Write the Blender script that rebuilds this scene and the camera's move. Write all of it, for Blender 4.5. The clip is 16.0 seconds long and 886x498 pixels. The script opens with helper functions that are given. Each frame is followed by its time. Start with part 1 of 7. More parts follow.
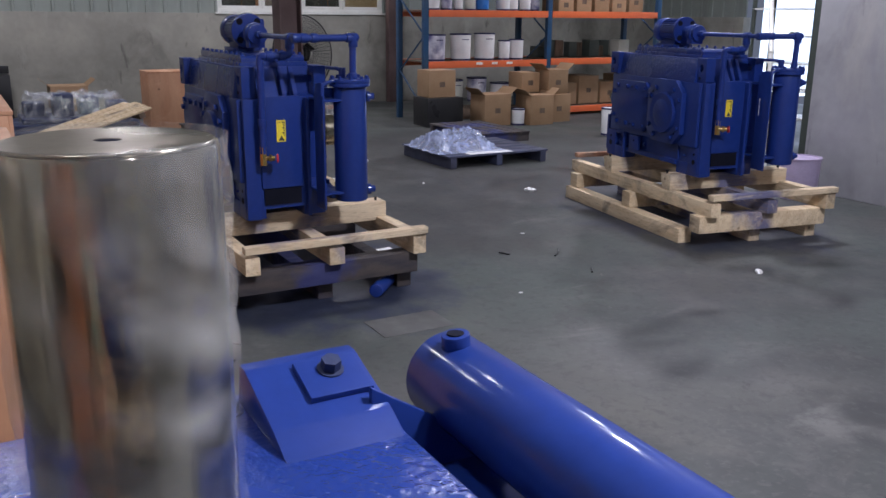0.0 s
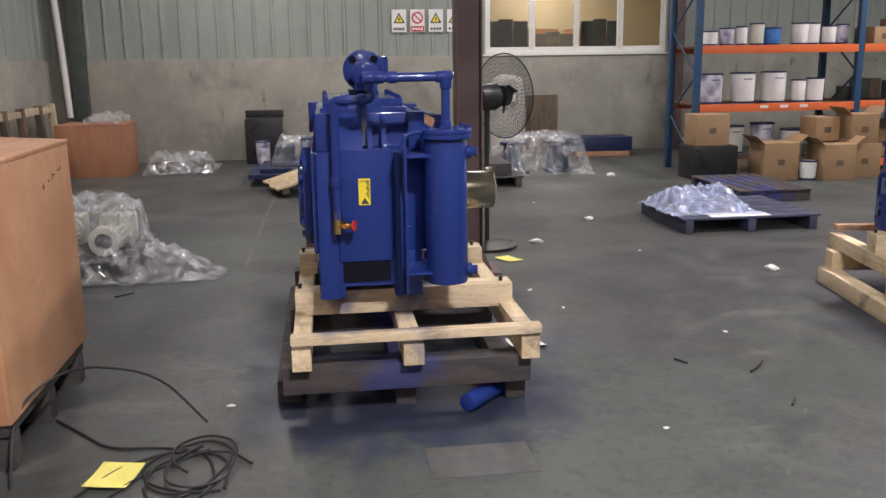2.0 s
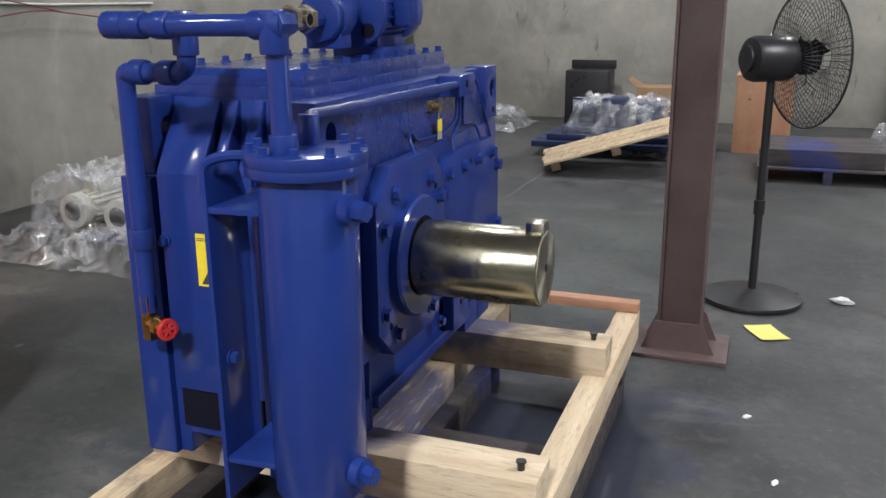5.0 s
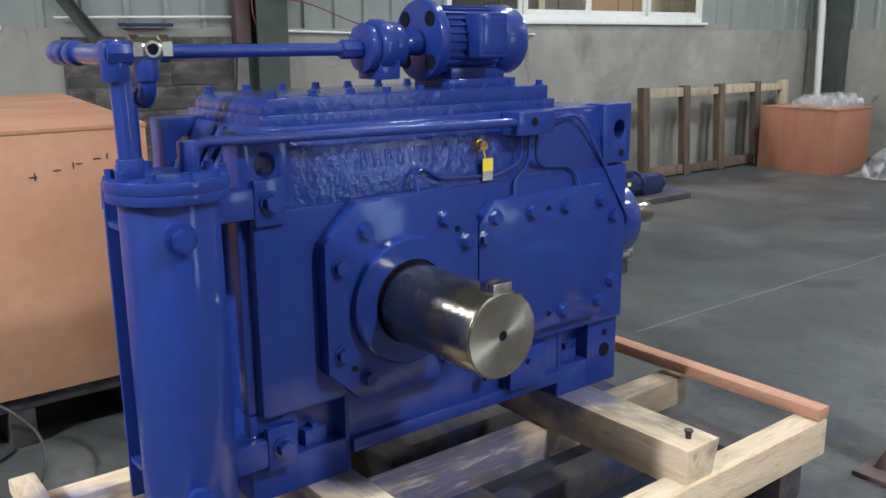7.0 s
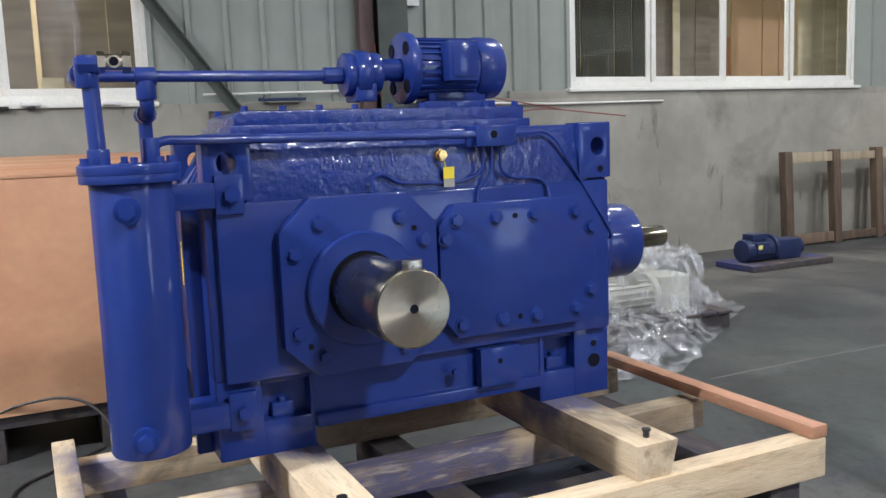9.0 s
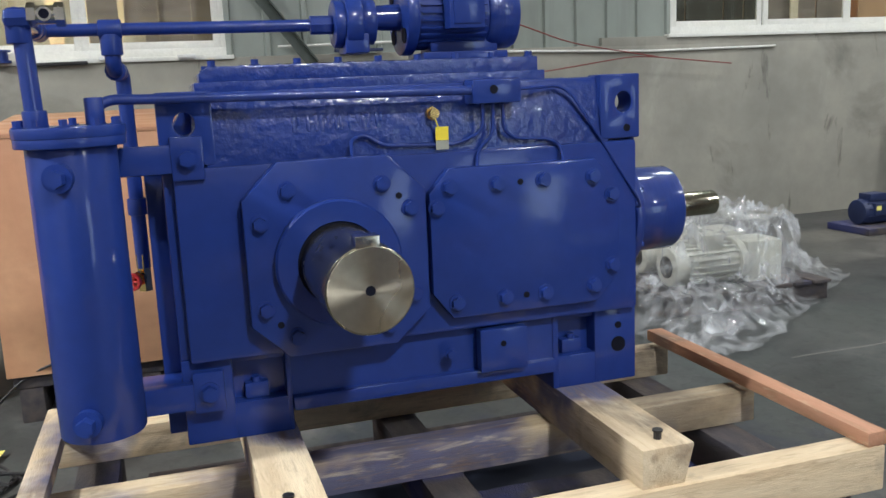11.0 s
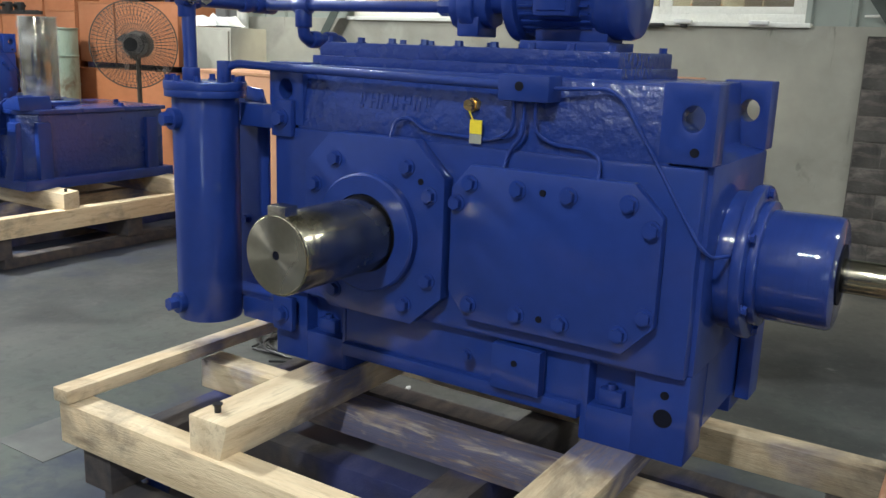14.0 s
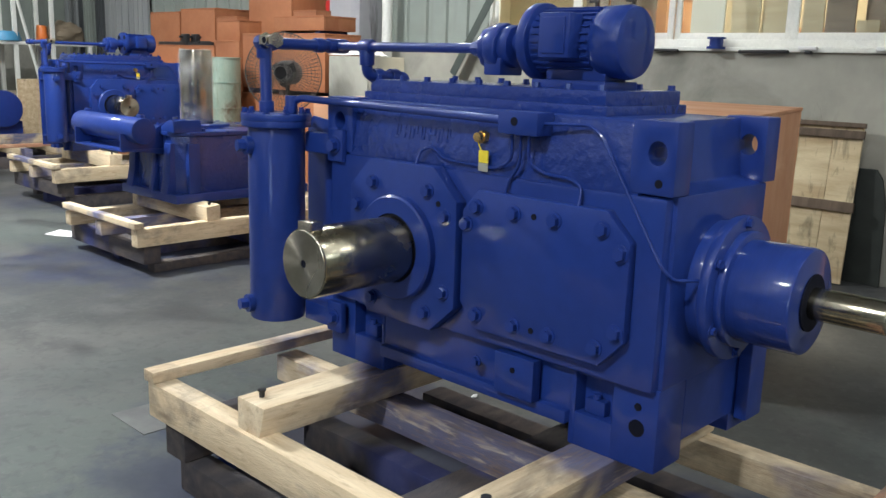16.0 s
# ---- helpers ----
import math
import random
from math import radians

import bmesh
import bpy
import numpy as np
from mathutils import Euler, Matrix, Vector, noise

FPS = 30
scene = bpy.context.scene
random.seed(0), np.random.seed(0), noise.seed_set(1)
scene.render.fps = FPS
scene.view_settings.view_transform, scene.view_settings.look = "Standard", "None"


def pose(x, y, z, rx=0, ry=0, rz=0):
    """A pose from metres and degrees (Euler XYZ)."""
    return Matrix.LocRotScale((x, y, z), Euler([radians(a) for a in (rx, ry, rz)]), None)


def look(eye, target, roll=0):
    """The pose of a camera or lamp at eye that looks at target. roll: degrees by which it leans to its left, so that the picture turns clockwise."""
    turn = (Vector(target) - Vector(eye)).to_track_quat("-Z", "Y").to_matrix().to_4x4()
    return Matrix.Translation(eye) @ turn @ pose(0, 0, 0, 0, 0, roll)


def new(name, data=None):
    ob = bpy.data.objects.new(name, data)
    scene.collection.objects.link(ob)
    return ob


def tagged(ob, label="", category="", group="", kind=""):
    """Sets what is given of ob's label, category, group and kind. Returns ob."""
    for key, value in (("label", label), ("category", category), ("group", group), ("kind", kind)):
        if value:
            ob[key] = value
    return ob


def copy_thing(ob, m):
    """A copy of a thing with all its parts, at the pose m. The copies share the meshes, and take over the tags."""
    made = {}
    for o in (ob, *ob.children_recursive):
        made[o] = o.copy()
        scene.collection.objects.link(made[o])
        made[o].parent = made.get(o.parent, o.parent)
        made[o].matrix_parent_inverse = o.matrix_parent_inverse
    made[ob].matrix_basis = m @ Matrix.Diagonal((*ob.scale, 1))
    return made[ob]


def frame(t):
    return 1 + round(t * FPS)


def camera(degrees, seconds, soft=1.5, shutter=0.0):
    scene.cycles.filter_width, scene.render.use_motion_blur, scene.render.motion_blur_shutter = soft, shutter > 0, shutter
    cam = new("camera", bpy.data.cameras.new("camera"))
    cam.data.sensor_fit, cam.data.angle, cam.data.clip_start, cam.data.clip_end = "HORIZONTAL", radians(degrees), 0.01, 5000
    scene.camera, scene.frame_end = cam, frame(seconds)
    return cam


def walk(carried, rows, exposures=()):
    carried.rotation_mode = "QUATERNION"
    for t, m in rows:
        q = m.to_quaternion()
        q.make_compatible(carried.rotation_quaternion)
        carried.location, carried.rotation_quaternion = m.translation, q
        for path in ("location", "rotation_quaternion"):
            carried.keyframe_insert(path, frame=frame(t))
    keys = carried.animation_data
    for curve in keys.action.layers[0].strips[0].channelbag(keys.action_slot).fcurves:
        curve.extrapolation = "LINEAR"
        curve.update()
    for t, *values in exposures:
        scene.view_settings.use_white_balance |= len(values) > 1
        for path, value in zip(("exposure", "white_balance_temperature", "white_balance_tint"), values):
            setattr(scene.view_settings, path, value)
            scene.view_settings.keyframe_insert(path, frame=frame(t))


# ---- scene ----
cam = camera(54.0, 16.0)
PATH = [
    (0, (-5.104, 2.052, 1.728), (-3.42, 1.106, 1.207), 0.5),
    (0.5, (-5.023, 1.574, 1.705), (-3.259, 0.805, 1.159), -0.5),
    (1, (-4.881, 1.205, 1.684), (-3.091, 0.51, 1.126), 0.4),
    (1.5, (-4.623, 0.858, 1.669), (-2.754, 0.343, 1.179), 0.5),
    (2, (-4.249, 0.494, 1.669), (-2.313, 0.236, 1.242), -0.8),
    (2.5, (-3.758, 0.279, 1.66), (-1.816, 0.033, 1.247), -1.2),
    (3, (-3.246, -0.004, 1.601), (-1.308, -0.228, 1.159), -0.5),
    (3.5, (-2.788, -0.205, 1.569), (-0.848, -0.297, 1.092), -0.1),
    (4, (-2.333, -0.394, 1.569), (-0.406, -0.218, 1.066), -0.0),
    (4.5, (-1.942, -0.683, 1.604), (-0.061, -0.246, 1.084), -0.4),
    (4.7, (-1.825, -0.781, 1.621), (0.028, -0.246, 1.094), -0.5),
    (6.8, (-0.85, -1.767, 1.622), (0.429, -0.313, 1.124), -0.3),
    (7, (-0.791, -1.806, 1.611), (0.412, -0.278, 1.145), -0.4),
    (7.5, (-0.583, -2.005, 1.529), (0.429, -0.331, 1.116), 0.5),
    (8, (-0.448, -2.153, 1.457), (0.415, -0.389, 1.075), -1.3),
    (8.5, (-0.462, -2.331, 1.43), (0.388, -0.547, 1.121), -1.4),
    (9, (-0.389, -2.398, 1.391), (0.467, -0.61, 1.132), -2.1),
    (9.5, (-0.32, -2.401, 1.344), (0.497, -0.595, 1.077), -2.9),
    (9.7, (-0.311, -2.391, 1.339), (0.464, -0.567, 1.069), -3.3),
    (11.8, (0.609, -2.244, 1.421), (0.77, -0.289, 1.034), -0.5),
    (12, (0.775, -2.287, 1.412), (0.742, -0.321, 1.046), 0.1),
    (12.5, (1.108, -2.267, 1.427), (0.838, -0.326, 1.03), -0.7),
    (13, (1.382, -2.177, 1.445), (0.854, -0.295, 1.022), 0.1),
    (13.5, (1.714, -2.087, 1.452), (0.856, -0.335, 1.011), 0.9),
    (14, (1.933, -1.96, 1.475), (0.892, -0.313, 1.023), 2.1),
    (14.5, (2.092, -1.835, 1.491), (0.974, -0.232, 1.067), 1.8),
    (15, (2.335, -1.839, 1.524), (1.087, -0.334, 1.104), 1.5),
    (15.5, (2.437, -1.876, 1.531), (1.115, -0.442, 1.09), 1.6),
    (16, (2.452, -1.911, 1.539), (1.101, -0.496, 1.121), 1.8),
]
walk(cam, [(t, look(eye, target, roll)) for t, eye, target, roll in PATH],
     ((0.0, -0.6, 5750, 20), (0.5, -0.05, 6150, 22), (1.0, -0.05, 6200, 21), (2.0, -0.08, 6480, 18), (3.5, -0.08, 6450, 19), (4.7, 0.0, 6100, 14), (7.0, 0.35, 5750, 10), (8.0, 0.38, 5800, 11),
      (9.5, 0.3, 6000, 13), (12.5, 0.2, 6050, 3), (14.0, 0.18, 6080, 3), (16.0, 0.14, 6000, 6)))


# ---- light ----
world = bpy.data.worlds.new("hall_world")
scene.world = world
world.use_nodes = True
wbg = world.node_tree.nodes["Background"]
wbg.inputs["Color"].default_value = (0.75, 0.85, 1.0, 1)
wbg.inputs["Strength"].default_value = 0.25


# ---- materials ----
def material(name, base=(0.5, 0.5, 0.5), rough=0.5, metal=0.0, coat=0.0, tint=None, amount=0.5, scale=4.0, fine=60.0,
             bump=0.1, bump_scale=40.0, rough_var=0.15, grain=None, per_object=0.0, spec=0.5, overspray=None, coat_rough=0.04):
    """Principled surface with two scales of colour variation, roughness variation and bump."""
    m = bpy.data.materials.new(name)
    m.use_nodes = True
    nt = m.node_tree
    p = nt.nodes["Principled BSDF"]
    tc = nt.nodes.new("ShaderNodeTexCoord")
    src = tc.outputs["Object"]
    if grain:
        mp = nt.nodes.new("ShaderNodeMapping")
        mp.inputs["Scale"].default_value = grain
        nt.links.new(src, mp.inputs["Vector"])
        src = mp.outputs["Vector"]
    info = nt.nodes.new("ShaderNodeObjectInfo")
    off = nt.nodes.new("ShaderNodeVectorMath")
    off.operation = "MULTIPLY_ADD"
    nt.links.new(info.outputs["Random"], off.inputs[0])
    off.inputs[1].default_value = (37.0, 23.0, 11.0)
    nt.links.new(src, off.inputs[2])
    src = off.outputs[0]
    n1 = nt.nodes.new("ShaderNodeTexNoise")
    n1.inputs["Scale"].default_value, n1.inputs["Detail"].default_value = scale, 5.0
    n2 = nt.nodes.new("ShaderNodeTexNoise")
    n2.inputs["Scale"].default_value, n2.inputs["Detail"].default_value = fine, 3.0
    for n in (n1, n2):
        nt.links.new(src, n.inputs["Vector"])
    r1 = nt.nodes.new("ShaderNodeMapRange")
    r1.inputs["From Min"].default_value, r1.inputs["From Max"].default_value = 0.32, 0.68
    nt.links.new(n1.outputs["Fac"], r1.inputs["Value"])
    mix = nt.nodes.new("ShaderNodeMix")
    mix.data_type = "RGBA"
    tint = tint or tuple(c * 0.7 for c in base)
    mix.inputs[6].default_value = (*base, 1)
    mix.inputs[7].default_value = (*tint, 1)
    mul = nt.nodes.new("ShaderNodeMath")
    mul.operation = "MULTIPLY"
    mul.inputs[1].default_value = amount
    nt.links.new(r1.outputs["Result"], mul.inputs[0])
    nt.links.new(mul.outputs[0], mix.inputs[0])
    hsv = nt.nodes.new("ShaderNodeHueSaturation")
    val = nt.nodes.new("ShaderNodeMapRange")
    val.inputs["To Min"].default_value, val.inputs["To Max"].default_value = 0.88, 1.12
    nt.links.new(n2.outputs["Fac"], val.inputs["Value"])
    last = val.outputs["Result"]
    if per_object:
        po = nt.nodes.new("ShaderNodeMapRange")
        po.inputs["To Min"].default_value, po.inputs["To Max"].default_value = 1 - per_object, 1 + per_object
        nt.links.new(info.outputs["Random"], po.inputs["Value"])
        both = nt.nodes.new("ShaderNodeMath")
        both.operation = "MULTIPLY"
        nt.links.new(last, both.inputs[0])
        nt.links.new(po.outputs["Result"], both.inputs[1])
        last = both.outputs[0]
    nt.links.new(last, hsv.inputs["Value"])
    colour = mix.outputs[2]
    if overspray:
        n4 = nt.nodes.new("ShaderNodeTexNoise")
        n4.inputs["Scale"].default_value, n4.inputs["Detail"].default_value = 2.3, 4.0
        far = nt.nodes.new("ShaderNodeVectorMath")
        far.operation = "MULTIPLY_ADD"
        nt.links.new(info.outputs["Random"], far.inputs[0])
        far.inputs[1].default_value = (17.0, 41.0, 29.0)
        nt.links.new(tc.outputs["Object"], far.inputs[2])
        nt.links.new(far.outputs[0], n4.inputs["Vector"])
        r4 = nt.nodes.new("ShaderNodeMapRange")
        r4.inputs["From Min"].default_value, r4.inputs["From Max"].default_value = 0.635, 0.76
        r4.inputs["To Max"].default_value = 0.82
        sep = nt.nodes.new("ShaderNodeSeparateXYZ")
        nt.links.new(tc.outputs["Object"], sep.inputs[0])
        dy = nt.nodes.new("ShaderNodeMath")
        dy.operation = "SUBTRACT"
        nt.links.new(sep.outputs["Y"], dy.inputs[0])
        dy.inputs[1].default_value = 0.12
        ab = nt.nodes.new("ShaderNodeMath")
        ab.operation = "ABSOLUTE"
        nt.links.new(dy.outputs[0], ab.inputs[0])
        near = nt.nodes.new("ShaderNodeMapRange")
        near.inputs["From Min"].default_value, near.inputs["From Max"].default_value = 0.15, 0.50
        near.inputs["To Min"].default_value, near.inputs["To Max"].default_value = 0.22, -0.03
        nt.links.new(ab.outputs[0], near.inputs["Value"])
        sm = nt.nodes.new("ShaderNodeMath")
        nt.links.new(n4.outputs["Fac"], sm.inputs[0])
        nt.links.new(near.outputs["Result"], sm.inputs[1])
        nt.links.new(sm.outputs[0], r4.inputs["Value"])
        m4 = nt.nodes.new("ShaderNodeMix")
        m4.data_type = "RGBA"
        nt.links.new(r4.outputs["Result"], m4.inputs[0])
        nt.links.new(colour, m4.inputs[6])
        m4.inputs[7].default_value = (*overspray, 1)
        colour = m4.outputs[2]
    nt.links.new(colour, hsv.inputs["Color"])
    nt.links.new(hsv.outputs["Color"], p.inputs["Base Color"])
    rr = nt.nodes.new("ShaderNodeMapRange")
    rr.inputs["To Min"].default_value = max(0.02, rough - rough_var)
    rr.inputs["To Max"].default_value = min(1.0, rough + rough_var)
    nt.links.new(r1.outputs["Result"], rr.inputs["Value"])
    nt.links.new(rr.outputs["Result"], p.inputs["Roughness"])
    p.inputs["Metallic"].default_value = metal
    p.inputs["Coat Weight"].default_value = coat
    p.inputs["Coat Roughness"].default_value = coat_rough
    p.inputs["Specular IOR Level"].default_value = spec
    if bump:
        n3 = nt.nodes.new("ShaderNodeTexNoise")
        n3.inputs["Scale"].default_value, n3.inputs["Detail"].default_value = bump_scale, 4.0
        nt.links.new(src, n3.inputs["Vector"])
        b = nt.nodes.new("ShaderNodeBump")
        b.inputs["Strength"].default_value, b.inputs["Distance"].default_value = bump, 0.01
        nt.links.new(n3.outputs["Fac"], b.inputs["Height"])
        nt.links.new(b.outputs["Normal"], p.inputs["Normal"])
        nt.links.new(b.outputs["Normal"], p.inputs["Coat Normal"])
    return m


def film(name, clear=0.82, colour=(0.86, 0.88, 0.92), rough=0.1, scale=5.0, relief=0.7):
    """Thin clear plastic film: mostly see-through, milky in the creases, glossy."""
    m = bpy.data.materials.new(name)
    m.use_nodes = True
    nt = m.node_tree
    out = nt.nodes["Material Output"]
    p = nt.nodes["Principled BSDF"]
    p.inputs["Base Color"].default_value = (*colour, 1)
    p.inputs["Roughness"].default_value = rough
    p.inputs["Specular IOR Level"].default_value = 1.0
    tr = nt.nodes.new("ShaderNodeBsdfTransparent")
    mx = nt.nodes.new("ShaderNodeMixShader")
    n = nt.nodes.new("ShaderNodeTexNoise")
    n.inputs["Scale"].default_value, n.inputs["Detail"].default_value, n.inputs["Distortion"].default_value = scale, 5.0, 1.6
    tc = nt.nodes.new("ShaderNodeTexCoord")
    nt.links.new(tc.outputs["Object"], n.inputs["Vector"])
    r = nt.nodes.new("ShaderNodeMapRange")
    r.inputs["From Min"].default_value, r.inputs["From Max"].default_value = 0.42, 0.72
    r.inputs["To Min"].default_value, r.inputs["To Max"].default_value = min(0.97, clear + 0.1), clear - 0.32
    nt.links.new(n.outputs["Fac"], r.inputs["Value"])
    b = nt.nodes.new("ShaderNodeBump")
    b.inputs["Strength"].default_value, b.inputs["Distance"].default_value = relief, 0.03
    nt.links.new(n.outputs["Fac"], b.inputs["Height"])
    nt.links.new(b.outputs["Normal"], p.inputs["Normal"])
    gl = nt.nodes.new("ShaderNodeBsdfGlossy")
    gl.inputs["Roughness"].default_value = rough
    nt.links.new(b.outputs["Normal"], gl.inputs["Normal"])
    mg = nt.nodes.new("ShaderNodeMixShader")
    mg.inputs["Fac"].default_value = 0.07
    nt.links.new(r.outputs["Result"], mx.inputs["Fac"])
    nt.links.new(p.outputs[0], mx.inputs[1])
    nt.links.new(tr.outputs[0], mx.inputs[2])
    nt.links.new(mx.outputs[0], mg.inputs[1])
    nt.links.new(gl.outputs[0], mg.inputs[2])
    nt.links.new(mg.outputs[0], out.inputs["Surface"])
    return m


def glow(name, colour, strength):
    m = bpy.data.materials.new(name)
    m.use_nodes = True
    p = m.node_tree.nodes["Principled BSDF"]
    p.inputs["Base Color"].default_value = (*colour, 1)
    p.inputs["Emission Color"].default_value = (*colour, 1)
    p.inputs["Emission Strength"].default_value = strength
    return m


def pane_glass(name):
    m = bpy.data.materials.new(name)
    m.use_nodes = True
    nt = m.node_tree
    out = nt.nodes["Material Output"]
    g = nt.nodes.new("ShaderNodeBsdfGlossy")
    g.inputs["Roughness"].default_value = 0.03
    t = nt.nodes.new("ShaderNodeBsdfTransparent")
    t.inputs["Color"].default_value = (0.85, 0.87, 0.85, 1)
    mx = nt.nodes.new("ShaderNodeMixShader")
    lw = nt.nodes.new("ShaderNodeLayerWeight")
    f = nt.nodes.new("ShaderNodeMath")
    f.operation = "POWER"
    f.inputs[1].default_value = 4.0
    nt.links.new(lw.outputs["Facing"], f.inputs[0])
    r = nt.nodes.new("ShaderNodeMapRange")
    r.inputs["To Min"].default_value, r.inputs["To Max"].default_value = 0.035, 0.6
    nt.links.new(f.outputs[0], r.inputs["Value"])
    nt.links.new(r.outputs["Result"], mx.inputs["Fac"])
    nt.links.new(t.outputs[0], mx.inputs[1])
    nt.links.new(g.outputs[0], mx.inputs[2])
    nt.links.new(mx.outputs[0], out.inputs["Surface"])
    return m


BLUE = material("blue_enamel", (0.0135, 0.0355, 0.200), 0.50, coat=0.6, tint=(0.0115, 0.0285, 0.170), amount=0.6, scale=3.0, fine=25,
                bump=0.07, bump_scale=22, rough_var=0.06, spec=0.15, coat_rough=0.12)
BLUE_CAST = material("blue_enamel_on_casting", (0.0135, 0.0355, 0.200), 0.27, coat=0.7, tint=(0.011, 0.0275, 0.165), amount=0.7, scale=2.5,
                     fine=30, bump=0.52, bump_scale=36, rough_var=0.07, spec=0.4, coat_rough=0.05)
BLUE_TURNED = material("blue_enamel_brushed_round", (0.0135, 0.0355, 0.200), 0.45, coat=0.9, tint=(0.0115, 0.0285, 0.170), amount=0.6, scale=3.0, fine=25,
                       bump=0.09, bump_scale=22, rough_var=0.06, spec=0.2, coat_rough=0.06, grain=(6, 0.6, 0.6))
BLUE_DARK = material("blue_dusty", (0.011, 0.022, 0.085), 0.5, tint=(0.014, 0.02, 0.05), bump=0.2)
STEEL = material("machined_steel", (0.42, 0.395, 0.31), 0.22, metal=1.0, tint=(0.24, 0.215, 0.145), amount=0.6, scale=5, fine=14,
                 bump=0.13, bump_scale=34, rough_var=0.06)
STEEL_END = material("faced_steel", (0.50, 0.46, 0.38), 0.28, metal=1.0, tint=(0.3, 0.27, 0.2), amount=0.5, bump=0.04)
STEEL_WRAP = material("oiled_wrapped_steel", (0.48, 0.44, 0.35), 0.13, metal=1.0, tint=(0.17, 0.15, 0.105), amount=0.8, scale=2.0,
                      fine=9, bump=0.10, bump_scale=9, rough_var=0.05, grain=(5, 5, 0.5))
BLACK = material("black_gap", (0.008, 0.009, 0.018), 0.8, bump=0, spec=0.1)
BRASS = material("brass", (0.75, 0.52, 0.2), 0.3, metal=1.0, bump=0.05)
RED = material("red_paint", (0.55, 0.03, 0.03), 0.4, bump=0.03)
YELLOW = material("yellow_label", (0.85, 0.68, 0.03), 0.5, tint=(0.8, 0.62, 0.05), bump=0)
INK = material("dark_print", (0.05, 0.05, 0.05), 0.6, bump=0)
GREYTAG = material("grey_tag", (0.35, 0.35, 0.3), 0.4, bump=0)
PINE = material("sawn_pine", (0.70, 0.575, 0.39), 0.75, tint=(0.54, 0.405, 0.25), amount=0.85, scale=2.2, fine=22, bump=0.3, bump_scale=30,
                grain=(1, 9, 9), per_object=0.15, overspray=(0.03, 0.055, 0.2))
PINE_Y = material("sawn_pine_cross", (0.70, 0.585, 0.41), 0.75, tint=(0.54, 0.41, 0.26), amount=0.85, scale=2.2, fine=22, bump=0.3,
                  bump_scale=30, grain=(9, 1, 9), per_object=0.15, overspray=(0.03, 0.055, 0.2))
PINE_RAW = material("clean_sawn_pine", (0.56, 0.44, 0.28), 0.75, tint=(0.40, 0.29, 0.17), amount=0.85, scale=2.2, fine=22, bump=0.3, bump_scale=30,
                    grain=(1, 9, 9), per_object=0.15)
PINE_RED = material("reddish_batten", (0.50, 0.26, 0.16), 0.7, tint=(0.36, 0.18, 0.1), amount=0.8, scale=2.2, fine=22, bump=0.3,
                    grain=(9, 1, 9))
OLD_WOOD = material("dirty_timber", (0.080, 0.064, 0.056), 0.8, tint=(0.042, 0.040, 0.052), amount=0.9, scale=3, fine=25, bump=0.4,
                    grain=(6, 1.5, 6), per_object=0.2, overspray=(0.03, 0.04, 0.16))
PLY = material("plywood", (0.56, 0.315, 0.18), 0.6, tint=(0.45, 0.215, 0.115), amount=0.8, scale=1.1, fine=16, bump=0.1,
               grain=(1, 6, 1.4), per_object=0.06)
PLY_ORANGE = material("orange_plywood", (0.37, 0.145, 0.062), 0.6, tint=(0.29, 0.105, 0.044), amount=0.9, scale=1.3, fine=16, bump=0.1,
                      grain=(1, 6, 1.4), per_object=0.12)
PLY_RED = material("reddish_plywood", (0.36, 0.165, 0.095), 0.6, tint=(0.28, 0.12, 0.07), amount=0.8, scale=1.3, fine=16, bump=0.1, grain=(1, 6, 1.4))
PLY_END = material("plywood_edge", (0.60, 0.38, 0.22), 0.7, tint=(0.45, 0.26, 0.14), bump=0.2)
CARD = material("cardboard", (0.33, 0.21, 0.115), 0.8, tint=(0.25, 0.155, 0.085), bump=0.08, per_object=0.1)
FLOOR = material("painted_concrete_floor", (0.066, 0.067, 0.066), 0.50, tint=(0.038, 0.041, 0.042), amount=0.9, scale=0.8, fine=7, bump=0.06,
                 bump_scale=9, rough_var=0.12, spec=0.33)
WALL = material("cement_render", (0.36, 0.345, 0.295), 0.85, tint=(0.23, 0.225, 0.20), amount=0.8, scale=1.2, fine=9, bump=0.15, bump_scale=18)
SHEET = material("green_grey_cladding", (0.285, 0.315, 0.285), 0.5, tint=(0.24, 0.265, 0.24), amount=0.5, scale=0.7, fine=5, bump=0.03)
PARTITION = material("white_washed_partition", (0.42, 0.42, 0.44), 0.8, tint=(0.28, 0.28, 0.31), amount=0.8, scale=0.9, fine=8, bump=0.1)
WHITE = material("white_pvc", (0.78, 0.78, 0.74), 0.35, tint=(0.65, 0.65, 0.6), bump=0.02)
GLASS = pane_glass("window_glass")
RUST = material("red_oxide_steel", (0.13, 0.085, 0.08), 0.6, tint=(0.08, 0.05, 0.05), bump=0.15)
DARKSTEEL = material("dark_green_steel", (0.07, 0.085, 0.075), 0.55, tint=(0.04, 0.05, 0.045), bump=0.1)
BLACKPAINT = material("black_paint", (0.02, 0.02, 0.022), 0.4, bump=0.05)
RUBBER = material("black_cable", (0.018, 0.018, 0.02), 0.55, bump=0)
ORANGE = material("orange_beam", (0.75, 0.16, 0.05), 0.45, tint=(0.6, 0.13, 0.05), bump=0.05)
RACKBLUE = material("blue_upright", (0.022, 0.075, 0.17), 0.5, tint=(0.03, 0.06, 0.10), amount=0.7, bump=0.08)
PAPER = material("white_paper", (0.8, 0.8, 0.8), 0.7, bump=0.03)
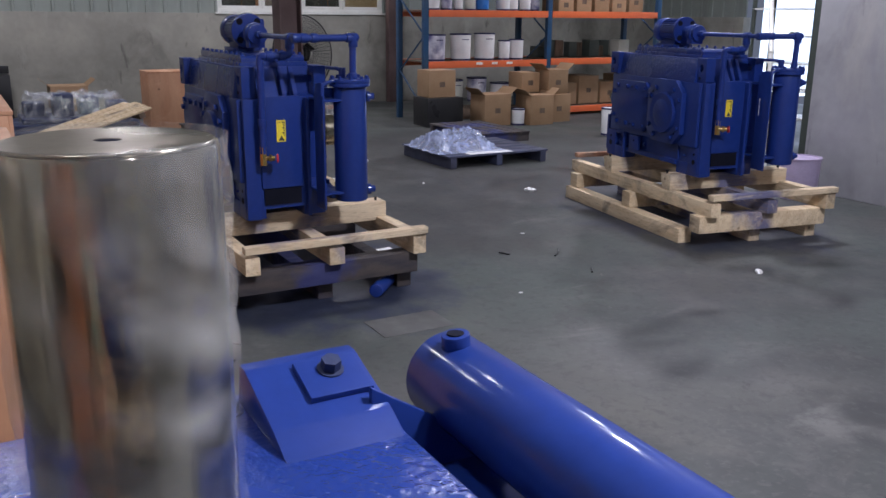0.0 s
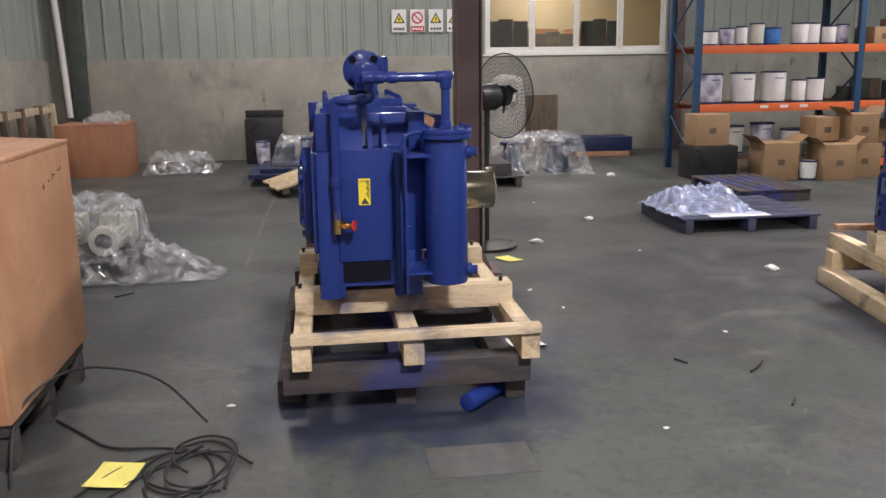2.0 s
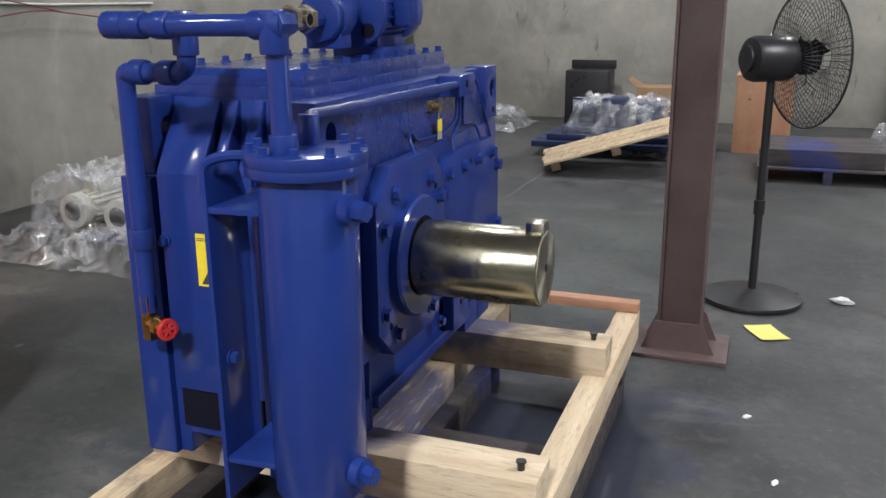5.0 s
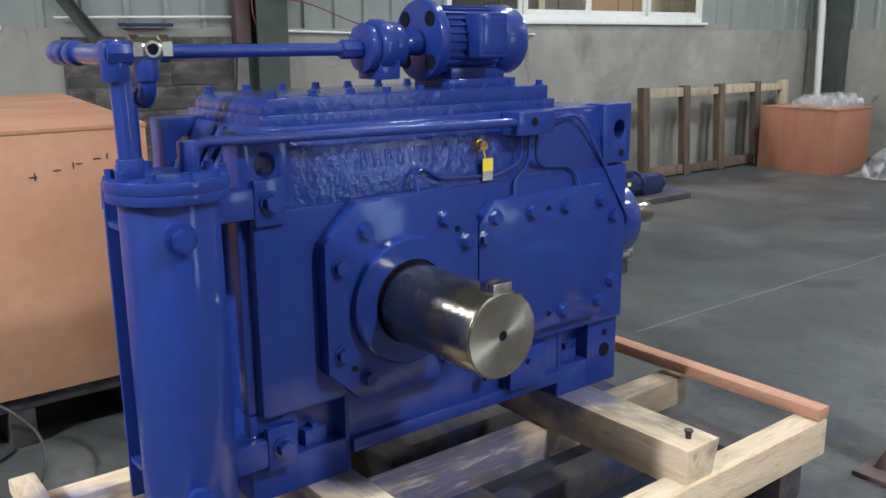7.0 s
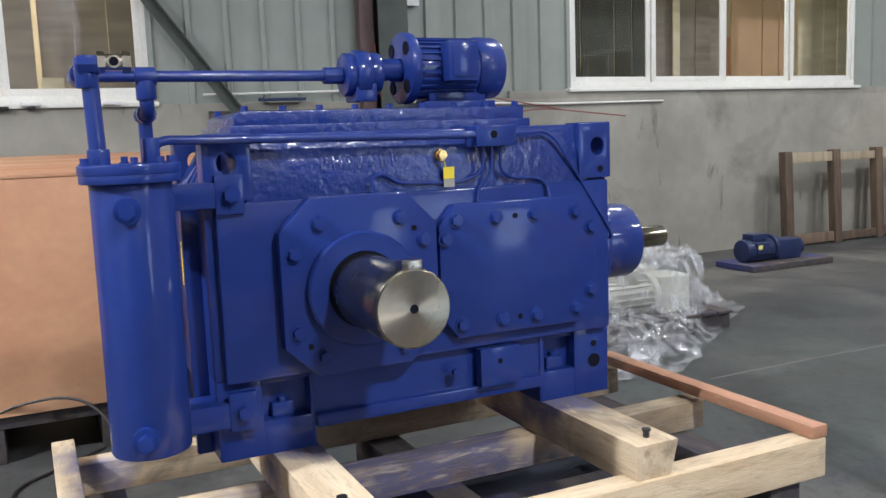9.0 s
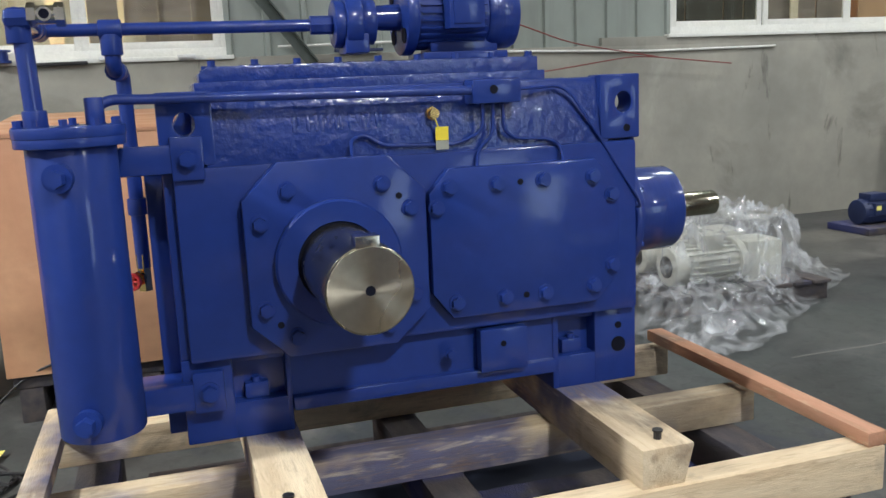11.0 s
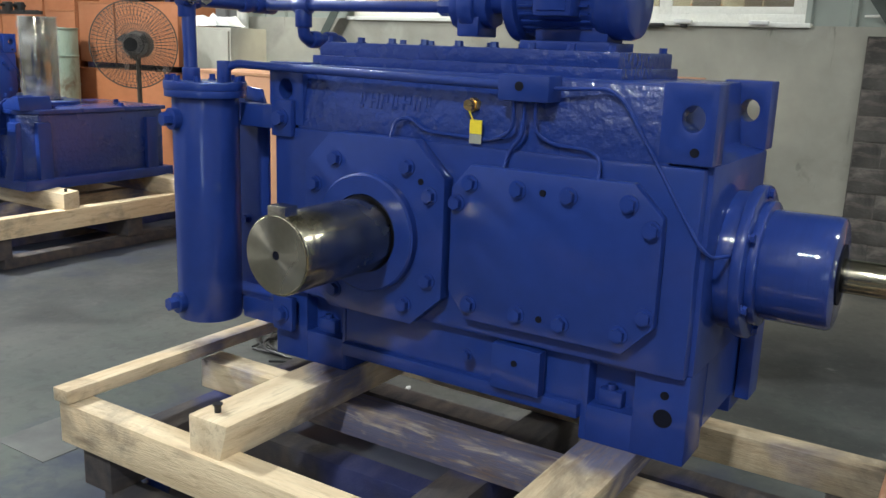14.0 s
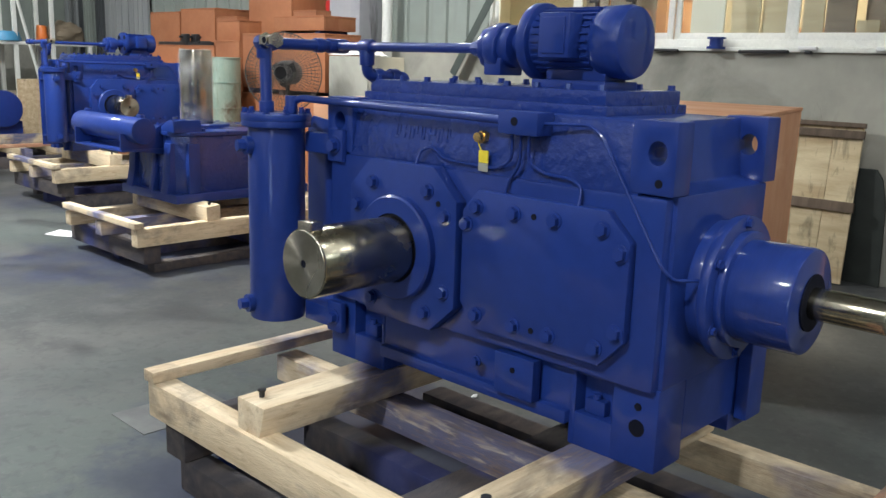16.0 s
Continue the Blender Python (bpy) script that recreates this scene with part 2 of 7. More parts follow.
YPAPER = material("yellow_paper", (0.85, 0.78, 0.2), 0.7, bump=0.03)
HOSE = material("dull_red_hose", (0.22, 0.05, 0.045), 0.6, bump=0)
FILM = film("clear_film", 0.86)
FILM_BLUE = film("bluish_bag_film", 0.60, (0.52, 0.60, 0.88), 0.16)
FILM_WHITE = film("milky_film", 0.52, (0.75, 0.78, 0.86), 0.2)
BRICK = material("sooty_masonry", (0.10, 0.092, 0.084), 0.9, tint=(0.045, 0.042, 0.04), amount=1.0, scale=3.5, fine=14, bump=0.6, per_object=0.1)
GREEN_DRUM = material("faded_green_drum", (0.20, 0.29, 0.235), 0.6, tint=(0.30, 0.34, 0.27), amount=0.8, scale=5, bump=0.2, grain=(1.5, 1.5, 0.5))
PALEWOOD = material("weathered_boards", (0.50, 0.42, 0.29), 0.8, tint=(0.3, 0.24, 0.16), amount=0.8, scale=2, fine=20, bump=0.3,
                    grain=(7, 7, 1), per_object=0.2)
MOTOR_GREY = material("pale_motor_paint", (0.62, 0.62, 0.55), 0.5, bump=0.08)
PURPLE = material("pale_violet_plastic", (0.45, 0.38, 0.55), 0.45, bump=0.03)
DIM_ROOM = material("back_room_wall", (0.62, 0.54, 0.40), 0.8, tint=(0.45, 0.38, 0.27), amount=0.8, scale=0.8, bump=0)
ROOF = material("roof_sheet", (0.55, 0.57, 0.56), 0.6, bump=0.02)


# ---- mesh helpers ----
def box(bm, x0, x1, y0, y1, z0, z1, bev=0.0, m=None):
    t = bmesh.new()
    bmesh.ops.create_cube(t, size=1.0, matrix=Matrix.Translation(((x0 + x1) / 2, (y0 + y1) / 2, (z0 + z1) / 2))
                          @ Matrix.Diagonal((abs(x1 - x0), abs(y1 - y0), abs(z1 - z0), 1)))
    if bev:
        bmesh.ops.bevel(t, geom=t.edges[:], offset=bev, segments=2, affect="EDGES", profile=0.6)
    add(bm, t, m)


def add(bm, t, m=None):
    if m is not None:
        t.transform(m)
    me = bpy.data.meshes.new("tmp")
    t.to_mesh(me)
    t.free()
    bm.from_mesh(me)
    bpy.data.meshes.remove(me)


def rod(bm, a, b, r, seg=20, r2=None, bev=0.0):
    a, b = Vector(a), Vector(b)
    d = b - a
    t = bmesh.new()
    bmesh.ops.create_cone(t, cap_ends=True, segments=seg, radius1=r, radius2=r if r2 is None else r2, depth=d.length)
    if bev:
        rim = [e for e in t.edges if abs(e.verts[0].co.z - e.verts[1].co.z) < 1e-6]
        bmesh.ops.bevel(t, geom=rim, offset=bev, segments=2, affect="EDGES", profile=0.5)
    add(bm, t, Matrix.Translation((a + b) / 2) @ d.to_track_quat("Z", "Y").to_matrix().to_4x4())


def ball(bm, c, r, seg=12, sx=1, sy=1, sz=1):
    t = bmesh.new()
    bmesh.ops.create_uvsphere(t, u_segments=seg, v_segments=max(6, seg // 2), radius=r)
    add(bm, t, Matrix.Translation(c) @ Matrix.Diagonal((sx, sy, sz, 1)))


def bend(points, radius=0.05, n=6):
    """Rounds the corners of a polyline."""
    p = [Vector(q) for q in points]
    out = [p[0]]
    for a, b, c in zip(p, p[1:], p[2:]):
        u, v = (a - b), (c - b)
        k = min(radius, u.length * 0.45, v.length * 0.45)
        s, e = b + u.normalized() * k, b + v.normalized() * k
        for i in range(n + 1):
            w = i / n
            out.append(s.lerp(b, w).lerp(b.lerp(e, w), w))
    return out + [p[-1]]


def tube(bm, points, r, seg=12):
    """A round pipe along a polyline."""
    p = [Vector(q) for q in points]
    rings = []
    ref = Vector((0.31, 0.17, 0.93)).normalized()
    for i, q in enumerate(p):
        d = (p[min(i + 1, len(p) - 1)] - p[max(i - 1, 0)]).normalized()
        u = ref - d * ref.dot(d)
        if u.length < 0.1:
            u = Vector((1, 0, 0)) - d * d.x
        u.normalize()
        v = d.cross(u)
        ref = u
        rings.append([bm.verts.new(q + (u * math.cos(2 * math.pi * k / seg) + v * math.sin(2 * math.pi * k / seg)) * r) for k in range(seg)])
    for a, b in zip(rings, rings[1:]):
        for k in range(seg):
            bm.faces.new((a[k], a[(k + 1) % seg], b[(k + 1) % seg], b[k]))
    bm.faces.new(list(reversed(rings[0])))
    bm.faces.new(rings[-1])


def slab(bm, outline, y0, y1, bev=0.0, axis="y", holes=()):
    """A plate with the outline (u, v), between y0 and y1 along the axis: y -> (u, y, v), x -> (x, u, v), z -> (u, v, z)."""
    put = {"y": lambda u, v, w: (u, w, v), "x": lambda u, v, w: (w, u, v), "z": lambda u, v, w: (u, v, w)}[axis]
    t = bmesh.new()
    a = [t.verts.new(put(u, v, y0)) for u, v in outline]
    b = [t.verts.new(put(u, v, y1)) for u, v in outline]
    t.faces.new(a)
    t.faces.new(list(reversed(b)))
    for i in range(len(a)):
        j = (i + 1) % len(a)
        t.faces.new((a[j], a[i], b[i], b[j]))
    bmesh.ops.recalc_face_normals(t, faces=t.faces[:])
    if bev:
        bmesh.ops.bevel(t, geom=t.edges[:], offset=bev, segments=2, affect="EDGES", profile=0.6)
    add(bm, t)


def ring(bm, c, axis, r_out, r_in, depth, seg=40):
    """A flat ring of the given depth along the axis vector from c."""
    d = Vector(axis).normalized()
    q = d.to_track_quat("Z", "Y").to_matrix().to_4x4()
    t = bmesh.new()
    loops = []
    for r, h in ((r_in, 0), (r_out, 0), (r_out, depth * 0.8), (r_out - depth * 0.2, depth), (r_in, depth)):
        loops.append([t.verts.new((r * math.cos(2 * math.pi * k / seg), r * math.sin(2 * math.pi * k / seg), h)) for k in range(seg)])
    for i in range(5):
        a, b = loops[i], loops[(i + 1) % 5]
        for k in range(seg):
            t.faces.new((a[k], a[(k + 1) % seg], b[(k + 1) % seg], b[k]))
    bmesh.ops.recalc_face_normals(t, faces=t.faces[:])
    add(bm, t, Matrix.Translation(c) @ q)


def hexbolt(bm, c, axis, r=0.016, h=0.018):
    c, d = Vector(c), Vector(axis).normalized()
    rod(bm, c, c + d * 0.004, r * 1.35, 14)
    rod(bm, c + d * 0.004, c + d * (0.004 + h), r, 6)


ORIGIN = {}


def finish(name, bm, mat, smooth=38):
    me = bpy.data.meshes.new(name)
    bm.to_mesh(me)
    bm.free()
    me.materials.append(mat)
    if smooth:
        me.polygons.foreach_set("use_smooth", [True] * len(me.polygons))
        me.set_sharp_from_angle(angle=radians(smooth))
    return me


def thing(name, base, label, category, group="", kind="", rot=0.0):
    """An empty at the base of a thing; its parts are built in the coordinates of the hall, before any turn."""
    ob = new(name)
    ob.empty_display_size = 0.1
    ob.location = base
    ob.rotation_euler = (0, 0, radians(rot))
    ORIGIN[ob] = Vector(base)
    return tagged(ob, label, category, group, kind)


def part(name, bm, mat, parent, label="", smooth=38):
    """Links a bmesh as one mesh object under a thing or a part, and keeps its place."""
    top = parent
    shift = ORIGIN[top]
    bm.transform(Matrix.Translation(-shift))
    ob = new(name, finish(name, bm, mat, smooth))
    ob.parent = parent
    ORIGIN[ob] = shift
    return tagged(ob, label)


def single(name, bm, mat, label, category, group="", kind="", smooth=38):
    """A thing of one mesh, with its origin at the middle of its base."""
    xs = [v.co.x for v in bm.verts]
    ys = [v.co.y for v in bm.verts]
    zs = [v.co.z for v in bm.verts]
    o = Vector(((min(xs) + max(xs)) / 2, (min(ys) + max(ys)) / 2, min(zs)))
    bm.transform(Matrix.Translation(-o))
    ob = new(name, finish(name, bm, mat, smooth))
    ob.location = o
    ORIGIN[ob] = o
    return tagged(ob, label, category, group, kind)


def share(name, me, parent, m=None):
    """One more piece on a shared mesh."""
    ob = new(name, me)
    ob.parent = parent
    if m is not None:
        ob.matrix_local = m
    return ob


def stained(m, spots):
    """Lays irregular stains over a material: (colour, scale, from, to, amount, roughness shift, seed, stretch)."""
    nt = m.node_tree
    p = nt.nodes["Principled BSDF"]
    tc = nt.nodes.new("ShaderNodeTexCoord")
    for colour, scale, lo, hi, amount, shift, seed, stretch in spots:
        mp = nt.nodes.new("ShaderNodeMapping")
        mp.inputs["Location"].default_value = (seed, seed * 1.7, seed * 0.3)
        mp.inputs["Rotation"].default_value = (0, 0, seed)
        mp.inputs["Scale"].default_value = stretch
        nt.links.new(tc.outputs["Object"], mp.inputs["Vector"])
        n = nt.nodes.new("ShaderNodeTexNoise")
        n.inputs["Scale"].default_value, n.inputs["Detail"].default_value = scale, 8.0
        n.inputs["Roughness"].default_value, n.inputs["Distortion"].default_value = 0.62, 0.5
        nt.links.new(mp.outputs["Vector"], n.inputs["Vector"])
        r = nt.nodes.new("ShaderNodeMapRange")
        r.inputs["From Min"].default_value, r.inputs["From Max"].default_value = lo, hi
        r.inputs["To Max"].default_value = amount
        nt.links.new(n.outputs["Fac"], r.inputs["Value"])
        mx = nt.nodes.new("ShaderNodeMix")
        mx.data_type = "RGBA"
        nt.links.new(r.outputs["Result"], mx.inputs[0])
        nt.links.new(p.inputs["Base Color"].links[0].from_socket, mx.inputs[6])
        mx.inputs[7].default_value = (*colour, 1)
        nt.links.new(mx.outputs[2], p.inputs["Base Color"])
        if shift:
            a = nt.nodes.new("ShaderNodeMath")
            a.operation = "MULTIPLY_ADD"
            a.use_clamp = True
            a.inputs[1].default_value = shift
            nt.links.new(r.outputs["Result"], a.inputs[0])
            nt.links.new(p.inputs["Roughness"].links[0].from_socket, a.inputs[2])
            nt.links.new(a.outputs[0], p.inputs["Roughness"])


def brushed(m, amount):
    """Turning marks round the axis of a lathe-turned part."""
    nt = m.node_tree
    p = nt.nodes["Principled BSDF"]
    tg = nt.nodes.new("ShaderNodeTangent")
    tg.direction_type, tg.axis = "RADIAL", "Y"
    p.inputs["Anisotropic"].default_value = amount
    nt.links.new(tg.outputs[0], p.inputs["Tangent"])


def knots(m, stretch, size=0.16):
    """Dark knots and streaks in sawn timber."""
    nt = m.node_tree
    p = nt.nodes["Principled BSDF"]
    tc = nt.nodes.new("ShaderNodeTexCoord")
    info = nt.nodes.new("ShaderNodeObjectInfo")
    mp = nt.nodes.new("ShaderNodeMapping")
    mp.inputs["Scale"].default_value = stretch
    off = nt.nodes.new("ShaderNodeVectorMath")
    off.operation = "MULTIPLY_ADD"
    nt.links.new(info.outputs["Random"], off.inputs[0])
    off.inputs[1].default_value = (13.0, 31.0, 7.0)
    nt.links.new(tc.outputs["Object"], mp.inputs["Vector"])
    nt.links.new(mp.outputs["Vector"], off.inputs[2])
    v = nt.nodes.new("ShaderNodeTexVoronoi")
    v.inputs["Scale"].default_value = 1.0
    nt.links.new(off.outputs[0], v.inputs["Vector"])
    r = nt.nodes.new("ShaderNodeMapRange")
    r.inputs["From Min"].default_value, r.inputs["From Max"].default_value = size, size * 0.3
    r.inputs["To Max"].default_value = 0.75
    nt.links.new(v.outputs["Distance"], r.inputs["Value"])
    mx = nt.nodes.new("ShaderNodeMix")
    mx.data_type = "RGBA"
    nt.links.new(r.outputs["Result"], mx.inputs[0])
    nt.links.new(p.inputs["Base Color"].links[0].from_socket, mx.inputs[6])
    mx.inputs[7].default_value = (0.12, 0.06, 0.035, 1)
    nt.links.new(mx.outputs[2], p.inputs["Base Color"])


def sprayed_and_shaded(m, spots, colour, seed, ragged=2.4, edge=(-0.05, -0.75), square=False):
    """Ragged blue overspray, and squared dark skid shade, laid into a colour: (x, y, half length, half width, turn,
    amount) in the hall.
    """
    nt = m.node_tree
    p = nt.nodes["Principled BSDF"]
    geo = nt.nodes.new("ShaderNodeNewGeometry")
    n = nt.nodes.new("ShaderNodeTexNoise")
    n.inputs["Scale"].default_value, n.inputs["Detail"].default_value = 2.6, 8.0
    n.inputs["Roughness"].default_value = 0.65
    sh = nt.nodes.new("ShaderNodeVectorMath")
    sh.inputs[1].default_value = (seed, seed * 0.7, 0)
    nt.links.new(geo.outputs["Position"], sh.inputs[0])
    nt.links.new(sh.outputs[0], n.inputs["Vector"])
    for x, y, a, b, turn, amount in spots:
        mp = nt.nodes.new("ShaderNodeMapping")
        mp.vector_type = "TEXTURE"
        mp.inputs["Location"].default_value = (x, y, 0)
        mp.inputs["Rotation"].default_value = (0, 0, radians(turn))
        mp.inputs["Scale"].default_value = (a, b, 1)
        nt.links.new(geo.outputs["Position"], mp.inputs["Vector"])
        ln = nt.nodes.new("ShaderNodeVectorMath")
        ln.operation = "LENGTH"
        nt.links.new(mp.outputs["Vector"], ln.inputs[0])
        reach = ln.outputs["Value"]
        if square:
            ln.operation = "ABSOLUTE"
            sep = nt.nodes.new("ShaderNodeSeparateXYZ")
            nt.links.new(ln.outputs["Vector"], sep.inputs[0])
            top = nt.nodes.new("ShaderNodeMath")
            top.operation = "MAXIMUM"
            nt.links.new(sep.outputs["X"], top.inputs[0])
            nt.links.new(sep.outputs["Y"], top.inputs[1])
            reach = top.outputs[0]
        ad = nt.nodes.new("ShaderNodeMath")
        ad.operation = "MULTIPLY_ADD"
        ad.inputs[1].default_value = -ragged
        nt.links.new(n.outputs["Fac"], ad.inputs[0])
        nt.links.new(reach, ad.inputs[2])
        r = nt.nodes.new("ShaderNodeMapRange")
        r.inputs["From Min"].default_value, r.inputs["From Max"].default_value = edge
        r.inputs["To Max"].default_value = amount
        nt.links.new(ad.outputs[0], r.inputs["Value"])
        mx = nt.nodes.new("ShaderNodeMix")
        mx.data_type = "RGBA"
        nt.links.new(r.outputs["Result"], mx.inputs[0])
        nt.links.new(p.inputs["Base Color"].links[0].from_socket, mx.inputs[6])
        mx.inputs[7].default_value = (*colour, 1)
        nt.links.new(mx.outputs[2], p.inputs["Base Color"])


# dusty, greenish and oily patches on the floor; drips and soot on the walls
stained(FLOOR, (((0.115, 0.112, 0.11), 3.2, 0.50, 0.68, 0.55, 0.12, 6.2, (1, 1, 1)), ((0.03, 0.031, 0.033), 7.5, 0.55, 0.70, 0.5, -0.08, 11.3, (1, 1, 1)),
                ((0.125, 0.122, 0.112), 0.55, 0.50, 0.72, 0.7, 0.25, 2.1, (1, 1, 1)), ((0.075, 0.095, 0.085), 0.35, 0.48, 0.66, 0.6, 0.0, 5.3, (1, 1, 1)),
                ((0.028, 0.028, 0.030), 1.3, 0.56, 0.68, 0.8, -0.16, 7.7, (1, 1, 1)), ((0.17, 0.165, 0.16), 2.6, 0.60, 0.74, 0.7, 0.2, 3.9, (1, 0.35, 1)),
                ((0.03, 0.03, 0.03), 5.5, 0.66, 0.72, 0.75, 0.0, 1.3, (1, 1, 1)), ((0.27, 0.26, 0.25), 7.0, 0.69, 0.76, 0.6, 0.1, 9.1, (1, 1, 1)),
                ((0.040, 0.041, 0.043), 15.0, 0.50, 0.64, 0.40, 0.05, 4.6, (1, 1, 1)), ((0.12, 0.118, 0.115), 24.0, 0.53, 0.66, 0.32, 0.05, 8.4, (1, 1, 1))))
sprayed_and_shaded(FLOOR, ((0.72, 0.12, 1.5, 0.95, 0, 0.85), (-0.25, 0.05, 0.55, 0.85, 0, 0.8), (0.5, -3.6, 1.5, 0.9, -9.5, 0.7), (-3.8, 1.6, 0.95, 1.6, 0, 0.75), (-6.7, 2.7, 0.9, 1.5, 0, 0.6)),
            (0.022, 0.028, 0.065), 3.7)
# squared dark core under two skids: their shade and overspray in the floor colour
sprayed_and_shaded(FLOOR, ((0.66, 0.16, 1.20, 0.80, 0, 0.65), (0.5, -3.6, 1.15, 0.65, -9.5, 0.5)), (0.022, 0.027, 0.045), 6.3, 0.12, (0.98, 0.86), True)
stained(WALL, (((0.13, 0.125, 0.11), 0.9, 0.54, 0.72, 0.8, 0.0, 4.4, (1, 1, 1)), ((0.46, 0.45, 0.40), 1.7, 0.58, 0.75, 0.6, 0.0, 1.9, (1, 1, 0.5)),
               ((0.10, 0.095, 0.085), 5.0, 0.64, 0.72, 0.7, 0.0, 8.2, (1, 1, 0.3))))
stained(SHEET, (((0.20, 0.215, 0.195), 1.1, 0.52, 0.72, 0.6, 0.1, 3.3, (3, 3, 0.3)), ((0.36, 0.38, 0.36), 2.0, 0.6, 0.75, 0.4, 0.0, 6.1, (2, 2, 0.5))))
stained(BRICK, (((0.20, 0.185, 0.165), 2.6, 0.52, 0.70, 0.8, 0.0, 2.2, (1, 1, 1.6)), ((0.17, 0.14, 0.125), 6.0, 0.5, 0.66, 0.6, 0.0, 5.2, (0.5, 1, 2.4)), ((0.02, 0.02, 0.02), 2.8, 0.54, 0.68, 0.9, 0.0, 6.6, (1, 1, 0.5))))
stained(STEEL, (((0.20, 0.17, 0.09), 6.0, 0.5, 0.66, 0.7, 0.1, 2.7, (1, 1, 1)),))
stained(PLY, (((0.33, 0.15, 0.08), 3.0, 0.62, 0.74, 0.55, 0.0, 4.1, (1, 1, 0.25)), ((0.70, 0.44, 0.28), 1.6, 0.56, 0.72, 0.5, 0.0, 7.9, (1, 1, 2.2)), ((0.20, 0.085, 0.045), 7.0, 0.72, 0.79, 0.8, 0.0, 2.6, (1, 1, 0.8)), ((0.40, 0.185, 0.10), 1.3, 0.5, 0.66, 0.6, 0.0, 9.4, (1, 1, 0.5))))
for wood, st in ((PINE, (2.2, 9, 9)), (PINE_RAW, (2.2, 9, 9)), (PINE_Y, (9, 2.2, 9)), (PINE_RED, (9, 2.2, 9))):
    knots(wood, st)
for wood, st in ((PINE, (1, 7, 7)), (PINE_RAW, (1, 7, 7)), (PINE_Y, (7, 1, 7)), (PINE_RED, (7, 1, 7))):
    stained(wood, (((0.30, 0.20, 0.11), 9.0, 0.52, 0.72, 0.6, 0.0, 2.6, st), ((0.14, 0.11, 0.09), 2.5, 0.57, 0.70, 0.75, 0.0, 6.4, (1, 1, 1)), ((0.78, 0.66, 0.46), 5.0, 0.56, 0.74, 0.6, 0.0, 4.9, st)))
knots(PLY, (2.6, 2.6, 3.2), 0.07)
stained(PARTITION, (((0.13, 0.125, 0.13), 0.8, 0.50, 0.70, 0.75, 0.0, 3.7, (1, 1, 0.6)), ((0.5, 0.48, 0.44), 1.6, 0.55, 0.72, 0.5, 0.0, 8.8, (1, 1, 0.4)), ((0.09, 0.085, 0.09), 3.5, 0.60, 0.70, 0.7, 0.0, 5.9, (1, 1, 0.25))))
NICKEL = material("nickel", (0.62, 0.58, 0.47), 0.22, metal=1.0, tint=(0.4, 0.37, 0.28), bump=0.03)
brushed(STEEL_END, 0.85)


stained(GREEN_DRUM, (((0.13, 0.085, 0.05), 4.0, 0.56, 0.68, 0.8, 0.1, 3.1, (1.4, 1.4, 0.6)), ((0.42, 0.46, 0.40), 3.0, 0.55, 0.7, 0.6, 0.0, 7.3, (2, 2, 0.4))))


# ---- hall ----
X1, X0, Y1, Y0, ROOF_Z = 11.2, -13.5, 4.95, -13.0, 6.5
SILL = 1.74

bm = bmesh.new()
box(bm, X0 - 0.3, X1 + 0.3, Y0 - 0.3, Y1 + 3.5, -0.2, 0.0)
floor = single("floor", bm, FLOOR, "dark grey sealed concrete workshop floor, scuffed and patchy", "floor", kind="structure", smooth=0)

bm = bmesh.new()
box(bm, X0 - 0.3, X1 + 0.3, Y0 - 0.3, Y1 + 3.5, ROOF_Z, ROOF_Z + 0.1)
single("ceiling", bm, ROOF, "pale profiled metal roof over the hall", "ceiling", kind="structure", smooth=0)


def wall_y(name, spans, label):
    """Wall along x at Y1: rendered base, ribbed sheet above, openings given as (x0, x1, z1)."""
    root = thing(name, (0, Y1, 0), label, "wall", kind="structure")
    bm = bmesh.new()
    box(bm, X0, X1, Y1, Y1 + 0.22, 0, SILL - 0.02, 0.004)
    box(bm, 3.9, 9.2, Y1 - 0.001, Y1 + 0.22, SILL - 0.03, SILL + 0.05, 0.004)
    part("rendered_base", bm, WALL, root)
    xs = [X0] + [v for s in spans for v in s[:2]] + [X1]
    bm = bmesh.new()
    for a, b in zip(xs[::2], xs[1::2]):
        cladding(bm, a, b, SILL - 0.02, ROOF_Z)
    for a, b, z in spans:
        cladding(bm, a, b, z, ROOF_Z)
    part("cladding", bm, SHEET, root, "grey-green ribbed metal sheet", smooth=0)
    return root


def cladding(bm, a, b, z0, z1, pitch=0.30, m=None):
    t = bmesh.new()
    box(t, a, b, Y1 + 0.05, Y1 + 0.09, z0, z1)
    n = max(1, int((b - a) / pitch))
    for i in range(n + 1):
        x = a + (b - a) * i / n
        slab(t, [(x - 0.03, Y1 + 0.05), (x + 0.03, Y1 + 0.05), (x + 0.018, Y1 + 0.022), (x - 0.018, Y1 + 0.022)], z0, z1, axis="z")
    add(bm, t, m)


wall_y("wall_north", [(-3.6, 0.62, 3.1), (4.60, 8.70, 3.16)], "long hall wall of stained render with ribbed sheet above")


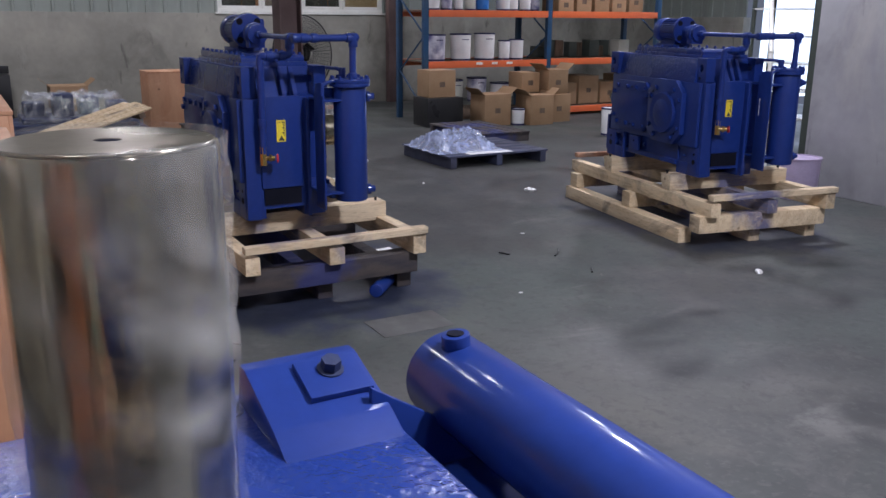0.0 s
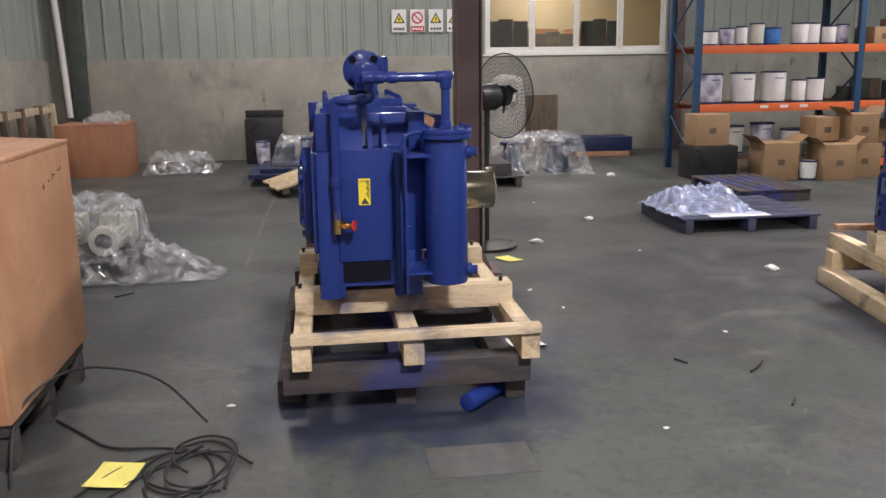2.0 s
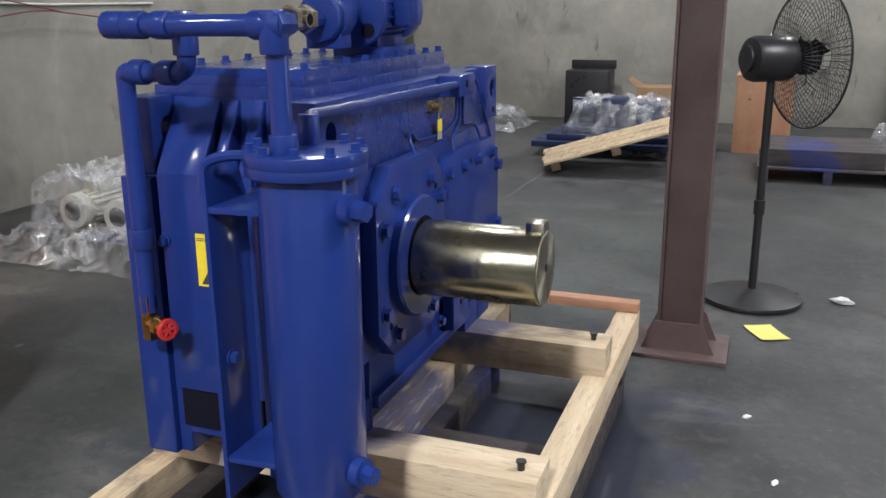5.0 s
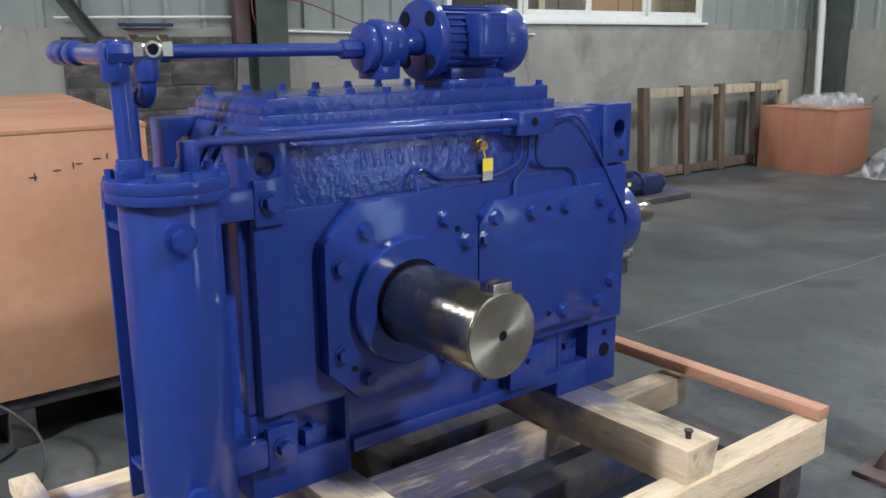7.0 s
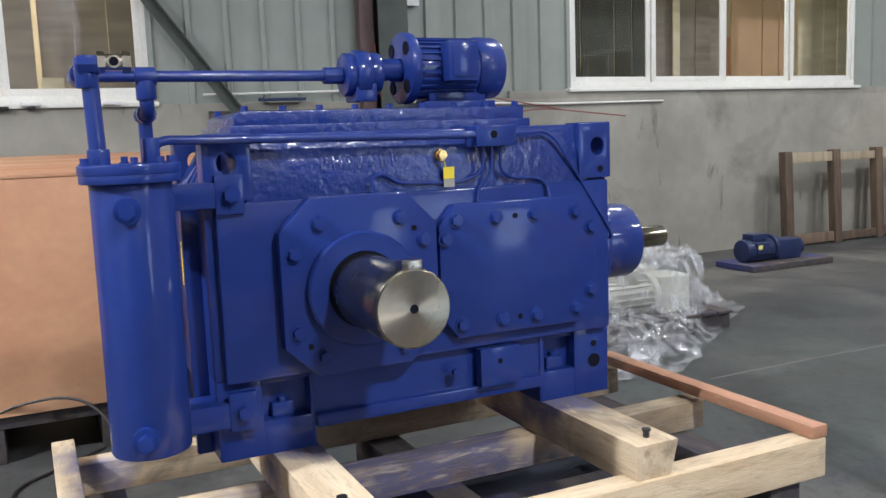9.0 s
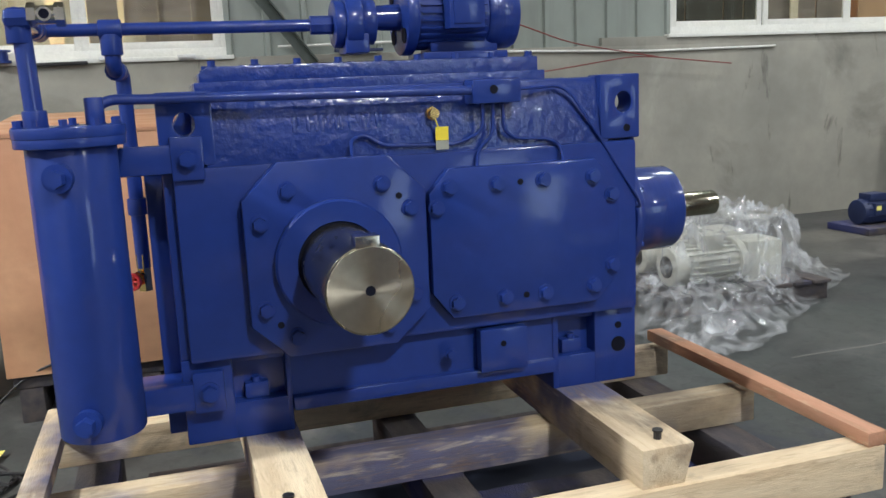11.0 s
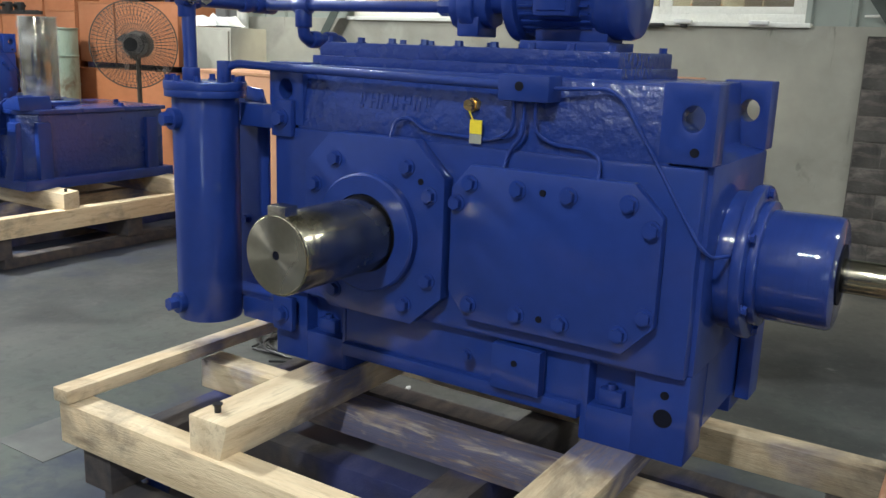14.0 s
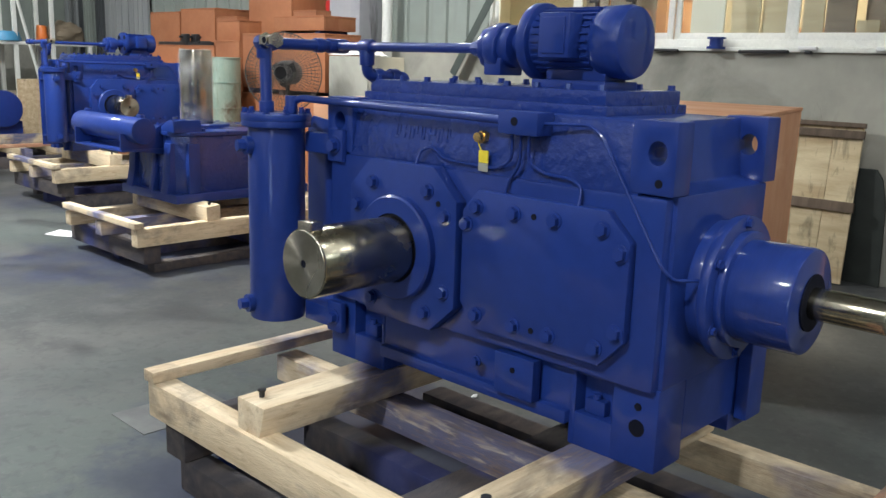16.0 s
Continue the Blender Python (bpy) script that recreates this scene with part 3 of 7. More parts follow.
def turned_wall(name, m, length, spans, label):
    """The same kind of wall, along any line: local x runs along it, local y points out of the hall."""
    root = thing(name, m.translation, label, "wall", kind="structure")
    bm = bmesh.new()
    if name == "wall_south":
        box(bm, 0, 2.6, 0, 0.22, 0, SILL - 0.02, 0.004, m)
        box(bm, 5.2, length, 0, 0.22, 0, SILL - 0.02, 0.004, m)
    else:
        box(bm, 0, length, 0, 0.22, 0, SILL - 0.02, 0.004, m)
    part("rendered_base", bm, WALL, root)
    bm = bmesh.new()
    back = m @ Matrix.Translation((0, -Y1, 0))
    xs = [0] + [v for s in spans for v in s[:2]] + [length]
    for a, b in zip(xs[::2], xs[1::2]):
        cladding(bm, a, b, SILL - 0.02, ROOF_Z, m=back)
    for a, b, z in spans:
        cladding(bm, a, b, z, ROOF_Z, m=back)
    part("cladding", bm, SHEET, root, "grey-green ribbed metal sheet", smooth=0)
    return root


turned_wall("wall_east", pose(X1, Y1, 0, 0, 0, -90), Y1 - Y0, [(7.3, 10.65, 3.1)], "end wall of stained render with ribbed sheet above")
turned_wall("wall_west", pose(X0, Y0, 0, 0, 0, 90), Y1 - Y0, [], "far end wall of render with ribbed sheet above")
turned_wall("wall_south", pose(X1, Y0, 0, 0, 0, 180), X1 - X0, [(2.6, 5.2, 3.6)], "opposite long wall of render with ribbed sheet above")


def window(name, m, width, height, panes, label):
    """A white sliding window: local x along the wall, y out of the hall, z up from the sill."""
    root = thing(name, m.translation, label, "window", kind="structure")
    bm = bmesh.new()
    box(bm, 0, width, 0.03, 0.10, 0, 0.06, 0.004, m)
    box(bm, 0, width, 0.03, 0.10, height - 0.06, height, 0.004, m)
    for x in (0, width - 0.06):
        box(bm, x, x + 0.06, 0.033, 0.097, 0.06, height - 0.06, 0.004, m)
    part("window_frame", bm, WHITE, root)
    bm = bmesh.new()
    box(bm, -0.03, width + 0.03, -0.03, 0.12, -0.035, -0.002, 0.004, m)
    part("window_sill", bm, WHITE, root)
    w = (width - 0.12) / panes
    for i in range(panes):
        a = 0.06 + i * w
        y = 0.045 if i % 2 else 0.07
        bm = bmesh.new()
        for x in (a, a + w - 0.055):
            box(bm, x, x + 0.055, y, y + 0.022, 0.06, height - 0.06, 0.003, m)
        for z in (0.06, height - 0.115):
            box(bm, a + 0.055, a + w - 0.055, y + 0.001, y + 0.021, z, z + 0.055, 0.003, m)
        sash = part("sash", bm, WHITE, root)
        bm = bmesh.new()
        box(bm, a + 0.05, a + w - 0.05, y + 0.009, y + 0.013, 0.11, height - 0.11, 0, m)
        pane = part("pane", bm, GLASS, sash, smooth=0)
        pane.visible_shadow = False
    return root


window("window_1", pose(-3.6, Y1, SILL, 0, 0, 0), 4.22, 1.38, 4, "white sliding window into a lit side room")
window("window_2", pose(4.60, Y1, SILL + 0.07, 0, 0, 0), 4.1, 1.35, 4, "white sliding window into a dim side room")
window("window_3", pose(X1, -2.35, SILL, 0, 0, -90), 3.35, 1.38, 4, "white sliding window beside the storage rack")

# daylight yard outside the far doorway
bm = bmesh.new()
box(bm, 4.0, 11.5, Y0 - 4.0, Y0 - 3.9, -0.2, 6.0)
single("backdrop", bm, glow("overcast_yard", (0.75, 0.88, 1.0), 3.0), "pale overcast daylight outside the far doorway", "backdrop", kind="structure", smooth=0)


# ---- high-bay lamps ----
def bay_lamp(x, y, power, colour=(1.0, 0.97, 0.92)):
    root = thing("high_bay_lamp", (x, y, 5.2), "round high-bay lamp hanging under the roof", "ceiling lamp", group="high-bay lamps")
    bm = bmesh.new()
    rod(bm, (x, y, 5.55), (x, y, 5.30), 0.09, 20)
    rod(bm, (x, y, 5.30), (x, y, 5.02), 0.10, 24, r2=0.26)
    rod(bm, (x, y, 5.55), (x, y, ROOF_Z), 0.012, 6)
    part("reflector", bm, WHITE, root)
    bm = bmesh.new()
    rod(bm, (x, y, 5.015), (x, y, 5.005), 0.24, 24)
    part("lens", bm, LAMP, root)
    d = bpy.data.lights.new("bay_light", "AREA")
    d.shape, d.size, d.energy, d.color = "DISK", 0.5, power, colour
    d.spread = radians(175)
    ob = new("bay_light", d)
    ob.location = (x, y, 4.99)


LAMP = glow("lamp_lens", (1.0, 0.97, 0.92), 12.0)
for lx, ly, lp in ((-10.0, 0.5, 170), (-5.0, -0.8, 600), (1.5, -4.4, 300), (3.2, 0.6, 40), (8.3, -2.6, 140), (-3.4, 3.0, 75), (6.0, -8.5, 240), (-6.5, -8.0, 200), (5.2, 2.6, 60), (9.0, 1.8, 120)):
    bay_lamp(lx, ly, lp)
for lx, ly, lp in ((-1.8, 6.4, 360), (6.4, 6.4, 160)):
    bay_lamp(lx, ly, lp, (1.0, 0.86, 0.62))
d = bpy.data.lights.new("room_tube", "AREA")
d.shape, d.size, d.size_y, d.energy, d.color = "RECTANGLE", 1.2, 0.1, 85, (1.0, 0.88, 0.68)
ob = new("room_tube", d)
ob.location = (X1 + 1.4, -4.0, 3.7)
root = thing("tube_lamp", (X1 + 1.4, -4.0, 3.75), "fluorescent tube lamp in the room behind the end window", "ceiling lamp")
bm = bmesh.new()
box(bm, X1 + 0.8, X1 + 2.0, -4.05, -3.95, 3.74, 3.99, 0.004)
part("housing", bm, WHITE, root)
bm = bmesh.new()
rod(bm, (X1 + 0.85, -4.0, 3.725), (X1 + 1.95, -4.0, 3.725), 0.015, 12)
part("tube", bm, LAMP, root)


# ---- bevel gear unit with cooler and pump ----
def gear_unit(name, label):
    root = thing(name, (0.72, 0.285, 0.50), label, "gearbox", group="blue gear units on skids")
    yc, yb = 0.285, 0.57
    # housing: body with sloped shoulders at both ends, a raised belly and four feet
    bm = bmesh.new()
    slab(bm, [(0.05, 0.734), (1.398, 0.734), (1.398, 1.245), (1.33, 1.258), (1.315, 1.425), (0.145, 1.425), (0.13, 1.258), (0.05, 1.245)], 0.032, yb - 0.032, 0.008)
    box(bm, 0.052, 1.396, 0.165, yb - 0.032, 0.56, 0.74)
    box(bm, 0.33, 1.12, 0.032, 0.17, 0.56, 0.74)
    box(bm, 0.334, 1.116, 0.008, yb - 0.005, 0.56, 0.60, 0.006)
    box(bm, 0.075, 1.385, 0.0, yb, 0.73, 1.24, 0.012)
    part("housing", bm, BLUE, root)
    bm = bmesh.new()
    slab(bm, [(0.004, 1.232), (yb - 0.004, 1.232), (yb - 0.03, 1.42), (0.03, 1.42)], 0.16, 1.30, 0.012, axis="x")
    part("upper_band", bm, BLUE_CAST, root)
    # corner lifting lugs with holes
    for x0, x1, hx in ((0.05, 0.185, 0.115), (1.27, 1.398, 1.345)):
        for y0, y1 in ((0.004, 0.085), (yb - 0.065, yb + 0.02) if x0 > 0.5 else (0.455, 0.54)):
            bm = bmesh.new()
            t = bmesh.new()
            cz, r, n = 1.35, 0.026, 16
            outer = [(x0, 1.245), (x1, 1.245), (x1, 1.43), (x0, 1.43)]
            for yy in (y0, y1):
                vs = [t.verts.new((u, yy, v)) for u, v in outer]
                es = [t.edges.new((vs[i], vs[(i + 1) % 4])) for i in range(4)]
                hs = [t.verts.new((hx + r * math.cos(2 * math.pi * k / n), yy, cz + r * 1.15 * math.sin(2 * math.pi * k / n))) for k in range(n)]
                es += [t.edges.new((hs[i], hs[(i + 1) % n])) for i in range(n)]
                bmesh.ops.triangle_fill(t, edges=es, use_beauty=True)
            t.verts.ensure_lookup_table()
            k = 4 + n
            for lo, cnt in ((0, 4), (4, n)):
                for i in range(cnt):
                    j = (i + 1) % cnt
                    t.faces.new((t.verts[lo + i], t.verts[lo + j], t.verts[k + lo + j], t.verts[k + lo + i]))
            bmesh.ops.recalc_face_normals(t, faces=t.faces[:])
            sharp = [e for e in t.edges if len(e.link_faces) == 2 and e.calc_face_angle() > 0.8]
            bmesh.ops.bevel(t, geom=sharp, offset=0.006, segments=2, affect="EDGES", profile=0.6)
            add(bm, t)
            part("lifting_lug", bm, BLUE, root)
            bm = bmesh.new()
            f = -1 if y0 < 0.2 else 1
            yy = y0 if f < 0 else y1
            rod(bm, (hx + 0.01, yy - f * 0.004, 1.275), (hx + 0.01, yy + f * 0.002, 1.275), 0.011, 12)
            part("tapped_hole", bm, BLACK, root)
    # feet with open pockets
    for x0, x1, p0, p1 in ((0.05, 0.335, 0.18, 0.32), (1.115, 1.395, 1.135, 1.255)):
        for f, ya, yb2 in ((-1, 0.028, 0.17), (1, yb - 0.12, yb + 0.015) if x0 > 0.5 else (1, 0.42, 0.55)):
            bm = bmesh.new()
            box(bm, x0, p0, ya, yb2, 0.50, 0.735, 0.006)
            foot = part("foot", bm, BLUE, root)
            bm = bmesh.new()
            box(bm, p1, x1, ya, yb2, 0.50, 0.735, 0.006)
            part("foot_block", bm, BLUE, foot)
            bm = bmesh.new()
            box(bm, p0 - 0.004, p1 + 0.004, ya + 0.002, yb2 - 0.002, 0.50, 0.60, 0.004)
            part("foot_pad", bm, BLUE, foot)
            bm = bmesh.new()
            box(bm, p0 - 0.004, p1 + 0.004, ya + 0.012, yb2 - 0.004, 0.71, 0.735, 0.004)
            part("pocket_head", bm, BLUE, foot)
            bm = bmesh.new()
            box(bm, p0 - 0.01, p1 + 0.01, ya + 0.05 if f < 0 else ya + 0.01, yb2 - 0.01 if f < 0 else yb2 - 0.05, 0.59, 0.72)
            part("pocket_wall", bm, BLUE, foot)
            bm = bmesh.new()
            px = (p0 + p1) / 2 - 0.02
            py = ya + 0.02 if f < 0 else yb2 - 0.02
            box(bm, px - 0.02, px + 0.045, min(py, py - f * 0.03), max(py, py - f * 0.03), 0.60, 0.645, 0.006)
            rod(bm, (px + 0.012, py + 0.012, 0.645), (px + 0.012, py + 0.012, 0.66), 0.012, 10)
            part("pocket_lug", bm, BLUE, root)
            bm = bmesh.new()
            hx = x0 + 0.055 if x0 < 0.5 else x1 - 0.06
            yy = ya if f < 0 else yb2
            rod(bm, (hx, yy - f * 0.004, 0.615), (hx, yy + f * 0.002, 0.615), 0.024 if x0 > 0.5 else 0.02, 16)
            part("foundation_hole", bm, BLACK, root)
            bm = bmesh.new()
            rod(bm, (hx + 0.0, yy - f * 0.004, 0.675), (hx, yy + f * 0.002, 0.675), 0.011, 12)
            part("tapped_hole", bm, BLACK, root)
    for f, yy in ((-1, 0.0), (1, yb)):
        # octagonal bearing flange
        bm = bmesh.new()
        slab(bm, [(0.33, 0.73), (0.62, 0.73), (0.72, 0.82), (0.72, 1.15), (0.62, 1.245), (0.33, 1.245), (0.235, 1.15), (0.235, 0.82)],
             yy, yy + f * 0.045, 0.006)
        flange = part("bearing_flange", bm, BLUE, root)
        bm = bmesh.new()
        ring(bm, (0.472, yy + f * 0.044, 0.974), (0, f, 0), 0.168, 0.111, 0.030)
        part("collar", bm, BLUE, flange)
        for bx, bz in ((0.35, 1.17), (0.60, 1.17), (0.275, 1.09), (0.675, 1.10), (0.275, 0.865), (0.675, 0.865), (0.35, 0.785), (0.60, 0.785)):
            bm = bmesh.new()
            hexbolt(bm, (bx, yy + f * 0.044, bz), (0, f, 0), 0.018, 0.016)
            part("bolt", bm, BLUE, flange)
        for hx, hz in ((0.645, 1.135), (0.31, 0.82)):
            bm = bmesh.new()
            rod(bm, (hx, yy + f * 0.03, hz), (hx, yy + f * 0.047, hz), 0.009, 10)
            part("jacking_hole", bm, BLACK, flange)
        # inspection cover
        bm = bmesh.new()
        slab(bm, [(0.79, 0.775), (1.235, 0.775), (1.31, 0.855), (1.31, 1.12), (1.235, 1.195), (0.79, 1.195), (0.733, 1.13), (0.733, 0.85)],
             yy, yy + f * 0.032, 0.006)
        cover = part("inspection_cover", bm, BLUE, root)
        for bx, bz in ((0.79, 1.145), (0.93, 1.145), (1.07, 1.145), (1.225, 1.145), (1.285, 1.09), (1.285, 0.88), (1.225, 0.825), (1.07, 0.82),
                       (0.945, 0.82), (0.80, 0.82), (0.752, 1.09)):
            bm = bmesh.new()
            hexbolt(bm, (bx, yy + f * 0.031, bz), (0, f, 0), 0.018, 0.015)
            part("bolt", bm, BLUE, cover)
        for hx, hz in ((1.0, 1.145), (1.01, 0.82)):
            bm = bmesh.new()
            rod(bm, (hx, yy + f * 0.02, hz), (hx, yy + f * 0.034, hz), 0.009, 10)
            part("jacking_hole", bm, BLACK, cover)
        bm = bmesh.new()
        box(bm, 0.87, 1.015, yy - 0.01, yy + 0.01 if f > 0 else yy + 0.02, 0.60, 0.725, 0.004)
        box(bm, 0.87, 1.015, min(yy, yy + f * 0.018), max(yy, yy + f * 0.018), 0.60, 0.725, 0.004)
        pad = part("drain_pad", bm, BLUE, root)
        bm = bmesh.new()
        rod(bm, (0.94, yy + f * 0.01, 0.68), (0.94, yy + f * 0.02, 0.68), 0.009, 10)
        part("tapped_hole", bm, BLACK, pad)
        bm = bmesh.new()
        hexbolt(bm, (0.785, yy + f * 0.002, 0.665), (0, f, 0), 0.014, 0.012)
        part("plug", bm, BLUE, root)
    # low-speed shaft with key
    bm = bmesh.new()
    rod(bm, (0.472, 0.10, 0.972), (0.472, -0.070, 0.972), 0.110, 48)
    part("seal_gap", bm, BLACK, root)
    bm = bmesh.new()
    rod(bm, (0.472, 0.05, 0.972), (0.472, -0.417, 0.972), 0.104, 56, bev=0.004)
    shaft = part("output_shaft", bm, STEEL, root, "bright oiled steel shaft with centre hole")
    bm = bmesh.new()
    ring(bm, (0.472, -0.4165, 0.972), (0, -1, 0), 0.099, 0.012, 0.0035, 48)
    part("shaft_face", bm, STEEL_END, shaft)
    bm = bmesh.new()
    rod(bm, (0.472, -0.40, 0.972), (0.472, -0.4175, 0.972), 0.013, 16)
    part("centre_hole", bm, BLACK, shaft)
    bm = bmesh.new()
    box(bm, 0.444, 0.50, -0.418, -0.37, 1.055, 1.096, 0.002)
    part("key", bm, STEEL_END, shaft)
    bm = bmesh.new()
    rod(bm, (0.472, yb - 0.01, 0.972), (0.472, yb + 0.075, 0.972), 0.117, 40, bev=0.005)
    part("rear_bearing_cap", bm, BLUE, root)
    # high-speed side: flange, bearing sleeve, shaft
    bm = bmesh.new()
    rod(bm, (1.39, yc, 0.985), (1.44, yc, 0.985), 0.178, 48, bev=0.006)
    rod(bm, (1.438, yc, 0.985), (1.468, yc, 0.985), 0.198, 56, bev=0.007)
    rod(bm, (1.466, yc, 0.985), (1.49, yc, 0.985), 0.160, 48, bev=0.006)
    part("input_flange", bm, BLUE_TURNED, root)
    bm = bmesh.new()
    rod(bm, (1.48, yc, 0.985), (1.655, yc, 0.985), 0.14, 48, bev=0.012)
    sleeve = part("input_sleeve", bm, BLUE_TURNED, root)
    bm = bmesh.new()
    rod(bm, (1.655, yc, 0.985), (1.66, yc, 0.985), 0.075, 32)
    part("seal_plate", bm, BLACK, sleeve)
    bm = bmesh.new()
    rod(bm, (1.60, yc, 0.985), (1.845, yc, 0.985), 0.042, 32, bev=0.004)
    part("input_shaft", bm, STEEL, root, "bright steel input shaft")
    for k in range(6):
        a = radians(60 * k + 30)
        bm = bmesh.new()
        hexbolt(bm, (1.467, yc + 0.178 * math.cos(a), 0.985 + 0.178 * math.sin(a)), (1, 0, 0), 0.012, 0.010)
        part("bolt", bm, BLUE, root)
    bm = bmesh.new()
    box(bm, 1.40, 1.44, yb - 0.10, yb, 0.54, 0.86, 0.006)
    part("end_rib", bm, BLUE, root)
    # top: gasket rim and bolted cover
    bm = bmesh.new()
    box(bm, 0.15, 1.135, 0.085, 0.515, 1.42, 1.452, 0.004)
    part("cover_rim", bm, BLUE_CAST, root)
    bm = bmesh.new()
    slab(bm, [(0.165, 1.45), (1.12, 1.45), (1.12, 1.492), (0.19, 1.492), (0.165, 1.475)], 0.10, 0.50, 0.005)
    cover = part("top_cover", bm, BLUE_CAST, root)
    for i in range(9):
        for yy in (0.115, 0.485):
            bm = bmesh.new()
            hexbolt(bm, (0.20 + i * 0.112, yy, 1.49), (0, 0, 1), 0.011, 0.013)
            part("bolt", bm, BLUE, cover)
    # pump motor on its foot
    my, mz = 0.265, 1.625
    bm = bmesh.new()
    box(bm, 0.80, 1.06, my - 0.085, my + 0.085, 1.49, 1.515, 0.004)
    box(bm, 0.83, 1.04, my - 0.055, my + 0.055, 1.513, 1.56, 0.006)
    motor_foot = part("motor_foot", bm, BLUE, root)
    bm = bmesh.new()
    rod(bm, (0.785, my, mz), (1.01, my, mz), 0.093, 40)
    fins = []
    for k in range(28):
        a = 2 * math.pi * k / 28
        t = bmesh.new()
        bmesh.ops.create_cube(t, size=1.0, matrix=Matrix.Translation((0.897, my, mz)) @ pose(0, 0, 0, math.degrees(a), 0, 0)
                              @ Matrix.Translation((0, 0.094, 0)) @ Matrix.Diagonal((0.2, 0.013, 0.005, 1)))
        fins.append(t)
    motor = part("pump_motor", bm, BLUE_TURNED, root)
    for t in fins:
        part("fin", t, BLUE, motor)
    bm = bmesh.new()
    rod(bm, (1.000, my, mz), (1.105, my, mz), 0.104, 40, bev=0.02)
    part("fan_cowl", bm, BLUE_TURNED, motor)
    bm = bmesh.new()
    box(bm, 0.862, 0.972, my - 0.145, my - 0.08, mz - 0.050, mz + 0.078, 0.010)
    tb = part("terminal_box", bm, BLUE, motor)
    bm = bmesh.new()
    box(bm, 0.876, 0.958, my - 0.150, my - 0.142, mz - 0.036, mz + 0.064, 0.003)
    part("box_lid", bm, BLUE, tb)
    bm = bmesh.new()
    rod(bm, (0.752, my, mz), (0.787, my, mz), 0.115, 40, bev=0.005)
    part("motor_flange", bm, BLUE, motor)
    for k in range(4):
        a = radians(45 + 90 * k)
        bm = bmesh.new()
        rod(bm, (0.749, my + 0.085 * math.cos(a), mz + 0.085 * math.sin(a)), (0.755, my + 0.085 * math.cos(a), mz + 0.085 * math.sin(a)), 0.022, 14)
        part("bell_opening", bm, BLACK, motor)
    bm = bmesh.new()
    rod(bm, (0.67, my, mz - 0.005), (0.77, my, mz - 0.005), 0.034, 20, r2=0.04)
    part("coupling_bell", bm, BLUE, root)
    bm = bmesh.new()
    rod(bm, (0.555, my, mz - 0.02), (0.585, my, mz - 0.02), 0.068, 10, bev=0.004)
    rod(bm, (0.585, my, mz - 0.02), (0.635, my, mz - 0.02), 0.078, 10, bev=0.006)
    rod(bm, (0.635, my, mz - 0.015), (0.675, my, mz - 0.015), 0.066, 10, bev=0.004)
    box(bm, 0.58, 0.65, my - 0.055, my + 0.055, mz - 0.105, mz - 0.05, 0.006)
    part("oil_pump", bm, BLUE, root)
    # cooler: upright shell with bolted heads
    cx, cy = -0.143, -0.073
    bm = bmesh.new()
    rod(bm, (cx, cy, 0.615), (cx, cy, 1.33), 0.101, 48, bev=0.008)
    cooler = part("oil_cooler", bm, BLUE, root)
    bm = bmesh.new()
    rod(bm, (cx, cy, 1.315), (cx, cy, 1.338), 0.123, 40, bev=0.003)
    rod(bm, (cx, cy, 1.336), (cx, cy, 1.362), 0.125, 40, bev=0.004)
    head = part("cooler_head", bm, BLUE, cooler)
    for k in range(10):
        a = 2 * math.pi * (k + 0.5) / 10
        bm = bmesh.new()
        hexbolt(bm, (cx + 0.110 * math.cos(a), cy + 0.110 * math.sin(a), 1.361), (0, 0, 1), 0.010, 0.014)
        part("bolt", bm, BLUE, head)
    for z in (0.675, 1.25):
        bm = bmesh.new()
        a = Vector((cx - 0.022, cy - 0.096, z))
        rod(bm, a, a + Vector((-0.004, -0.022, 0)), 0.033, 20)
        rod(bm, a + Vector((-0.003, -0.02, 0)), a + Vector((-0.009, -0.05, 0)), 0.021, 6)
        part("cooler_plug", bm, BLUE, cooler)
    # bracket between the cooler and the housing: a web plate, two shelves and a bent strap round the head
    bm = bmesh.new()
    slab(bm, [(-0.215, 0.575), (-0.07, 0.575), (-0.07, 1.25), (-0.10, 1.335), (-0.185, 1.345), (-0.215, 1.32)], 0.121, 0.133, 0.003)
    bracket = part("cooler_bracket", bm, BLUE, root)
    for z in (0.672, 1.237):
        bm = bmesh.new()
        slab(bm, [(-0.205, 0.0), (0.05, 0.01), (0.05, 0.122), (-0.212, 0.122)], z - 0.007, z + 0.007, 0.003, axis="z")
        part("bracket_shelf", bm, BLUE, bracket)
    for z in (0.645, 1.265):
        bm = bmesh.new()
        box(bm, -0.06, 0.10, -0.012, 0.03, z - 0.036, z + 0.036, 0.008)
        part("bracket_arm", bm, BLUE, bracket)
    bm = bmesh.new()
    arc = bend([(-0.205, 0.135, 1.27), (-0.205, 0.128, 1.335), (-0.20, 0.08, 1.35), (-0.17, 0.03, 1.348)], 0.03, 4)
    tube(bm, arc, 0.011, 8)
    part("bracket_strap", bm, BLUE, bracket)
    bm = bmesh.new()
    hexbolt(bm, (-0.17, 0.121, 0.90), (0, -1, 0), 0.014, 0.014)
    part("bolt", bm, BLUE, bracket)
    for z in (0.655, 1.265):
        bm = bmesh.new()
        box(bm, 0.075, 0.155, -0.016, 0.008, z - 0.055, z + 0.055, 0.006)
        hexbolt(bm, (0.115, -0.016, z), (0, -1, 0), 0.021, 0.02)
        part("bracket_clamp", bm, BLUE, root)
    # pipework
    R, hx, hy = 0.021, -0.225, 0.265
    sockets = []
    bm = bmesh.new()
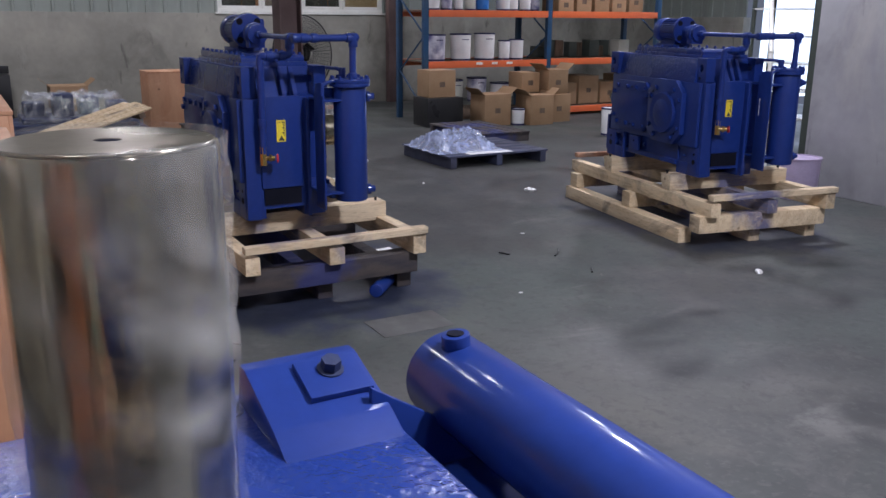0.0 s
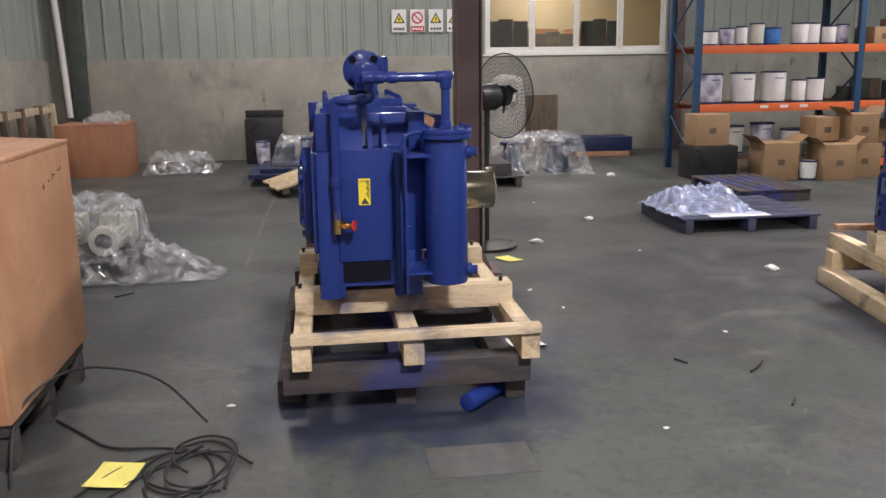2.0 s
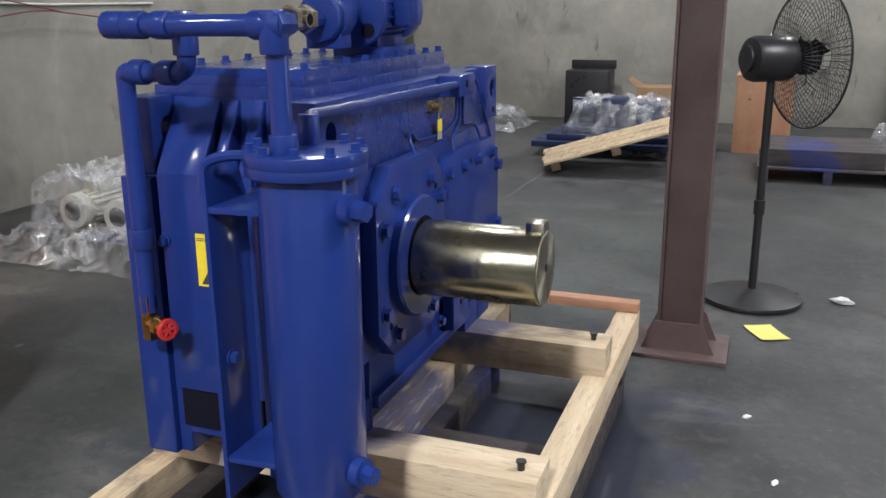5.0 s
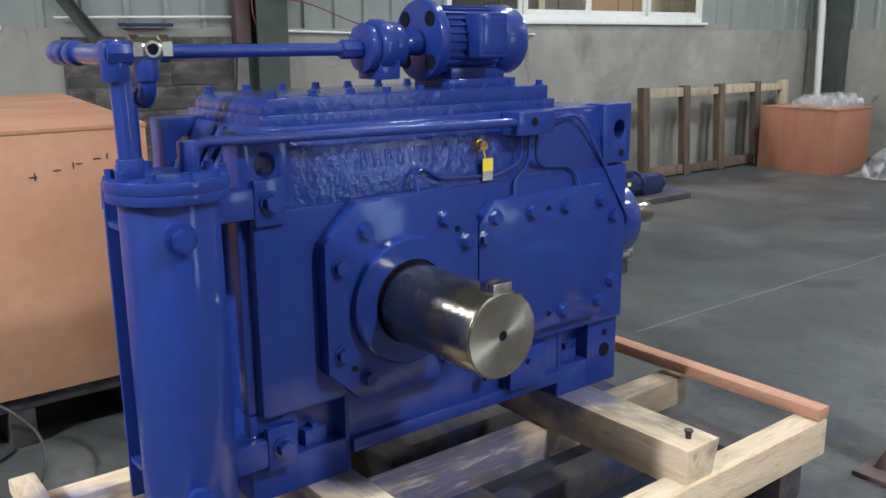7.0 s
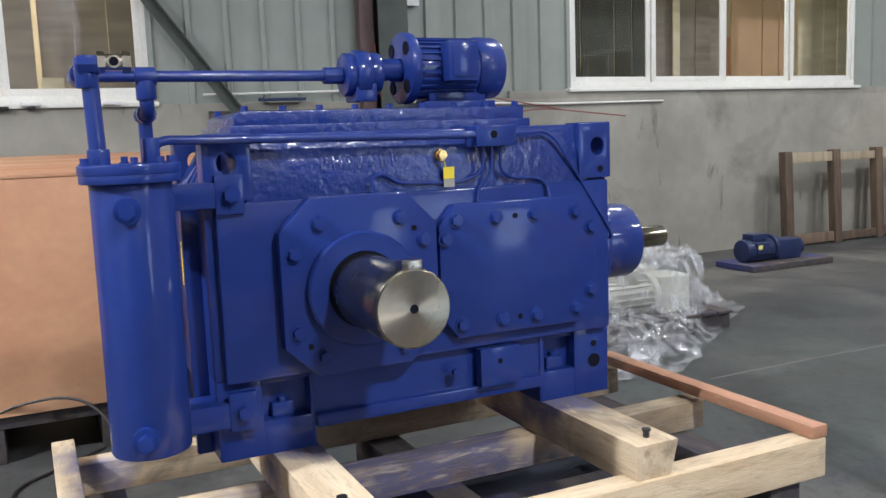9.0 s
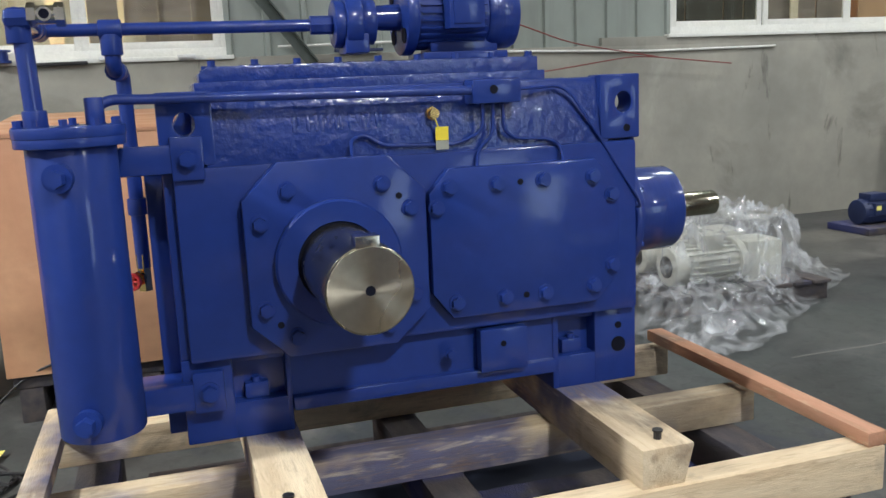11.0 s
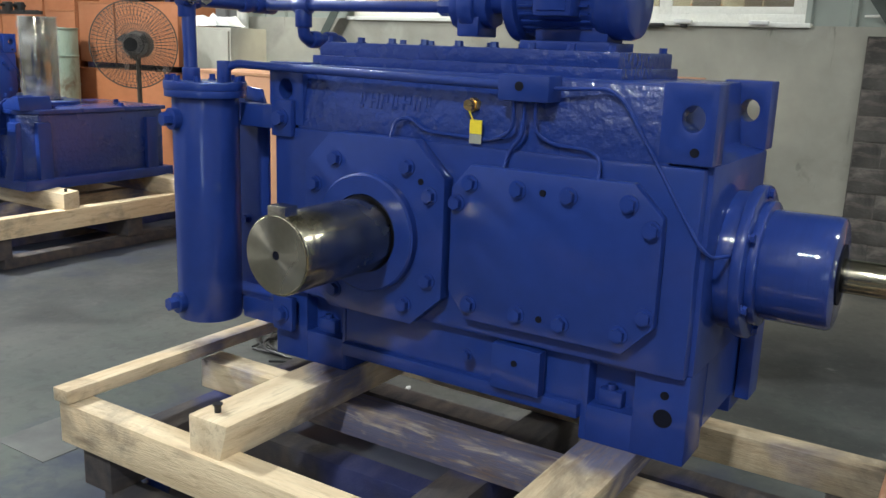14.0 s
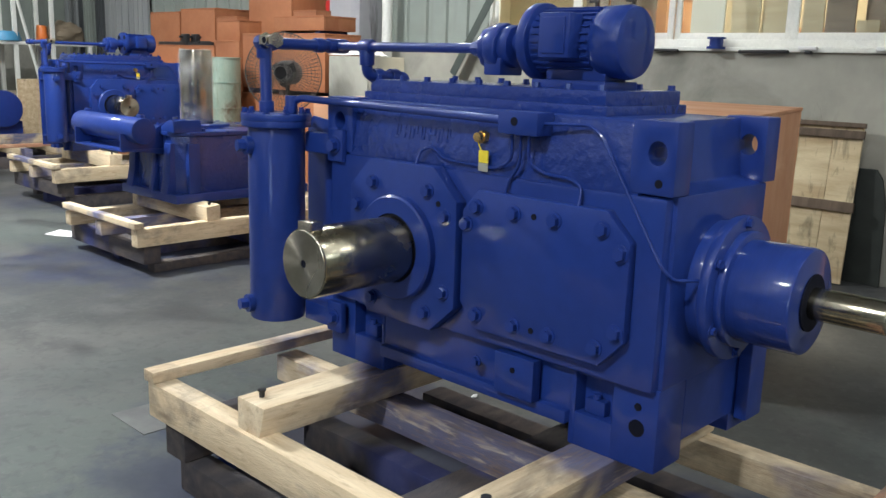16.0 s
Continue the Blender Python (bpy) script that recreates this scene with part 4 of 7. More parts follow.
    tube(bm, bend([(hx + 0.012, -0.065, 1.36), (hx + 0.006, -0.065, 1.603), (hx, 0.29, 1.602)], 0.03), R, 14)
    for p, q in (((hx + 0.012, -0.065, 1.355), (hx + 0.012, -0.065, 1.40)), ((hx, -0.065, 1.55), (hx, -0.065, 1.625)), ((hx, -0.09, 1.603), (hx, -0.02, 1.603)),
                 ((hx, 0.16, 1.603), (hx, 0.20, 1.603)), ((hx, 0.22, 1.603), (hx, 0.265, 1.603)), ((hx, 0.265, 1.603), (hx, 0.315, 1.603))):
        sockets.append((p, q))
    pipe = part("delivery_pipe", bm, BLUE_TURNED, root)
    for p, q in sockets:
        bm = bmesh.new()
        rod(bm, p, q, R * 1.3, 12, bev=0.003)
        part("socket", bm, BLUE, pipe)
    bm = bmesh.new()
    tube(bm, [(hx, hy, 1.603), (0.57, hy, 1.603)], 0.017, 14)
    rod(bm, (-0.075, hy, 1.603), (-0.015, hy, 1.603), 0.027, 12, bev=0.003)
    rod(bm, (0.49, hy, 1.603), (0.56, hy, 1.603), 0.026, 8, bev=0.003)
    part("suction_pipe", bm, BLUE_TURNED, root)
    bm = bmesh.new()
    tube(bm, bend([(-0.045, hy, 1.60), (-0.045, hy, 1.497), (-0.042, 0.43, 1.497), (-0.032, 0.446, 1.49), (-0.030, 0.448, 0.92)], 0.035), R, 14)
    down = part("down_pipe", bm, BLUE, root)
    for p, q in (((-0.045, hy, 1.535), (-0.045, hy, 1.59)), ((-0.044, hy + 0.03, 1.497), (-0.043, hy + 0.07, 1.497)),
                 ((-0.042, 0.375, 1.497), (-0.041, 0.415, 1.497)), ((-0.030, 0.448, 1.08), (-0.030, 0.448, 1.13))):
        bm = bmesh.new()
        rod(bm, p, q, R * 1.35, 12, bev=0.003)
        part("socket", bm, BLUE, down)
    bm = bmesh.new()
    rod(bm, (-0.030, 0.448, 0.962), (-0.030, 0.448, 0.85), 0.022, 6)
    rod(bm, (-0.034, 0.445, 0.893), (-0.058, 0.385, 0.893), 0.016, 10)
    rod(bm, (-0.044, 0.418, 0.893), (-0.050, 0.402, 0.893), 0.024, 6)
    valve = part("drain_valve", bm, BRASS, root, "brass gate valve")
    bm = bmesh.new()
    d = Vector((-0.034, -0.085, 0.0)).normalized()
    c = Vector((-0.062, 0.376, 0.893))
    ring(bm, c, d, 0.027, 0.018, 0.010, 20)
    for k in range(3):
        a = Vector((0, 0, 1)).cross(d).normalized()
        u = a * math.cos(k * 1.047) + d.cross(a) * math.sin(k * 1.047)
        rod(bm, c + d * 0.005 - u * 0.02, c + d * 0.005 + u * 0.02, 0.004, 8)
    part("handwheel", bm, RED, valve, "red handwheel")
    bm = bmesh.new()
    rod(bm, (-0.20, -0.08, 1.612), (-0.125, -0.08, 1.612), 0.021, 20)
    rod(bm, (-0.20, -0.08, 1.612), (-0.182, -0.08, 1.612), 0.027, 6)
    rod(bm, (-0.142, -0.08, 1.612), (-0.122, -0.08, 1.612), 0.027, 6)
    rod(bm, (-0.163, -0.08, 1.612), (-0.163, -0.108, 1.612), 0.016, 16)
    sight = part("sight_valve", bm, NICKEL, root, "bare nickel tee fitting with open port")
    bm = bmesh.new()
    rod(bm, (-0.163, -0.104, 1.612), (-0.163, -0.1085, 1.612), 0.011, 14)
    part("port", bm, BLACK, sight)
    bm = bmesh.new()
    rod(bm, (-0.245, -0.075, 1.605), (-0.195, -0.08, 1.605), 0.024, 8, bev=0.003)
    part("valve_nut", bm, BLUE, root)
    bm = bmesh.new()
    rod(bm, (-0.085, -0.05, 1.36), (-0.085, -0.05, 1.425), 0.022, 12, bev=0.003)
    tube(bm, bend([(-0.085, -0.05, 1.40), (-0.05, -0.032, 1.418), (0.03, -0.03, 1.415), (0.87, -0.028, 1.402)], 0.02), 0.0125, 10)
    part("return_pipe", bm, BLUE_TURNED, root)
    # oil distributor block and its lines
    bm = bmesh.new()
    box(bm, 0.865, 1.005, -0.045, 0.03, 1.365, 1.43, 0.006)
    block = part("distributor_block", bm, BLUE, root)
    bm = bmesh.new()
    rod(bm, (0.925, -0.035, 1.402), (0.925, -0.047, 1.402), 0.012, 12)
    part("port", bm, BLACK, block)
    for pts in ([(0.90, -0.020, 1.37), (0.90, -0.018, 1.29), (0.83, 0.0, 1.258), (0.62, 0.001, 1.266), (0.57, 0.0, 1.30), (0.53, -0.012, 1.288), (0.53, -0.034, 1.235)],
                [(0.93, -0.020, 1.37), (0.93, -0.018, 1.28), (0.885, -0.006, 1.235), (0.88, -0.018, 1.19)],
                [(0.96, -0.020, 1.37), (0.96, -0.018, 1.29), (1.0, -0.004, 1.264), (1.10, -0.002, 1.258), (1.135, -0.008, 1.24), (1.14, -0.026, 1.185)],
                [(1.0, -0.012, 1.40), (1.14, 0.006, 1.405), (1.18, 0.004, 1.38), (1.385, -0.004, 1.07), (1.41, 0.02, 1.035), (1.435, 0.10, 1.03)]):
        bm = bmesh.new()
        tube(bm, bend(pts, 0.03, 4), 0.005, 8)
        part("oil_line", bm, BLUE, root)
    bm = bmesh.new()
    rod(bm, (0.764, 0.025, 1.345), (0.764, 0.002, 1.345), 0.019, 6)
    rod(bm, (0.764, 0.004, 1.345), (0.764, -0.016, 1.345), 0.014, 16)
    part("gauge_plug", bm, BRASS, root, "brass level plug")
    bm = bmesh.new()
    rod(bm, (0.764, -0.012, 1.335), (0.778, -0.006, 1.300), 0.002, 6)
    box(bm, 0.767, 0.803, -0.008, -0.005, 1.272, 1.308)
    tag = part("hang_tag", bm, YELLOW, root, "small yellow tag on a wire")
    bm = bmesh.new()
    box(bm, 0.767, 0.803, -0.0075, -0.0055, 1.247, 1.271)
    part("tag_foot", bm, GREYTAG, tag)
    # end cover with opening below, and the caution label
    bm = bmesh.new()
    slab(bm, [(0.175, 0.69), (0.443, 0.69), (0.443, 1.255), (0.175, 1.255)], 0.034, 0.062, 0.008, axis="x")
    ends = part("end_cover", bm, BLUE, root)
    bm = bmesh.new()
    slab(bm, [(0.034, 1.25), (0.075, 1.25), (0.15, 1.41), (0.14, 1.42)], 0.315, 0.443, 0.006)
    part("sloped_plate", bm, BLUE, ends)
    for yy in (0.205, 0.275):
        bm = bmesh.new()
        slab(bm, [(0.045, 1.23), (0.12, 1.25), (0.165, 1.42), (0.135, 1.42), (0.05, 1.27)], yy - 0.014, yy + 0.014, 0.004)
        part("end_gusset", bm, BLUE, ends)
    bm = bmesh.new()
    hexbolt(bm, (0.034, 0.432, 1.085), (-1, 0, 0), 0.013, 0.014)
    part("bolt", bm, BLUE, ends)
    bm = bmesh.new()
    box(bm, 0.04, 0.062, 0.19, 0.43, 0.585, 0.686)
    part("end_pocket", bm, BLACK, root)
    for x0, y0, y1 in ((0.028, 0.455, 0.545), (0.004, 0.135, 0.160)):
        bm = bmesh.new()
        box(bm, x0, 0.07, y0, y1, 0.50, 1.24, 0.006)
        part("end_rib", bm, BLUE, root)
    bm = bmesh.new()
    box(bm, 0.030, 0.0335, 0.283, 0.341, 0.978, 1.110)
    lab = part("caution_label", bm, YELLOW, root, "yellow caution label with black print", smooth=0)
    bm = bmesh.new()
    for i in range(9):
        box(bm, 0.0290, 0.0298, 0.289, 0.297 + 0.004 * (i % 3), 1.012 + i * 0.010, 1.018 + i * 0.010)
    slab(bm, [(0.291, 0.984), (0.331, 0.984), (0.311, 1.016)], 0.0290, 0.0298, axis="x")
    for y0, y1, z in ((0.287, 0.337, 1.098), (0.287, 0.337, 1.093)):
        box(bm, 0.0290, 0.0298, y0, y1, z, z + 0.002)
    part("print", bm, INK, lab, smooth=0)
    for i, w in enumerate((0.022, 0.030, 0.026, 0.022, 0.030, 0.024, 0.020)):
        x, lean = 0.385 + i * 0.037, 0.1368
        bm = bmesh.new()
        t = bmesh.new()
        box(t, 0, 0.009, -0.002, 0.004, 0, 0.042, 0.0025)
        box(t, w - 0.009, w, -0.002, 0.004, 0.0 if i % 2 else 0.016, 0.042, 0.0025)
        box(t, 0.006, w - 0.006, -0.0018, 0.004, 0.016 * (i % 3), 0.016 * (i % 3) + 0.010, 0.0025)
        add(bm, t, Matrix.Translation((x, 0.004 + (1.315 - 1.232) * lean, 1.315)) @ pose(0, 0, 0, -7.8, 0, 0))
        part("cast_mark", bm, BLUE_CAST, root)
    return root


gear_a = gear_unit("gear_unit", "glossy blue gear unit on timber skid, steel shaft and upright cooler")


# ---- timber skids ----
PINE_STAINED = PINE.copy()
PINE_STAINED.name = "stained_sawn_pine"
sprayed_and_shaded(PINE_STAINED, ((1.60, 0.30, 0.42, 0.75, 0, 0.6),), (0.035, 0.030, 0.032), 8.1)


def timber(bm, x0, x1, y0, y1, z0, z1):
    box(bm, x0, x1, y0, y1, z0, z1, 0.006)


def skid(name, label, drop=0.013, lower=None):
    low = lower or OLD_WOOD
    root = thing(name, (0.76, 0.115, 0.0), label, "pallet", group="timber skids")
    for x0, x1, y0, y1, z0, z1, mat, nm in (
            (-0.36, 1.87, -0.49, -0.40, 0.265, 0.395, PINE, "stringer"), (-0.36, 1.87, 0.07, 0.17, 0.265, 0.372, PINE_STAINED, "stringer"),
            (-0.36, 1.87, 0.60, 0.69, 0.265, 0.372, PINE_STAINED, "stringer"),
            (0.20, 0.345, -0.475, 0.685, 0.372, 0.50, PINE_Y, "bearer"), (1.125, 1.275, -0.475, 0.685, 0.372, 0.50, PINE_Y, "bearer"),
            (-0.38, -0.31, -0.495, 0.692, 0.396, 0.44, PINE_Y, "end_rail"), (1.81, 1.875, -0.49, 0.66, 0.396, 0.438, PINE_RED, "end_rail"),
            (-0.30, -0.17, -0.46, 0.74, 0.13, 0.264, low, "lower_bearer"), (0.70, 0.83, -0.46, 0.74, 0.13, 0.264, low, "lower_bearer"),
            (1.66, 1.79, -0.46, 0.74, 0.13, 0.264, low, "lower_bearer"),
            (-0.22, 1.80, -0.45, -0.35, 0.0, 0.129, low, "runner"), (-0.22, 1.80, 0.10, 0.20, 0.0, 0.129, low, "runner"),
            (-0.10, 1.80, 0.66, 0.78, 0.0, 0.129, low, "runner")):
        bm = bmesh.new()
        timber(bm, x0, x1, y0, y1, z0 - drop if z0 else 0.0, z1 - drop)
        if nm == "bearer":
            mid = (x0 + x1) / 2
            for v in bm.verts:
                if v.co.z < 0.44 and v.co.x > mid:
                    v.co.x -= 0.028
                    v.co.z += 0.012
        part(nm, bm, mat, root)
    for x, y in ((0.255, -0.42), (0.29, 0.66), (1.20, -0.42), (1.2, 0.66)):
        bm = bmesh.new()
        rod(bm, (x, y, 0.498 - drop), (x, y, 0.522 - drop), 0.010, 6)
        rod(bm, (x, y, 0.521 - drop), (x, y, 0.526 - drop), 0.014, 10)
        part("coach_screw", bm, BLACKPAINT, root)
    return root


skid_a = skid("timber_skid", "raw pine skid on dark lower timbers under the blue gear unit")
gear_a.location.z = 0.487
gear_b = copy_thing(gear_a, pose(0.504, -3.436, 0.487, 0, 0, -9.5))
gear_b["label"] = "glossy blue gear unit with upright cooler, standing near the partition"
skid_b = skid("timber_skid", "all raw pine skid under the blue gear unit near the partition", lower=PINE)
skid_b.location = (0.515, -3.61, 0.0)
skid_b.rotation_euler = (0, 0, radians(-9.5))
copy_thing(gear_a, pose(-6.88, 2.63, 0.521, 0, 0, 90))["label"] = "blue gear unit with upright cooler, beside the stacked crates"
skid_c = copy_thing(skid_a, pose(-6.71, 2.67, 0.0, 0, 0, 90))
skid_c.scale = (1, 1, 1.07)
skid_c["label"] = "raw pine skid under the blue gear unit beside the crates"

ORIGIN[gear_b] = ORIGIN[gear_a].copy()
bm = bmesh.new()
box(bm, -0.105, -0.1015, 0.075, 0.135, 1.00, 1.13)
plate = part("data_plate", bm, PAPER, gear_b, "small white data plate", smooth=0)
bm = bmesh.new()
for k in range(3):
    box(bm, -0.1065, -0.1055, 0.08, 0.13, 1.02 + 0.035 * k, 1.035 + 0.035 * k)
part("print", bm, INK, plate, smooth=0)


# ---- large things ----
def crate(name, x0, x1, y0, y1, z0, z1, label, skids=True, mat=None, rise=0.0):
    """A closed plywood crate; rise lifts the back of its lid."""

    def lift(bm):
        for v in bm.verts:
            if v.co.z > (z0 + z1) / 2:
                v.co.z += rise * (v.co.y - y0) / (y1 - y0)

    root = thing(name, ((x0 + x1) / 2, (y0 + y1) / 2, 0.0 if skids else z0), label, "crate", group="plywood crates")
    for a, b, c, d in ((x0, x1, y0, y0 + 0.018), (x0, x1, y1 - 0.018, y1), (x0, x0 + 0.018, y0 + 0.0185, y1 - 0.0185), (x1 - 0.018, x1, y0 + 0.0185, y1 - 0.0185)):
        bm = bmesh.new()
        box(bm, a, b, c, d, z0, z1 - 0.019, 0.002)
        lift(bm)
        part("side_panel", bm, mat or PLY, root)
    bm = bmesh.new()
    box(bm, x0 - 0.004, x1 + 0.004, y0 - 0.004, y1 + 0.004, z1 - 0.018, z1, 0.003)
    lift(bm)
    part("lid", bm, mat or PLY, root)
    if skids:
        n = 3
        for i in range(n):
            y = y0 + 0.02 + (y1 - y0 - 0.14) * i / (n - 1)
            bm = bmesh.new()
            timber(bm, x0 + 0.02, x1 - 0.02, y, y + 0.10, z0 - 0.06, z0 - 0.002)
            part("runner", bm, OLD_WOOD, root)
        m = max(3, int((x1 - x0) / 0.9) + 1)
        for i in range(m):
            x = x0 + 0.04 + (x1 - x0 - 0.18) * i / (m - 1)
            bm = bmesh.new()
            timber(bm, x, x + 0.10, y0 + 0.02, y1 - 0.02, 0.0, z0 - 0.062)
            part("foot", bm, OLD_WOOD, root)
    return root


large_crate = crate("plywood_crate", -0.70, 0.49, 1.82, 3.00, 0.22, 1.29, "closed plywood crate with brush marks on dark timber feet", rise=0.07)
crate("plywood_crate", -2.46, -1.27, 1.88, 3.00, 0.22, 1.285, "closed plywood crate on dark timber feet, beside its twin")

# steel column in the hall
col = thing("steel_column", (2.47, -0.61, 0), "red-oxide steel column with a bolted base plate", "column", kind="structure")
bm = bmesh.new()
for y in (-0.71, -0.522):
    box(bm, 2.37, 2.57, y, y + 0.012, 0.02, ROOF_Z, 0.002)
box(bm, 2.464, 2.476, -0.70, -0.52, 0.02, ROOF_Z)
part("shaft", bm, RUST, col)
bm = bmesh.new()
box(bm, 2.28, 2.66, -0.84, -0.40, 0.0, 0.02, 0.003)
part("base_plate", bm, RUST, col)
for dx, dy in ((-0.1, 0), (0.1, 0)):
    bm = bmesh.new()
    slab(bm, [(-0.78, 0.02), (-0.44, 0.02), (-0.50, 0.16), (-0.72, 0.16)], 2.47 + dx * 1.0 - 0.006, 2.47 + dx + 0.006, axis="x")
    part("gusset", bm, RUST, col)

# ---- upright-shaft gear unit beside the start of the way ----
def upright_unit():
    root = thing("upright_gear_unit", (-3.98, 2.05, 0.42), "glossy blue gear unit with upright film-wrapped steel shaft and level cooler", "gearbox")
    x0, x1, y0, y1, z0, z1 = -4.42, -3.62, 1.50, 2.62, 0.47, 0.97
    bm = bmesh.new()
    slab(bm, [(x0, y0 + 0.12), (x0 + 0.1, y0), (x1 - 0.1, y0), (x1, y0 + 0.10), (x1, y1), (x0, y1)], z0 + 0.06, z1, 0.012, axis="z")
    part("housing", bm, BLUE_CAST, root)
    bm = bmesh.new()
    box(bm, x0 - 0.02, x1 + 0.05, y0 - 0.05, y1 + 0.05, z0, z0 + 0.07, 0.008)
    part("base_flange", bm, BLUE, root)
    bm = bmesh.new()
    slab(bm, [(x0 - 0.02, y0 + 0.1), (x0 + 0.12, y0 - 0.02), (x1 - 0.12, y0 - 0.02), (x1 + 0.02, y0 + 0.1), (x1 + 0.02, y1 + 0.02), (x0 - 0.02, y1 + 0.02)],
         z1, z1 + 0.03, 0.006, axis="z")
    lid = part("top_plate", bm, BLUE_CAST, root)
    for bx, by in ((x0 + 0.06, 1.75), (x0 + 0.06, 2.3), (x1 - 0.06, 1.75), (x1 - 0.06, 2.3), (-4.2, y0 + 0.04), (-3.85, y0 + 0.04), (-3.70, 1.66), (-4.0, 2.5)):
        bm = bmesh.new()
        hexbolt(bm, (bx, by, z1 + 0.03), (0, 0, 1), 0.02, 0.02)
        part("bolt", bm, BLUE, lid)
    bm = bmesh.new()
    ring(bm, (-4.18, 2.0, z1 + 0.028), (0, 0, 1), 0.26, 0.15, 0.03, 44)
    part("collar", bm, BLUE, root)
    bm = bmesh.new()
    slab(bm, [(-3.93, z1 + 0.028), (-3.635, z1 + 0.028), (-3.655, z1 + 0.118), (-3.69, z1 + 0.118), (-3.86, z1 + 0.062)], 1.485, 1.72, 0.006)
    cap = part("inspection_hood", bm, BLUE, root)
    bm = bmesh.new()
    box(bm, -0.055, 0.055, 1.50, 1.63, 0.0, 0.016, 0.004, Matrix.Translation((-3.76, 0, z1 + 0.093)) @ pose(0, 0, 0, 0, -18, 0))
    part("hood_lid", bm, BLUE, cap)
    bm = bmesh.new()
    hexbolt(bm, (-3.75, 1.565, z1 + 0.112), (-0.3, 0, 0.95), 0.02, 0.022)
    part("vent_plug", bm, BLUE_DARK, cap)
    bm = bmesh.new()
    rod(bm, (-4.18, 2.0, z1), (-4.18, 2.0, 1.613), 0.126, 56, bev=0.006)
    shaft = part("output_shaft", bm, STEEL_WRAP, root, "bright steel shaft wrapped in clear film")
    bm = bmesh.new()
    ring(bm, (-4.18, 2.0, 1.612), (0, 0, 1), 0.12, 0.016, 0.003, 40)
    part("shaft_face", bm, STEEL_END, shaft)
    bm = bmesh.new()
    rod(bm, (-4.18, 2.0, 1.598), (-4.18, 2.0, 1.614), 0.016, 16)
    part("centre_hole", bm, BLACK, shaft)
    seg, t = 48, bmesh.new()
    rows = []
    for j in range(26):
        z = z1 + 0.035 + (1.62 - z1 - 0.035) * j / 25
        row = []
        for k in range(seg):
            a = 2 * math.pi * k / seg
            r = 0.1365 + 0.005 * noise.noise(Vector((math.cos(a) * 3, math.sin(a) * 3, z * 22))) + 0.003 * math.sin(z * 60 + 2 * a)
            row.append(t.verts.new((-4.18 + r * math.cos(a), 2.0 + r * math.sin(a), z)))
        rows.append(row)
    for p, q in zip(rows, rows[1:]):
        for k in range(seg):
            t.faces.new((p[k], p[(k + 1) % seg], q[(k + 1) % seg], q[k]))
    part("film_wrap", t, FILM_THIN, shaft, "wrinkled clear film")
    # level cooler on brackets
    cy, cz = 1.29, 1.01
    bm = bmesh.new()
    rod(bm, (-4.75, cy, cz), (-3.72, cy, cz), 0.097, 48, bev=0.010)
    cooler = part("oil_cooler", bm, BLUE, root)
    for px in (-3.80, -4.67):
        bm = bmesh.new()
        rod(bm, (px, cy + 0.016, cz + 0.08), (px, cy + 0.02, cz + 0.118), 0.03, 18, bev=0.003)
        plug = part("port", bm, BLUE, cooler)
        bm = bmesh.new()
        rod(bm, (px, cy + 0.02, cz + 0.116), (px, cy + 0.02, cz + 0.12), 0.018, 14)
        part("bore", bm, BLACK, plug)
    for px in (-4.60, -3.84):
        bm = bmesh.new()
        slab(bm, [(cy - 0.13, cz - 0.14), (y0 + 0.02, z0 + 0.35), (y0 + 0.02, cz + 0.06), (cy + 0.06, cz - 0.05), (cy - 0.13, cz - 0.02)],
             px - 0.008, px + 0.008, 0.003, axis="x")
        part("cooler_bracket", bm, BLUE, root)
    bm = bmesh.new()
    box(bm, -4.62, -3.82, cy - 0.13, y0 + 0.03, cz - 0.155, cz - 0.14, 0.003)
    part("cooler_tray", bm, BLUE, root)
    for px, w in ((-4.30, 0.05), (-3.95, 0.03), (-3.75, 0.05)):
        bm = bmesh.new()
        slab(bm, [(y0 - 0.06, z0 + 0.06), (y0 + 0.05, z0 + 0.06), (y0 + 0.05, z1 - 0.04), (y0 - 0.015, z1 - 0.06), (y0 - 0.03, z0 + 0.2)], px - w, px + w, 0.008, axis="x")
        part("foot_rib", bm, BLUE, root)
    for py in (1.62, 2.50):
        bm = bmesh.new()
        box(bm, x1 - 0.01, x1 + 0.035, py - 0.05, py + 0.05, z0 + 0.06, z1 - 0.05, 0.010)
        part("side_rib", bm, BLUE, root)
    root.location = (-3.84, 1.95, 0.39)


FILM_THIN = film("tight_clear_film", 0.95, (0.9, 0.9, 0.88), 0.05, scale=3.0, relief=0.12)
upright_unit()
skid_d = skid("timber_skid", "raw pine skid under the blue unit with upright shaft", drop=0.06)
skid_d.location = (-3.80, 2.03, 0)
skid_d.rotation_euler = (0, 0, radians(90))


